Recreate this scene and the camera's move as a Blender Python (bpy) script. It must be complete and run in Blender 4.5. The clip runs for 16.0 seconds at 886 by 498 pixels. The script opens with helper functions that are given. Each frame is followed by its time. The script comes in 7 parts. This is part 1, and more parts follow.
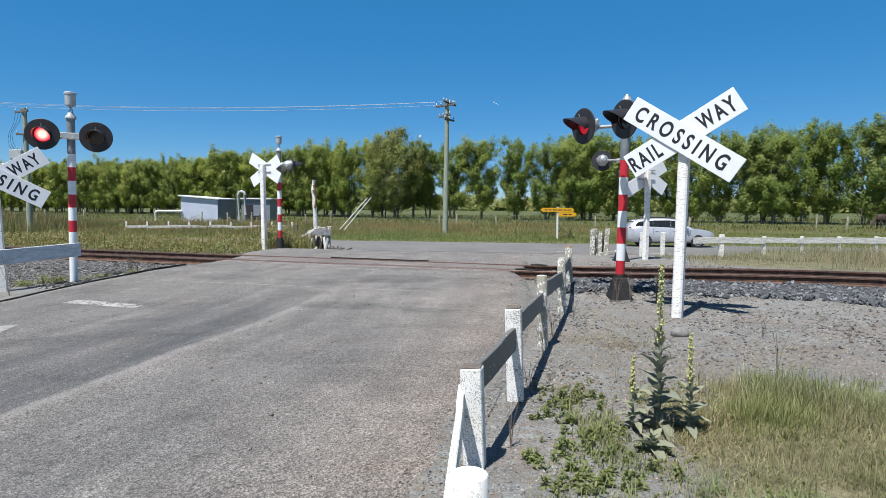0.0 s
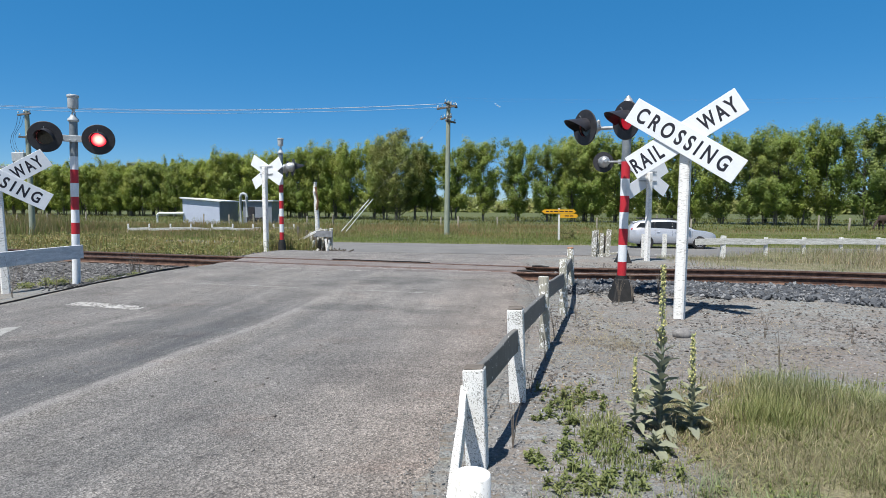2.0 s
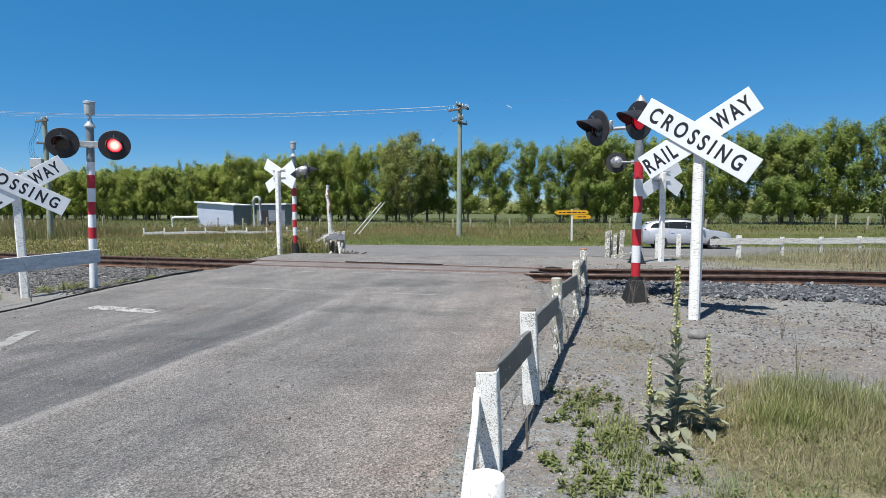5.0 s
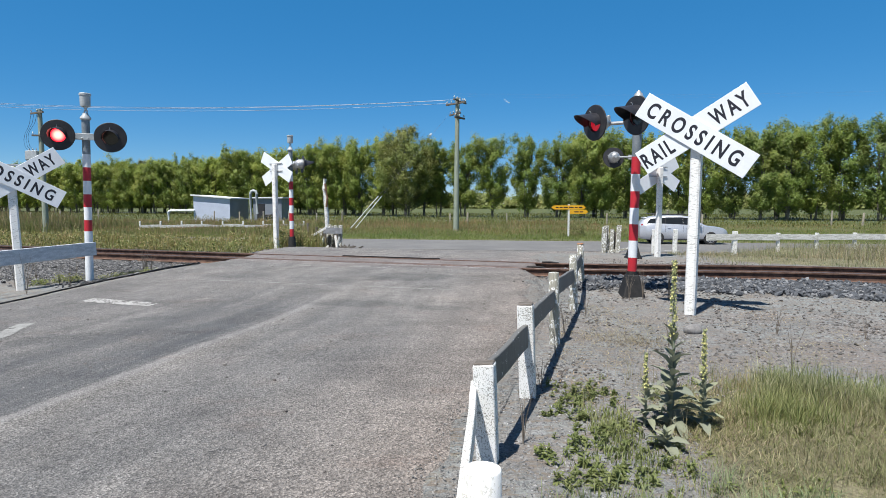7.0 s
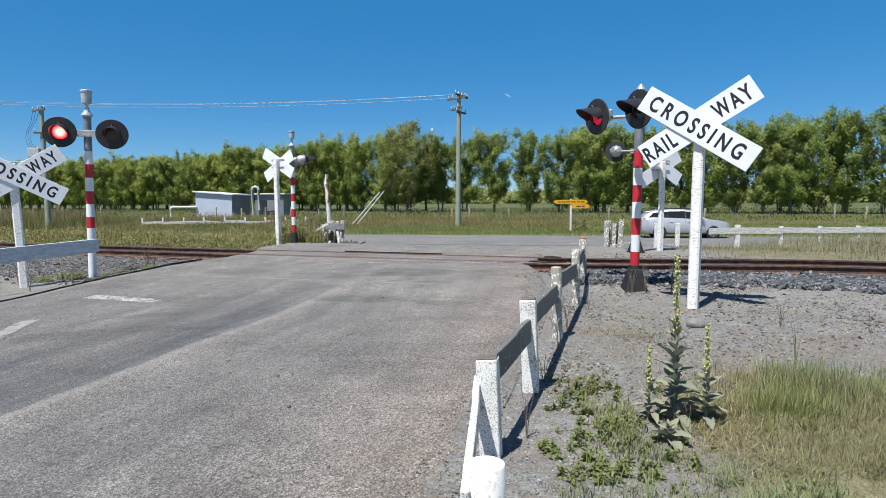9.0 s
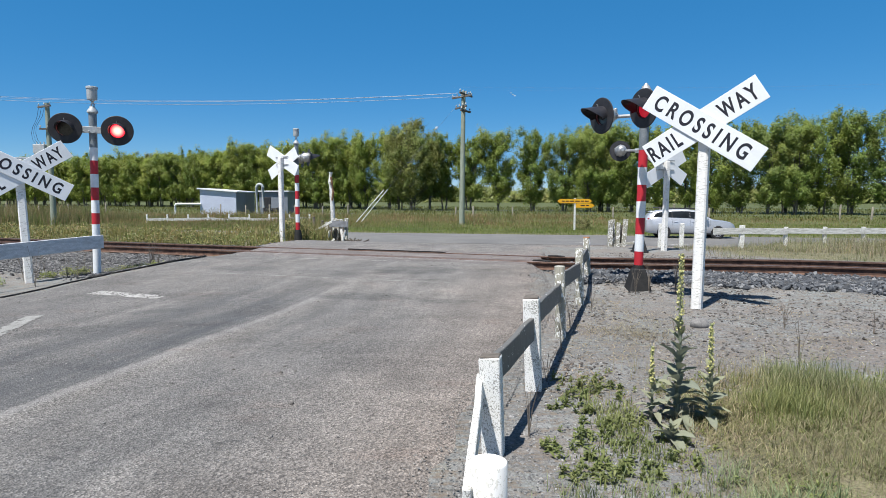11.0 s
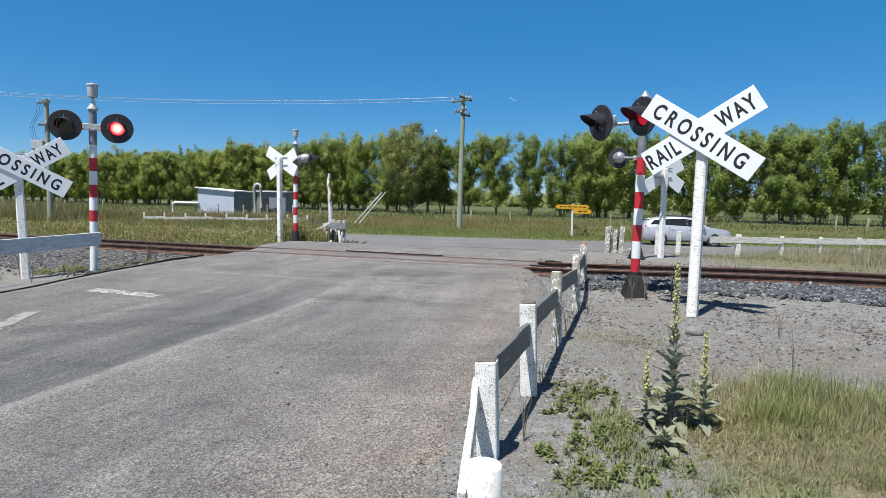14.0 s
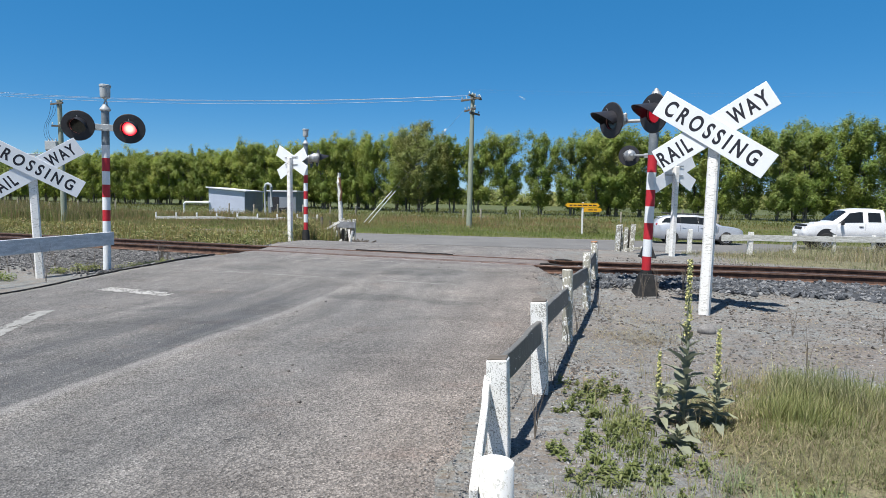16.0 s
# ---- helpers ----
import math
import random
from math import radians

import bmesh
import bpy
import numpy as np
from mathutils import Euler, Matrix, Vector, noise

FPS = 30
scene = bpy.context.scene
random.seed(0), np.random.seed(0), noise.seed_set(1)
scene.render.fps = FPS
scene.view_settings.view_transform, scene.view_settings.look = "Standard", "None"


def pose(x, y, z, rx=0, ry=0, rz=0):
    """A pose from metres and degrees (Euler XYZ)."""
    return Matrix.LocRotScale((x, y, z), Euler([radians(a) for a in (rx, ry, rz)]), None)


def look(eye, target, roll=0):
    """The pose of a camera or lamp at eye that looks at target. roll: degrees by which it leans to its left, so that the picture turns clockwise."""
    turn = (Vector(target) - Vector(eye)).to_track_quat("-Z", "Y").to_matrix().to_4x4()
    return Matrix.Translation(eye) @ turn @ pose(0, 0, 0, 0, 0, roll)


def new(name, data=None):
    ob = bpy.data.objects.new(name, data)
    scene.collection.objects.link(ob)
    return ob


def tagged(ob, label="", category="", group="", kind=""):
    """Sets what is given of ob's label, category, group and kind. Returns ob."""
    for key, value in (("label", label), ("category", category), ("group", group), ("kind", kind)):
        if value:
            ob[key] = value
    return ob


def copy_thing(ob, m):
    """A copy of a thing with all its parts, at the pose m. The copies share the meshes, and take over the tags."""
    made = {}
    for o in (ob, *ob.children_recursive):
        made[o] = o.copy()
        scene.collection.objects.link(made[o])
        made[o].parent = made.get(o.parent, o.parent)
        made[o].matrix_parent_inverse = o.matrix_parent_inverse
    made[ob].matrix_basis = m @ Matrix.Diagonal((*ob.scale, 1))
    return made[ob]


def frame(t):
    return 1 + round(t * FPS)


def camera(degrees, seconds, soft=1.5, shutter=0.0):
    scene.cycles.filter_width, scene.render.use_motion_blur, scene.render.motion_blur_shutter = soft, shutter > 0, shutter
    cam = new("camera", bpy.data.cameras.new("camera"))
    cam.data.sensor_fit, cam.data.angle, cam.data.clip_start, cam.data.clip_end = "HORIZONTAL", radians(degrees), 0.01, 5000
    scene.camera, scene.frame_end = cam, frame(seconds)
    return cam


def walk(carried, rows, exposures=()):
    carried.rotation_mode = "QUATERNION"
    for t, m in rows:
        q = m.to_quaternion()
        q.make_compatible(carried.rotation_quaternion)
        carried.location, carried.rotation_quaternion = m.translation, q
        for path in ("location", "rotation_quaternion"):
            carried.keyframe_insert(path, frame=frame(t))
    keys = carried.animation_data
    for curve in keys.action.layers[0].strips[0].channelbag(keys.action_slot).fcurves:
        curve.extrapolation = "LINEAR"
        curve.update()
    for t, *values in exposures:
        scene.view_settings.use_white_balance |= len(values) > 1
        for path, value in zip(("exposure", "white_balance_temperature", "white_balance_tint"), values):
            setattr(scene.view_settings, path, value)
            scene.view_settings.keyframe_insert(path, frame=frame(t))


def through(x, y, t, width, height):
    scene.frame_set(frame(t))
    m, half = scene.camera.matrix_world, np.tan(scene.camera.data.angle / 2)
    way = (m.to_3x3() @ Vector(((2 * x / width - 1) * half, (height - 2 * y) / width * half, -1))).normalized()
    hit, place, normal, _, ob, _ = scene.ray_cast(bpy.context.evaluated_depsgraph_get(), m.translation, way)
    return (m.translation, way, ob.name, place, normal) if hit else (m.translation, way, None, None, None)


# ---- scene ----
cam = camera(73.0, 16.0, soft=0.8)
PATH = [
    (0, (0.014, 0.013, 1.206), (0.053, 2.008, 1.064), 0.3),
    (0.5, (0.01, 0.009, 1.205), (0.037, 2.004, 1.07), 0.1),
    (1, (0.007, 0.005, 1.203), (0.034, 2.0, 1.071), 0.1),
    (1.5, (0.009, -0.007, 1.208), (0.037, 1.989, 1.077), 0.2),
    (2, (0.01, 0.004, 1.202), (0.044, 1.999, 1.066), 0.2),
    (2.5, (0.008, 0.001, 1.202), (0.022, 1.996, 1.059), 0.0),
    (3, (0.012, 0.001, 1.2), (0.025, 1.996, 1.059), -0.2),
    (3.5, (0.01, 0.003, 1.204), (0.031, 1.997, 1.063), -0.2),
    (4, (0.013, 0.004, 1.204), (0.023, 2.0, 1.075), -0.2),
    (6.5, (0.005, -0.004, 1.201), (-0.008, 1.991, 1.061), -0.3),
    (7, (0.006, 0.0, 1.199), (0.009, 1.994, 1.051), -0.0),
    (7.5, (0.005, 0.005, 1.197), (0.005, 1.999, 1.046), -0.0),
    (8, (0.0, -0.001, 1.199), (0.0, 1.994, 1.051), -0.0),
    (8.5, (-0.004, 0.0, 1.198), (-0.016, 1.994, 1.039), -0.3),
    (9, (0.004, 0.006, 1.197), (0.0, 1.999, 1.033), -0.3),
    (11.5, (0.003, 0.005, 1.194), (-0.014, 1.998, 1.022), 0.1),
    (12, (-0.001, 0.0, 1.196), (-0.014, 1.992, 1.019), 0.2),
    (12.5, (0.0, 0.005, 1.194), (-0.02, 1.996, 1.012), 0.2),
    (13, (-0.005, 0.005, 1.192), (-0.032, 1.997, 1.01), 0.2),
    (13.5, (0.001, -0.006, 1.197), (-0.005, 1.986, 1.02), 0.8),
    (14, (-0.005, -0.019, 1.2), (-0.011, 1.974, 1.042), 1.1),
    (14.5, (-0.005, -0.015, 1.199), (-0.016, 1.979, 1.048), 1.1),
    (15, (-0.006, -0.006, 1.196), (-0.021, 1.987, 1.034), 0.9),
    (15.5, (-0.008, -0.012, 1.195), (-0.032, 1.98, 1.028), 0.9),
    (16, (-0.012, -0.016, 1.193), (-0.05, 1.977, 1.031), 0.9),
]
walk(cam, [(t, look(eye, target, roll)) for t, eye, target, roll in PATH])

# ---- light ----
world = bpy.data.worlds.new("sky")
scene.world = world
world.use_nodes = True
wn = world.node_tree
sky = wn.nodes.new("ShaderNodeTexSky")
sky.sky_type, sky.sun_disc = "NISHITA", False
SUN_EL, SUN_FROM = radians(65.0), Vector((-0.623, -0.782, 0))
sky.sun_elevation, sky.sun_rotation = SUN_EL, math.atan2(SUN_FROM.x, SUN_FROM.y)
sky.altitude, sky.air_density, sky.dust_density, sky.ozone_density = 2700, 1.0, 0.0, 2.0
wn.nodes["Background"].inputs["Strength"].default_value = 0.088
rich = wn.nodes.new("ShaderNodeHueSaturation")
rich.inputs["Hue"].default_value, rich.inputs["Saturation"].default_value = 0.497, 1.40
wn.links.new(sky.outputs["Color"], rich.inputs["Color"])
even = wn.nodes.new("ShaderNodeMix")
even.data_type = "RGBA"
even.inputs[0].default_value = 0.5
even.inputs[7].default_value = (0.40, 2.20, 4.95, 1)
wn.links.new(rich.outputs["Color"], even.inputs[6])
where = wn.nodes.new("ShaderNodeTexCoord")
facing = wn.nodes.new("ShaderNodeVectorMath")
facing.operation = "DOT_PRODUCT"
facing.inputs[1].default_value = (SUN_FROM.x * math.cos(SUN_EL), SUN_FROM.y * math.cos(SUN_EL), math.sin(SUN_EL))
wn.links.new(where.outputs["Generated"], facing.inputs[0])
away = wn.nodes.new("ShaderNodeMapRange")
away.interpolation_type = "SMOOTHSTEP"
for key, value in (("From Min", 0.08), ("From Max", 0.75), ("To Min", 1.0), ("To Max", 0.0)):
    away.inputs[key].default_value = value
wn.links.new(facing.outputs["Value"], away.inputs["Value"])
pale = wn.nodes.new("ShaderNodeHueSaturation")
pale.inputs["Saturation"].default_value, pale.inputs["Value"].default_value = 1.05, 0.85
wn.links.new(sky.outputs["Color"], pale.inputs["Color"])
dome = wn.nodes.new("ShaderNodeMix")
dome.data_type = "RGBA"
wn.links.new(away.outputs["Result"], dome.inputs[0])
wn.links.new(pale.outputs["Color"], dome.inputs[6])
wn.links.new(even.outputs[2], dome.inputs[7])
wn.links.new(dome.outputs[2], wn.nodes["Background"].inputs["Color"])
sun = new("sun", bpy.data.lights.new("sun", "SUN"))
sun.data.energy, sun.data.angle, sun.data.color = 5.2, radians(0.53), (1.0, 0.975, 0.94)
sun.matrix_world = look(SUN_FROM.normalized() * 40 * math.cos(SUN_EL) + Vector((0, 0, 40 * math.sin(SUN_EL))), (0, 0, 0))
scene.view_settings.exposure = 0.5


# ---- materials ----
def mat(name, base, rough=0.7, metal=0.0):
    m = bpy.data.materials.new(name)
    m.use_nodes = True
    b = m.node_tree.nodes["Principled BSDF"]
    b.inputs["Base Color"].default_value = (*base, 1)
    b.inputs["Roughness"].default_value = rough
    b.inputs["Metallic"].default_value = metal
    return m


def node(m, kind, **values):
    n = m.node_tree.nodes.new(kind)
    for key, value in values.items():
        n.inputs[key].default_value = value
    return n


def link(m, a, b):
    m.node_tree.links.new(a, b)


def coords(m, stretch=(1, 1, 1), space="Object"):
    c = m.node_tree.nodes.new("ShaderNodeTexCoord")
    p = node(m, "ShaderNodeMapping", Scale=stretch)
    link(m, c.outputs[space], p.inputs["Vector"])
    return p.outputs["Vector"]


def noise_of(m, vec, scale, detail=5.0, rough=0.6):
    n = node(m, "ShaderNodeTexNoise", Scale=scale, Detail=detail, Roughness=rough)
    link(m, vec, n.inputs["Vector"])
    return n.outputs["Fac"]


def ramp(m, fac, stops):
    n = m.node_tree.nodes.new("ShaderNodeValToRGB")
    e = n.color_ramp.elements
    while len(e) < len(stops):
        e.new(0.5)
    for el, (p, c) in zip(e, stops):
        el.position = p
        el.color = (*c, 1) if len(c) == 3 else c
    link(m, fac, n.inputs["Fac"])
    return n.outputs["Color"]


def grey(v):
    return (v, v, v)


def mix(m, fac, a, b, blend="MIX"):
    n = m.node_tree.nodes.new("ShaderNodeMix")
    n.data_type, n.blend_type = "RGBA", blend
    for sock, v in ((n.inputs[0], fac), (n.inputs[6], a), (n.inputs[7], b)):
        if isinstance(v, (int, float)):
            sock.default_value = v
        elif isinstance(v, tuple):
            sock.default_value = (*v, 1)
        else:
            link(m, v, sock)
    return n.outputs[2]


def bump(m, height, strength=0.3, distance=0.01):
    n = node(m, "ShaderNodeBump", Strength=strength, Distance=distance)
    link(m, height, n.inputs["Height"])
    link(m, n.outputs["Normal"], m.node_tree.nodes["Principled BSDF"].inputs["Normal"])


def paint(m, color):
    link(m, color, m.node_tree.nodes["Principled BSDF"].inputs["Base Color"])


def worn(name, a, b, scale=6.0, fine=60.0, rough=0.7, metal=0.0, relief=0.2, depth=0.004, lo=0.4, hi=0.62, stretch=(1, 1, 1), speck=(0.72, 1.15)):
    """A surface that varies between two colours at two scales, with fine relief."""
    m = mat(name, a, rough, metal)
    v = coords(m, stretch)
    n1, n2 = noise_of(m, v, scale), noise_of(m, v, fine, 3.0)
    c = ramp(m, n1, [(lo, a), (hi, b)])
    s = ramp(m, n2, [(0.3, grey(speck[0])), (0.7, grey(speck[1]))])
    paint(m, mix(m, 1.0, c, s, "MULTIPLY"))
    bump(m, n2, relief, depth)
    return m


def peeling(name, white, wood, amount, scale=14.0, grain_dir=(1, 1, 0.75)):
    """White paint that flakes off grey weathered timber."""
    m = mat(name, white, 0.6)
    v = coords(m, grain_dir)
    patchy = node(m, "ShaderNodeMath", Value_001=0.32)
    patchy.operation = "MULTIPLY_ADD"
    link(m, noise_of(m, coords(m), 7.0, 3.0), patchy.inputs[0])
    link(m, noise_of(m, v, scale, 8.0, 0.7), patchy.inputs[2])
    amount += 0.16
    flake = ramp(m, patchy.outputs[0], [(amount - 0.015, grey(1)), (amount + 0.015, grey(0))])
    dirt = ramp(m, noise_of(m, v, 5.0), [(0.35, (0.80, 0.79, 0.75)), (0.7, white)])
    grain = ramp(m, noise_of(m, coords(m, (40, 40, 2.5)), 3.0, 4.0), [(0.3, wood), (0.7, tuple(x * 1.7 for x in wood))])
    paint(m, mix(m, flake, dirt, grain))
    bump(m, flake, -0.5, 0.003)
    return m


white_paint = worn("white_paint", (0.80, 0.80, 0.78), (0.66, 0.66, 0.63), 9, 90, 0.5, relief=0.12)
post_white = peeling("weathered_white_post", (0.80, 0.80, 0.78), (0.25, 0.245, 0.22), 0.46, 130.0)
round_white = peeling("near_round_post", (0.74, 0.74, 0.72), (0.42, 0.41, 0.37), 0.43, 60.0)
sign_post = peeling("cracked_white_post", (0.82, 0.82, 0.80), (0.34, 0.33, 0.30), 0.42, 30.0, (0.6, 0.6, 3.4))
post_flaking = peeling("flaking_white_post", (0.78, 0.78, 0.75), (0.22, 0.21, 0.17), 0.54, 24.0)
board_flaking = peeling("weathered_board", (0.50, 0.50, 0.48), (0.095, 0.093, 0.086), 0.645, 40.0, (1.2, 0.3, 1.2))
sign_white = worn("sign_white", (0.80, 0.825, 0.85), (0.75, 0.775, 0.795), 3, 60, 0.35, relief=0.01, speck=(0.95, 1.02))
sign_back = worn("sign_back", (0.80, 0.81, 0.82), (0.72, 0.74, 0.75), 5, 60, 0.45, relief=0.03, speck=(0.92, 1.03))
letter_black = mat("letter_black", (0.008, 0.009, 0.018), 0.6)
mast_grey = worn("mast_grey", (0.25, 0.28, 0.30), (0.18, 0.21, 0.23), 7, 90, 0.5, 0.3, 0.08)
cap_grey = worn("cap_grey", (0.46, 0.49, 0.50), (0.38, 0.41, 0.42), 8, 100, 0.5, 0.1, 0.08)
galvanised = worn("galvanised_steel", (0.52, 0.53, 0.53), (0.40, 0.41, 0.41), 20, 120, 0.45, 0.6, 0.06)
band_red = worn("band_red", (0.50, 0.018, 0.03), (0.42, 0.02, 0.03), 7, 80, 0.5, relief=0.04, speck=(0.9, 1.05))
band_white = worn("band_white", (0.80, 0.82, 0.83), (0.72, 0.75, 0.77), 7, 80, 0.5, relief=0.04, speck=(0.9, 1.03))
matt_black = worn("matt_black", (0.018, 0.018, 0.022), (0.03, 0.03, 0.034), 9, 90, 0.6, relief=0.1)
hood_black = worn("hood_black", (0.022, 0.022, 0.028), (0.035, 0.035, 0.04), 12, 90, 0.4, relief=0.05)
rubber_black = worn("rubber_black", (0.006, 0.006, 0.006), (0.016, 0.015, 0.014), 9, 60, 0.7, relief=0.5)
rail_rust = worn("rail_rust", (0.075, 0.038, 0.026), (0.15, 0.085, 0.058), 8, 70, 0.8, 0.0, 0.4)
rail_head = worn("rail_head", (0.09, 0.06, 0.05), (0.13, 0.10, 0.09), 10, 60, 0.45, 0.5, 0.15)
rust = worn("rust", (0.13, 0.065, 0.03), (0.22, 0.13, 0.07), 9, 70, 0.85, relief=0.3)
timber = worn("sleeper_timber", (0.10, 0.085, 0.07), (0.16, 0.14, 0.12), 6, 40, 0.9, relief=0.5, stretch=(1, 6, 6))
pole_wood = worn("treated_pole", (0.22, 0.26, 0.20), (0.32, 0.35, 0.28), 3, 50, 0.85, relief=0.4, stretch=(8, 8, 0.6))
lens_lit = mat("lens_lit", (0.6, 0.02, 0.02), 0.3)
lb = lens_lit.node_tree.nodes["Principled BSDF"]
_lw = node(lens_lit, "ShaderNodeTexGradient")
_lw.gradient_type = "SPHERICAL"
link(lens_lit, coords(lens_lit, (6.6, 6.6, 6.6)), _lw.inputs["Vector"])
link(lens_lit, ramp(lens_lit, _lw.outputs["Fac"], [(0.0, (0.30, 0.004, 0.012)), (0.25, (0.9, 0.02, 0.045)), (0.45, (1.0, 0.22, 0.20)), (0.65, (1.0, 0.52, 0.40)), (0.9, (1.0, 0.70, 0.55))]), lb.inputs["Emission Color"])
lb.inputs["Emission Strength"].default_value = 1.45
lens_side = lens_lit.copy()
lens_side.name = "lens_lit_sideways"
_ls = lens_side.node_tree.nodes["Principled BSDF"]
for one in list(lens_side.node_tree.links):
    if one.to_socket == _ls.inputs["Emission Color"]:
        lens_side.node_tree.links.remove(one)
_ls.inputs["Emission Color"].default_value = (0.62, 0.010, 0.040, 1)
_ls.inputs["Emission Strength"].default_value = 0.35
lens_dark = worn("lens_dark", (0.022, 0.022, 0.022), (0.035, 0.032, 0.032), 30, 120, 0.15, relief=0.1)


# ---- mesh helpers ----
def part(name, bm, material, parent=None, label="", smooth=False):
    me = bpy.data.meshes.new(name)
    bm.normal_update()
    bm.to_mesh(me)
    bm.free()
    for one in (material if isinstance(material, (list, tuple)) else (material,)):
        me.materials.append(one)
    if smooth:
        me.shade_smooth()
        me.set_sharp_from_angle(angle=radians(38))
    ob = new(name, me)
    ob.parent = parent
    if label:
        tagged(ob, label)
    return ob


def thing(name, m, label, category, group="", kind=""):
    ob = new(name)
    ob.matrix_world = m
    return tagged(ob, label, category, group, kind)


def box(bm, size, m=None, bevel=0.0, mat_i=0):
    r = bmesh.ops.create_cube(bm, size=1.0, matrix=(m or Matrix()) @ Matrix.Diagonal((*size, 1)))
    vs = r["verts"]
    if bevel:
        es = list({e for v in vs for e in v.link_edges})
        r = bmesh.ops.bevel(bm, geom=es, offset=bevel, segments=1, affect="EDGES", profile=0.6)
        vs = r["verts"]
    for f in {f for v in vs for f in v.link_faces}:
        f.material_index = mat_i
    return vs


def cyl(bm, r1, r2, h, m=None, seg=24, caps=True):
    """A cone or cylinder that stands on z = 0."""
    mm = (m or Matrix()) @ Matrix.Translation((0, 0, h / 2))
    return bmesh.ops.create_cone(bm, cap_ends=caps, segments=seg, radius1=r1, radius2=r2, depth=h, matrix=mm)["verts"]


def lathe(bm, profile, m=None, seg=28, caps=True):
    """Turns (radius, z) points round the z axis."""
    m = m or Matrix()
    rings = []
    for r, z in profile:
        rings.append([bm.verts.new(m @ Vector((r * math.cos(2 * math.pi * i / seg), r * math.sin(2 * math.pi * i / seg), z))) for i in range(seg)])
    for a, b in zip(rings, rings[1:]):
        for i in range(seg):
            bm.faces.new((a[i], a[(i + 1) % seg], b[(i + 1) % seg], b[i]))
    if caps:
        bm.faces.new(rings[0][::-1])
        bm.faces.new(rings[-1])


def tube(bm, pts, r, seg=8, r2=None):
    """A pipe along points, tapering to r2."""
    pts = [Vector(p) for p in pts]
    rings = []
    for i, p in enumerate(pts):
        d = (pts[min(i + 1, len(pts) - 1)] - pts[max(i - 1, 0)]).normalized()
        q = d.to_track_quat("Z", "Y").to_matrix()
        rr = r + ((r2 if r2 is not None else r) - r) * i / (len(pts) - 1)
        rings.append([bm.verts.new(p + q @ Vector((rr * math.cos(2 * math.pi * k / seg), rr * math.sin(2 * math.pi * k / seg), 0))) for k in range(seg)])
    for a, b in zip(rings, rings[1:]):
        for i in range(seg):
            bm.faces.new((a[i], a[(i + 1) % seg], b[(i + 1) % seg], b[i]))
    bm.faces.new(rings[0][::-1])
    bm.faces.new(rings[-1])


def prism(bm, outline, m0, m1):
    """Joins one outline of (x, y) at two poses."""
    a = [bm.verts.new(m0 @ Vector((x, y, 0))) for x, y in outline]
    b = [bm.verts.new(m1 @ Vector((x, y, 0))) for x, y in outline]
    n = len(a)
    for i in range(n):
        bm.faces.new((a[i], a[(i + 1) % n], b[(i + 1) % n], b[i]))
    bm.faces.new(a[::-1])
    bm.faces.new(b)
    bmesh.ops.recalc_face_normals(bm, faces=bm.faces)


def along(a, b, up=(0, 0, 1)):
    """A pose at a whose x axis points to b, and the distance."""
    a, b = Vector(a), Vector(b)
    x = (b - a).normalized()
    y = Vector(up).cross(x).normalized()
    z = x.cross(y)
    m = Matrix((x, y, z)).transposed().to_4x4()
    m.translation = a
    return m, (b - a).length


def smooth01(a, b, v):
    t = min(1.0, max(0.0, (v - a) / (b - a)))
    return t * t * (3 - 2 * t)


# ---- the lie of the land ----
# The track runs along (0.944, -0.330); n is the distance beyond its middle, m the distance beyond the highway's far edge.
def track_n(x, y):
    return 0.330 * x + 0.944 * y - 11.8


def track_at(s, n):
    return 0.944 * s + 0.330 * (n + 11.8), -0.330 * s + 0.944 * (n + 11.8)


def track_bend(s):
    """The track swings away a little beyond the crossing, and rises by a few centimetres."""
    return 0.55 * smooth01(-2.5, 3.5, s)


def hwy_m(x, y):
    return (y + 0.177 * x - 35.2) / 1.0156


def hwy_at(x, m):
    return x, 35.2 + 1.0156 * m - 0.177 * x


ROAD_RIGHT = [(-2.6, -9), (-0.9, -1), (-0.1, 2.4), (0.3, 4), (0.85, 6), (1.35, 8), (1.5, 10), (1.42, 11.2), (1.88, 12.7), (2.02, 13.4), (2.4, 15), (3.2, 17.5), (4.3, 19.8), (6.0, 22.2), (8.5, 24.0), (12, 25.2)]
ROAD_LEFT = [(-12.5, -9), (-9.2, 1), (-7.0, 6), (-6.36, 8.3), (-6.16, 9.6), (-5.9, 10.45), (-5.68, 10.9), (-5.43, 11.6), (-5.2, 12.3), (-5.02, 13.1), (-4.9, 13.9), (-4.9, 16.5), (-4.75, 19), (-4.0, 22), (-3.85, 25), (-5.0, 26.9), (-9, 28.6)]


def at_y(line, y):
    for (x0, y0), (x1, y1) in zip(line, line[1:]):
        if y <= y1:
            break
    return x0 + (x1 - x0) * (y - y0) / (y1 - y0)


def road_dist(x, y):
    """How far outside the approach road (negative: inside)."""
    if y > 28:
        return 9.0
    return max(at_y(ROAD_LEFT, min(y, 28.4)) - x, x - at_y(ROAD_RIGHT, min(y, 25.1)))


def profile(v, pts):
    for (a, za), (b, zb) in zip(pts, pts[1:]):
        if v <= b:
            return za + (zb - za) * smooth01(a, b, v)
    return pts[-1][1]


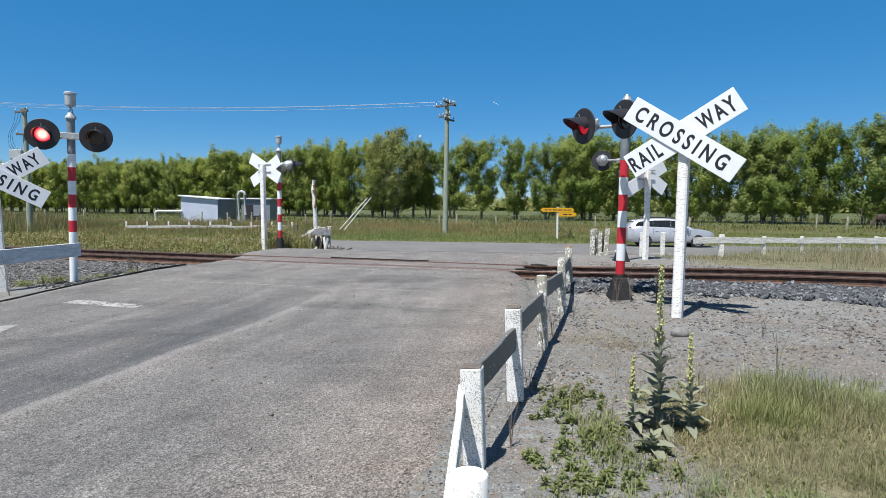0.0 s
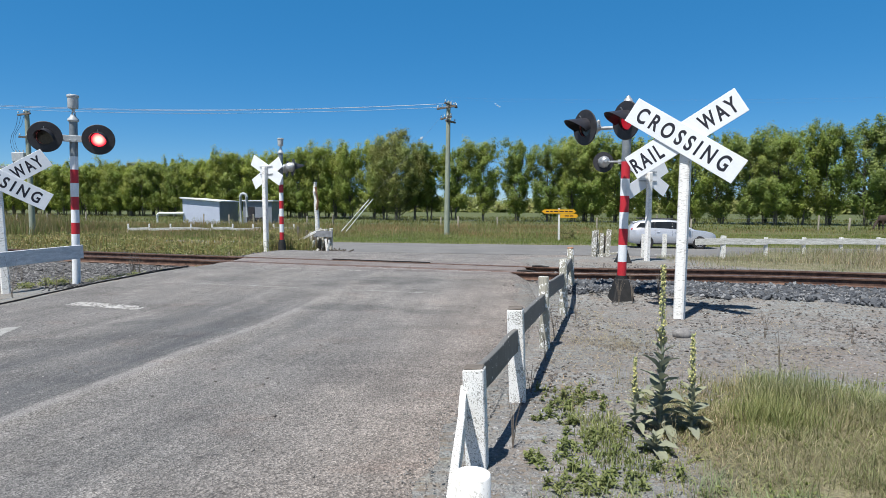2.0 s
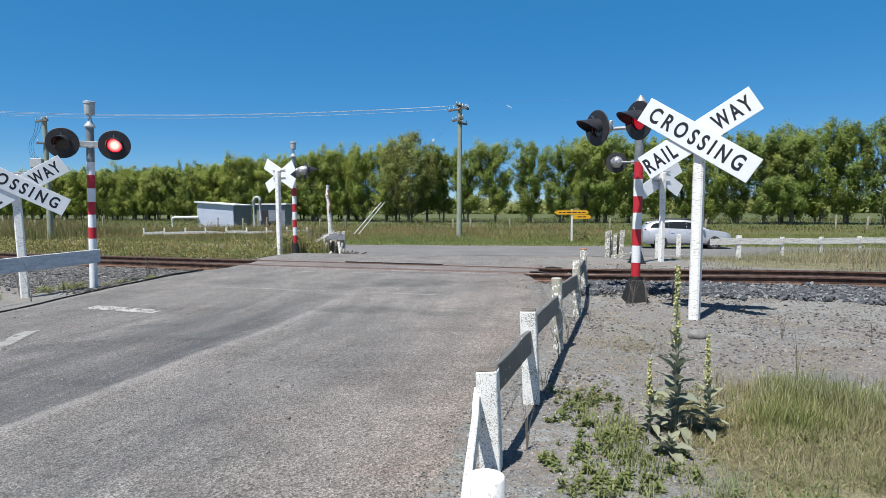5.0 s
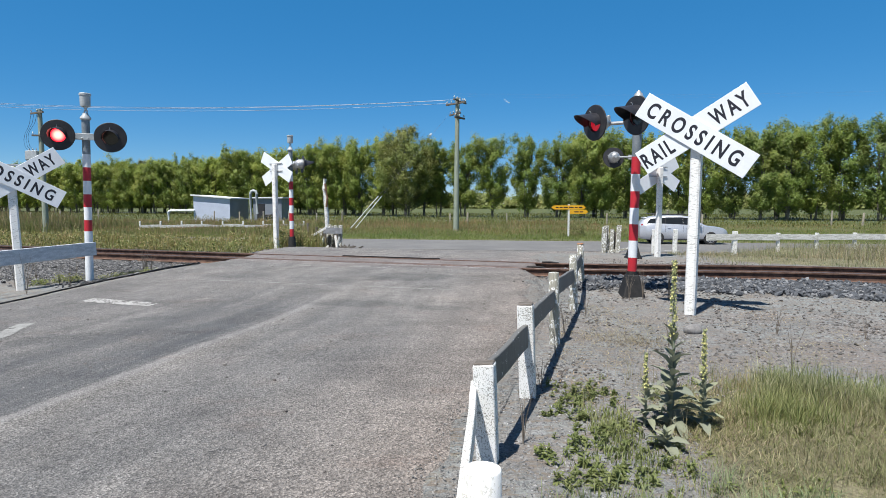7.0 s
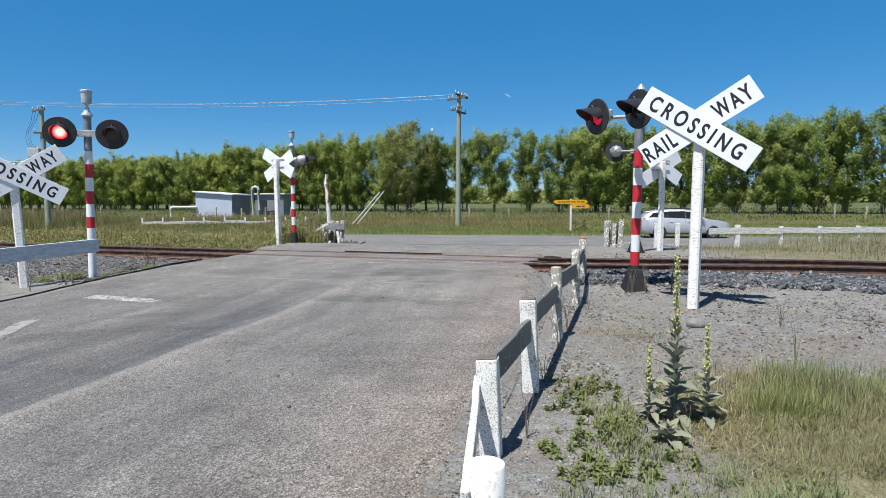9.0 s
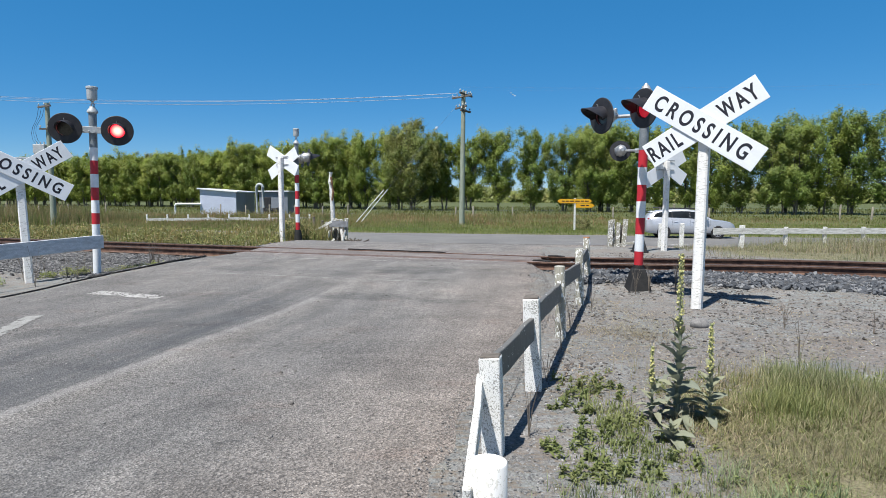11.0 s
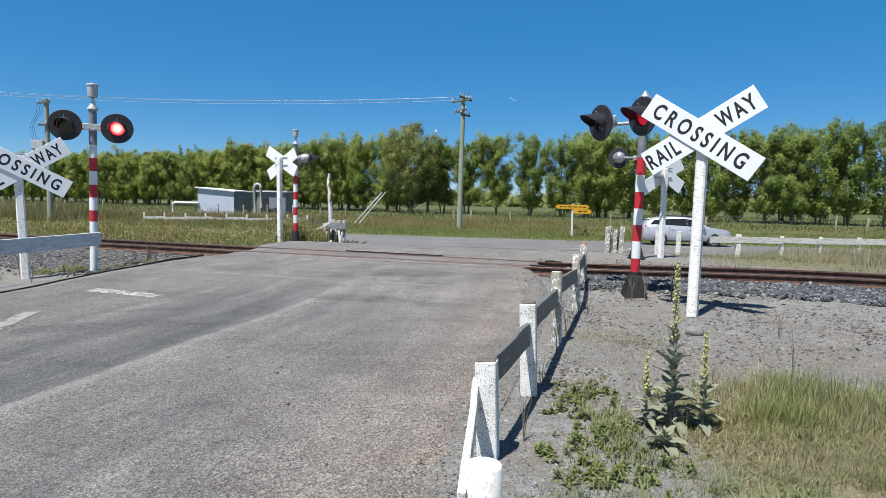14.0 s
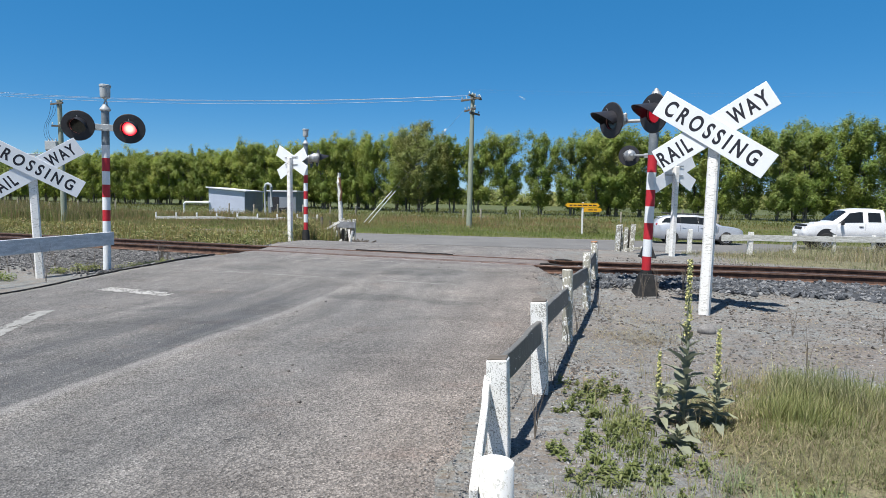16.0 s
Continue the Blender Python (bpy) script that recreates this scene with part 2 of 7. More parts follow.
def road_z(x, y):
    n = track_n(x, y)
    if n < 1.6:
        return profile(n, [(-30, -0.40), (-12, -0.272), (-6, -0.205), (-1.7, -0.012), (1.6, -0.012)])
    u = n - 1.6
    return -0.012 - 0.873 * smooth01(0, 1, u / max(0.5, u + max(0.0, -7.1 - hwy_m(x, y))))


def ground_z(x, y):
    n, m = track_n(x, y), hwy_m(x, y)
    if n < 5.5:
        z = profile(n, [(-30, -0.42), (-12, -0.30), (-5, -0.27), (-2.4, -0.25), (-1.75, -0.19), (-1.4, -0.185), (1.4, -0.185), (2.2, -0.27), (5.5, -0.25)])
        # ballast lies higher against the rails on the right of the road
        z += 0.055 * smooth01(1.2, 2.6, x) * smooth01(-3.2, -1.7, n) * smooth01(2.4, 1.3, n)
    elif m < -7.8:
        u = n - 5.5
        z = -0.25 - (0.67 - 0.34 * smooth01(11.3, 14.5, x)) * smooth01(0, 1, u / (u + (-7.8 - m)))
    elif m < 0.3:
        z = -0.95
    else:
        z = profile(m, [(0.3, -0.92), (1.2, -0.86), (3, -0.84), (9, -0.62), (16, -0.45), (50, -0.40), (400, -0.40)])
    z += 0.03 * noise.noise(Vector((x * 0.6, y * 0.6, 0))) + (0.05 * noise.noise(Vector((x * 0.13, y * 0.13, 3))) if m > 2 or abs(n) > 4 else 0)
    d = road_dist(x, y)
    if d < 1.1 and y < 28:
        rz = road_z(x, y) - 0.02
        w = smooth01(1.3, 2.3, abs(n))
        a, b = (0.10, 0.26) if x > 0 else (-0.35, 0.05)
        lo, hi = a + (-0.25 - a) * w, b + (1.1 - b) * w
        z = rz if d <= lo else rz + (z - rz) * smooth01(lo, hi, d)
    return z


# ---- ground, roads, track ----
def ground_material():
    m = mat("ground", (0.2, 0.2, 0.18), 0.95)
    v = coords(m)
    big, mid, fine = noise_of(m, v, 0.35), noise_of(m, v, 3.0), noise_of(m, v, 45.0, 4.0, 0.75)
    gravel = mix(m, ramp(m, noise_of(m, v, 0.8, 6.0, 0.65), [(0.42, grey(0)), (0.62, grey(1))]), (0.226, 0.240, 0.234), (0.222, 0.202, 0.184))
    gravel = mix(m, 1.0, gravel, ramp(m, fine, [(0.28, grey(0.35)), (0.52, grey(0.95)), (0.75, grey(1.5))]), "MULTIPLY")
    gravel = mix(m, 1.0, gravel, ramp(m, mid, [(0.3, grey(0.72)), (0.7, grey(1.15))]), "MULTIPLY")
    litter = ramp(m, noise_of(m, coords(m, (1, 2.2, 1)), 9.0, 7.0, 0.75), [(0.47, grey(0)), (0.58, grey(0.8))])
    gravel = mix(m, litter, gravel, mix(m, noise_of(m, v, 30.0), (0.10, 0.075, 0.055), (0.26, 0.215, 0.165)))
    dry = ramp(m, mid, [(0.3, (0.12, 0.115, 0.055)), (0.55, (0.18, 0.165, 0.09)), (0.75, (0.25, 0.22, 0.14))])
    green = ramp(m, noise_of(m, v, 0.5), [(0.3, (0.050, 0.070, 0.014)), (0.6, (0.080, 0.098, 0.020)), (0.8, (0.115, 0.12, 0.032))])
    a = node(m, "ShaderNodeAttribute")
    a.attribute_name = "grass"
    b = node(m, "ShaderNodeAttribute")
    b.attribute_name = "lush"
    edge = node(m, "ShaderNodeMath", Value_001=0.5)
    edge.operation = "MULTIPLY_ADD"
    link(m, mid, edge.inputs[0])
    link(m, a.outputs["Fac"], edge.inputs[2])
    mask = ramp(m, edge.outputs[0], [(0.62, grey(0)), (0.82, grey(1))])
    turf = mix(m, b.outputs["Fac"], dry, green)
    turf = mix(m, 1.0, turf, ramp(m, fine, [(0.3, grey(0.35)), (0.5, grey(0.9)), (0.7, grey(1.5))]), "MULTIPLY")
    paint(m, mix(m, mask, gravel, turf))
    bump(m, fine, 0.9, 0.02)
    return m


def grass_amount(x, y):
    n, m = track_n(x, y), hwy_m(x, y)
    if m > 0.4:
        return 1.0
    if n > 2.4:
        if x < -4:
            return smooth01(2.4, 4.0, n)
        return 0.8 * smooth01(3.6, 5.6, n) * smooth01(5.5, 9, x) if m < -7.6 else 0.3
    if x > at_y(ROAD_RIGHT, min(y, 25.1)):
        line = 4.9 - 0.10 * x + 0.5 * noise.noise(Vector((x * 0.8, 2, 0)))
        return 0.62 * smooth01(line + 0.5, line - 0.5, y) * smooth01(0.5, 1.3, x - 0.15 * y) if line else 0
    return 0.35 * smooth01(-3, -7, n)


def spread(lo, dense_lo, dense_hi, hi, step, growth=1.16):
    mid = list(np.arange(dense_lo, dense_hi + 1e-6, step))
    left, right, d = [], [], step
    x = dense_lo
    while x > lo:
        d *= growth
        x -= d
        left.append(x)
    x, d = dense_hi, step
    while x < hi:
        d *= growth
        x += d
        right.append(x)
    return left[::-1] + mid + right


def sheet(name, xs, ys, height, material, keep=None):
    """A grid over xs and ys at the height of a function."""
    verts, faces, idx = [], [], {}
    for j, y in enumerate(ys):
        for i, x in enumerate(xs):
            verts.append((x, y, height(x, y)))
    w = len(xs)
    for j in range(len(ys) - 1):
        for i in range(w - 1):
            if keep is None or keep((xs[i] + xs[i + 1]) / 2, (ys[j] + ys[j + 1]) / 2):
                faces.append((j * w + i, j * w + i + 1, (j + 1) * w + i + 1, (j + 1) * w + i))
    me = bpy.data.meshes.new(name)
    me.from_pydata(verts, [], faces)
    me.materials.append(material)
    me.shade_smooth()
    return new(name, me), verts


GX = spread(-3500, -14, 17, 3500, 0.22)
GY = spread(-3500, 1, 42, 3500, 0.22)
ground, gv = sheet("ground", GX, GY, ground_z, ground_material())
tagged(ground, "flat gravel and grass plain with a low railway bank", "ground", kind="structure")
for key, fn in (("grass", grass_amount), ("lush", lambda x, y: smooth01(0.0, 2.0, hwy_m(x, y)) * 0.9 - 0.25 * smooth01(3, 8, hwy_m(x, y)) * smooth01(16, 10, hwy_m(x, y)))):
    at = ground.data.attributes.new(key, "FLOAT", "POINT")
    at.data.foreach_set("value", [fn(x, y) for x, y, z in gv])


def seal_material():
    """Worn chip seal with a dark bitumen-rich strip and a pale joint along the road."""
    m = mat("chip_seal", (0.2, 0.2, 0.19), 0.92)
    v = coords(m)
    chips = node(m, "ShaderNodeTexVoronoi", Scale=84.0)
    link(m, v, chips.inputs["Vector"])
    fine, mid, big = noise_of(m, v, 90.0, 3.0, 0.8), noise_of(m, v, 2.2, 6.0), noise_of(m, v, 0.45, 4.0)
    base = mix(m, ramp(m, big, [(0.35, grey(0)), (0.68, grey(1))]), (0.216, 0.206, 0.193), (0.262, 0.245, 0.225))
    base = mix(m, 1.0, base, ramp(m, mid, [(0.3, grey(0.78)), (0.65, grey(1.1))]), "MULTIPLY")
    base = mix(m, 0.75, base, ramp(m, chips.outputs["Color"], [(0.1, grey(0.42)), (0.5, grey(0.97)), (0.9, grey(1.65))]), "MULTIPLY")
    base = mix(m, 0.7, base, ramp(m, fine, [(0.3, grey(0.7)), (0.7, grey(1.25))]), "MULTIPLY")
    coarse = node(m, "ShaderNodeTexVoronoi", Scale=28.0)
    link(m, v, coarse.inputs["Vector"])
    base = mix(m, 0.22, base, ramp(m, coarse.outputs["Color"], [(0.1, grey(0.74)), (0.5, grey(1.0)), (0.9, grey(1.24))]), "MULTIPLY")
    grit = node(m, "ShaderNodeTexVoronoi", Scale=62.0)
    link(m, v, grit.inputs["Vector"])
    base = mix(m, 0.72, base, ramp(m, grit.outputs["Distance"], [(0.05, grey(1.26)), (0.45, grey(1.02)), (0.8, grey(0.36))]), "MULTIPLY")
    base = mix(m, 0.30, base, ramp(m, noise_of(m, v, 11.0, 6.0, 0.75), [(0.32, grey(0.70)), (0.5, grey(1.0)), (0.7, grey(1.2))]), "MULTIPLY")
    # distance across the road, wavering a little along it
    c = m.node_tree.nodes.new("ShaderNodeTexCoord")
    sep = m.node_tree.nodes.new("ShaderNodeSeparateXYZ")
    link(m, c.outputs["Object"], sep.inputs[0])
    q = node(m, "ShaderNodeMath", Value_001=-0.262)
    q.operation = "MULTIPLY_ADD"
    link(m, sep.outputs["Y"], q.inputs[0])
    link(m, sep.outputs["X"], q.inputs[2])
    w = node(m, "ShaderNodeMath", Value_001=0.5)
    w.operation = "MULTIPLY_ADD"
    w.inputs[1].default_value = 0.2
    link(m, noise_of(m, coords(m, (1, 0.35, 1)), 1.6, 4.0), w.inputs[0])
    link(m, q.outputs[0], w.inputs[2])
    # w runs from about -7.5 at the left edge to 0 at the right
    t = node(m, "ShaderNodeMapRange", **{"From Min": -8.0, "From Max": 0.5})
    link(m, w.outputs[0], t.inputs["Value"])

    def at(x):
        return (x + 0.145 + 8.0) / 8.5
    strip = ramp(m, t.outputs[0], [(at(-7.2), grey(0.36)), (at(-6.0), grey(0.40)), (at(-5.55), grey(0.46)), (at(-5.2), grey(0.72)), (at(-4.75), grey(0.62)), (at(-4.45), grey(0.92)), (at(-4.1), grey(1)), (at(-4.03), grey(0.0)), (at(-3.85), grey(0.0)), (at(-3.55), grey(0.40)), (at(-2.5), grey(0.34)), (at(-1.2), grey(0))])
    joint = ramp(m, t.outputs[0], [(at(-4.07), grey(0)), (at(-4.02), grey(0.45)), (at(-3.98), grey(0.36)), (at(-3.91), grey(0))])
    fade = ramp(m, mid, [(0.30, grey(0.72)), (0.55, grey(1))])
    n = node(m, "ShaderNodeVectorMath")
    n.operation = "DOT_PRODUCT"
    n.inputs[1].default_value = (0.330, 0.944, 0)
    link(m, c.outputs["Object"], n.inputs[0])
    gate = node(m, "ShaderNodeMapRange", **{"From Min": 6.6, "From Max": 8.0, "To Min": 1.0, "To Max": 0.25})
    link(m, n.outputs["Value"], gate.inputs["Value"])
    fade = mix(m, 1.0, fade, gate.outputs[0], "MULTIPLY")
    # wheel wear: streaks that run along the road
    lane = m.node_tree.nodes.new("ShaderNodeCombineXYZ")
    link(m, w.outputs[0], lane.inputs["X"])
    link(m, sep.outputs["Y"], lane.inputs["Y"])
    ls = node(m, "ShaderNodeMapping", Scale=(2.6, 0.22, 1.0))
    link(m, lane.outputs[0], ls.inputs["Vector"])
    wear = noise_of(m, ls.outputs["Vector"], 1.0, 6.0, 0.68)
    base = mix(m, 1.0, base, ramp(m, wear, [(0.30, grey(0.84)), (0.5, grey(1.0)), (0.70, grey(1.10))]), "MULTIPLY")
    strip = mix(m, 1.0, strip, ramp(m, wear, [(0.34, grey(1.25)), (0.5, grey(0.95)), (0.64, grey(0.55))]), "MULTIPLY")
    s = mix(m, 1.0, strip, fade, "MULTIPLY")
    base = mix(m, s, base, mix(m, 0.5, mix(m, 1.0, base, (0.40, 0.425, 0.46), "MULTIPLY"), (0.088, 0.093, 0.100)))
    base = mix(m, mix(m, 1.0, joint, fade, "MULTIPLY"), base, (0.31, 0.305, 0.295))
    stain = ramp(m, noise_of(m, coords(m, (0.75, 1.5, 1)), 0.9, 6.0, 0.62), [(0.52, grey(0)), (0.66, grey(0.6))])
    base = mix(m, stain, base, mix(m, 1.0, base, (0.62, 0.615, 0.62), "MULTIPLY"))
    pale = ramp(m, noise_of(m, coords(m, (1.3, 0.8, 1)), 0.7, 6.0, 0.6), [(0.52, grey(0)), (0.68, grey(0.6))])
    base = mix(m, pale, base, mix(m, 1.0, base, (1.22, 1.19, 1.15), "MULTIPLY"))
    shoulder = ramp(m, t.outputs[0], [(at(-2.6), grey(0)), (at(-1.0), grey(1))])
    base = mix(m, shoulder, base, mix(m, 1.0, base, (1.10, 1.02, 0.97), "MULTIPLY"))
    # bitumen bled through in patches, each with a ragged outline
    for cx, cy, sx, sy, deg, deep in ((-1.15, 8.12, 0.95, 0.30, -8, 0.85), (0.0, 7.75, 0.55, 0.22, -6, 0.8), (-0.55, 10.15, 1.15, 0.62, -12, 0.9), (0.75, 9.9, 0.6, 0.5, -16, 0.5), (-4.1, 6.2, 0.55, 0.35, 20, 0.7), (-3.6, 7.3, 0.7, 0.22, 25, 0.55), (-0.9, 5.6, 0.8, 0.35, 10, 0.4), (-0.2, 4.5, 0.5, 0.3, 10, 0.35), (-3.6, 10.6, 0.9, 0.5, -10, 0.5)):
        pm = node(m, "ShaderNodeMapping", Location=(cx, cy, 0), Rotation=(0, 0, radians(deg)), Scale=(sx, sy, 8.0))
        pm.vector_type = "TEXTURE"
        link(m, c.outputs["Object"], pm.inputs["Vector"])
        sg = m.node_tree.nodes.new("ShaderNodeTexGradient")
        sg.gradient_type = "SPHERICAL"
        link(m, pm.outputs[0], sg.inputs["Vector"])
        edge = node(m, "ShaderNodeMath", Value_001=0.9)
        edge.operation = "MULTIPLY_ADD"
        link(m, noise_of(m, coords(m, (1.0, 2.0, 1)), 2.6, 6.0, 0.65), edge.inputs[0])
        link(m, sg.outputs["Fac"], edge.inputs[2])
        patch = ramp(m, edge.outputs[0], [(0.58, grey(0)), (0.95, grey(deep))])
        base = mix(m, patch, base, mix(m, 1.0, base, (0.62, 0.635, 0.65), "MULTIPLY"))
    ruddy = ramp(m, noise_of(m, coords(m, (0.9, 1.6, 1)), 1.3, 5.0, 0.6), [(0.58, grey(0)), (0.72, grey(0.55))])
    base = mix(m, ruddy, base, mix(m, 1.0, base, (1.06, 0.93, 0.88), "MULTIPLY"))
    # brown dust and rust beside the rails
    r = node(m, "ShaderNodeMapRange", **{"From Min": 10.3, "From Max": 13.3})
    link(m, n.outputs["Value"], r.inputs["Value"])
    along_t = node(m, "ShaderNodeVectorMath")
    along_t.operation = "DOT_PRODUCT"
    along_t.inputs[1].default_value = (0.944, -0.330, 0)
    link(m, c.outputs["Object"], along_t.inputs[0])
    tv = m.node_tree.nodes.new("ShaderNodeCombineXYZ")
    link(m, along_t.outputs["Value"], tv.inputs["X"])
    link(m, n.outputs["Value"], tv.inputs["Y"])
    tm = node(m, "ShaderNodeMapping", Scale=(0.55, 9.0, 1.0))
    link(m, tv.outputs[0], tm.inputs["Vector"])
    streak = ramp(m, noise_of(m, tm.outputs["Vector"], 1.0, 5.0, 0.7), [(0.36, (0.105, 0.088, 0.080)), (0.5, (0.185, 0.155, 0.142)), (0.64, (0.30, 0.275, 0.262))])
    dust = ramp(m, r.outputs[0], [(0.08, grey(0)), (0.22, grey(0.7)), (0.33, grey(0.95)), (0.5, grey(0.75)), (0.67, grey(0.95)), (0.78, grey(0.75)), (0.96, grey(0))])
    base = mix(m, mix(m, 1.0, dust, ramp(m, mid, [(0.30, grey(0.55)), (0.55, grey(1))]), "MULTIPLY"), base, streak)
    paint(m, base)
    h = node(m, "ShaderNodeMath")
    link(m, chips.outputs["Distance"], h.inputs[0])
    link(m, fine, h.inputs[1])
    bump(m, h.outputs[0], 0.8, 0.014)
    return m


def on_road(x, y):
    if hwy_m(x, y) > -6.9:
        return False
    return road_dist(x, y) < 0.42


seal = seal_material()


def road_sheet_z(x, y):
    """The seal thins out and dips under the gravel at its ragged edge."""
    d = road_dist(x, y) + 0.10 * noise.noise(Vector((x * 2.2, y * 2.2, 7))) + 0.05 * noise.noise(Vector((x * 7, y * 7, 1)))
    lo = 0.10 if x > 0 else -0.32
    w = smooth01(1.3, 2.3, abs(track_n(x, y)))
    return road_z(x, y) - 0.16 * smooth01(lo, lo + 0.14, d) * (1 - w) - 0.07 * smooth01(-0.30, 0.15, d) * w - 0.3 * smooth01(0.12, 0.38, d)


road, _ = sheet("road", list(np.arange(-12.6, 15.4, 0.12)), list(np.arange(-9, 28.6, 0.12)), road_sheet_z, seal, on_road)
tagged(road, "worn grey chip-sealed road rising to a level crossing", "road", kind="structure")

# dark strip imitates the shaded gap beyond the left edge of the seal
bm = bmesh.new()
gap_rows = []
for k in range(84):
    y = 5.2 + k * 0.09
    x = at_y(ROAD_LEFT, y) - 0.03 + 0.05 * noise.noise(Vector((y * 1.5, 4, 0)))
    w = 0.004 + 0.017 * abs(noise.noise(Vector((y * 1.7, 9, 0))))
    z = max(road_z(x, y) - 0.012, ground_z(x, y) + 0.004, ground_z(x - 0.1, y) + 0.004)
    gap_rows.append([bm.verts.new((x - w, y, z - 0.03)), bm.verts.new((x - w, y, z + 0.006)), bm.verts.new((x + w, y, z + 0.006)), bm.verts.new((x + w, y, z - 0.03))])
for a, b in zip(gap_rows, gap_rows[1:]):
    for i in range(4):
        bm.faces.new((a[i], b[i], b[(i + 1) % 4], a[(i + 1) % 4]))
bmesh.ops.recalc_face_normals(bm, faces=bm.faces)
tagged(part("seal_edge", bm, worn("gap_shade_dark", (0.02, 0.02, 0.02), (0.05, 0.048, 0.045), 6, 50, 0.9), None), "dark ragged strip imitating the shaded gap along the road seal", "road edge", kind="structure")

asphalt = worn("highway_asphalt", (0.136, 0.133, 0.128), (0.172, 0.168, 0.160), 0.6, 35, 0.85, relief=0.4, depth=0.006)
hx = spread(-1500, -30, 30, 1500, 1.0)
hwy, _ = sheet("highway", hx, [-7.4, -7.0, -5.5, -3.7, -2, -0.6, 0.0], lambda x, m: 0, asphalt)
for vv in hwy.data.vertices:
    x, m = vv.co.x, vv.co.y
    vv.co = (*hwy_at(x, m), -0.885 + 0.02 * (1 - ((m + 3.7) / 3.7) ** 2) + 0.01)
tagged(hwy, "grey asphalt highway running parallel to the railway", "road", kind="structure")


def stripe(name, centre, length, width, along_deg, height, material, gaps=0.3, cell=0.05):
    """A worn painted mark: a ragged patch of thin cells."""
    verts, faces = [], []
    ca, sa = math.cos(radians(along_deg)), math.sin(radians(along_deg))
    nx, ny = max(1, int(length / cell)), max(1, int(width / cell))
    for j in range(ny + 1):
        for i in range(nx + 1):
            a, b = (i / nx - 0.5) * length, (j / ny - 0.5) * width
            jx, jy = random.uniform(-0.4, 0.4) * cell, random.uniform(-0.4, 0.4) * cell
            x, y = centre[0] + (a + jx) * ca - (b + jy) * sa, centre[1] + (a + jx) * sa + (b + jy) * ca
            verts.append((x, y, height(x, y) + 0.004))
    for j in range(ny):
        for i in range(nx):
            edge = 0.25 if j in (0, ny - 1) or i in (0, nx - 1) else 0
            if noise.noise(Vector((i * 0.19, j * 0.3, centre[0]))) * 0.4 + 0.5 + random.uniform(-0.34, 0.34) > gaps + edge:
                k = j * (nx + 1) + i
                faces.append((k, k + 1, k + nx + 2, k + nx + 1))
    me = bpy.data.meshes.new(name)
    me.from_pydata(verts, [], faces)
    me.materials.append(material)
    return tagged(new(name, me), "worn white paint mark on the road seal", "road marking", kind="structure")


road_paint = worn("road_paint", (0.42, 0.412, 0.39), (0.34, 0.33, 0.31), 5, 70, 0.8, relief=0.3)
stripe("road_marking", (-4.60, 8.47), 1.28, 0.26, -20, road_z, road_paint, 0.34, 0.022)
stripe("seal_joint", (-1.9, 9.52), 4.4, 0.04, -17.0, road_z, worn("pale_joint", (0.30, 0.295, 0.28), (0.24, 0.235, 0.22), 5, 70, 0.9), 0.06, 0.04)
stripe("road_marking", (-4.74, 6.33), 1.45, 0.19, 104, road_z, worn("faded_paint", (0.29, 0.29, 0.272), (0.22, 0.216, 0.205), 5, 70, 0.85, relief=0.3), 0.16, 0.022)
scuff = worn("pale_scuff", (0.36, 0.335, 0.32), (0.27, 0.25, 0.24), 5, 70, 0.9)
for s_mid, n_mid, length, width in ((-5.4, -0.78, 5.4, 0.09), (-4.2, -0.66, 3.0, 0.06), (-5.6, 0.92, 2.2, 0.16), (-4.9, 0.72, 4.4, 0.05), (-3.2, 0.80, 1.8, 0.07), (-5.1, -1.35, 0.9, 0.10), (-5.9, -1.75, 0.7, 0.05), (-4.6, -1.15, 0.7, 0.08), (-6.6, -1.5, 0.5, 0.08), (-7.6, -1.0, 1.4, 0.05), (-7.4, 0.85, 1.6, 0.06)):
    stripe("seal_scuff", track_at(s_mid, n_mid), length, width, -19.27, road_z, scuff, 0.24, 0.03)
hz = lambda x, y: -0.862
for k in range(-8, 12):
    hxk, hyk = hwy_at(k * 9.0 - 4.0, -3.7)
    stripe("lane_marking", (hxk, hyk), 3.0, 0.12, -10, hz, road_paint, 0.32, 0.1)
for dx, dm in ((6.0, -6.4), (8.2, -5.9), (10.1, -6.6)):
    hxk, hyk = hwy_at(dx, dm)
    stripe("lane_marking", (hxk, hyk), 1.8, 0.3, 25, hz, road_paint, 0.42, 0.08)


def rail(name, n):
    half = [(-0.064, -0.150), (0.064, -0.150), (0.064, -0.140), (0.009, -0.122), (0.008, -0.040), (0.034, -0.032), (0.034, -0.006), (0.028, 0.0), (-0.028, 0.0), (-0.034, -0.006), (-0.034, -0.032), (-0.008, -0.040), (-0.009, -0.122), (-0.064, -0.140)]
    bm = bmesh.new()
    rings = []
    for s in [-150 + 10 * k for k in range(15)] + [-10 + 0.5 * k for k in range(32)] + [6 + 10 * k for k in range(15)]:
        x, y = track_at(s, n + track_bend(s))
        rings.append([bm.verts.new((x + 0.330 * a, y + 0.944 * a, b + 0.075 * track_bend(s))) for a, b in half])
    c = len(half)
    for a, b in zip(rings, rings[1:]):
        for i in range(c):
            f = bm.faces.new((a[i], a[(i + 1) % c], b[(i + 1) % c], b[i]))
            f.material_index = 1 if i in (6, 7, 8) else 0
    bmesh.ops.recalc_face_normals(bm, faces=bm.faces)
    return bm


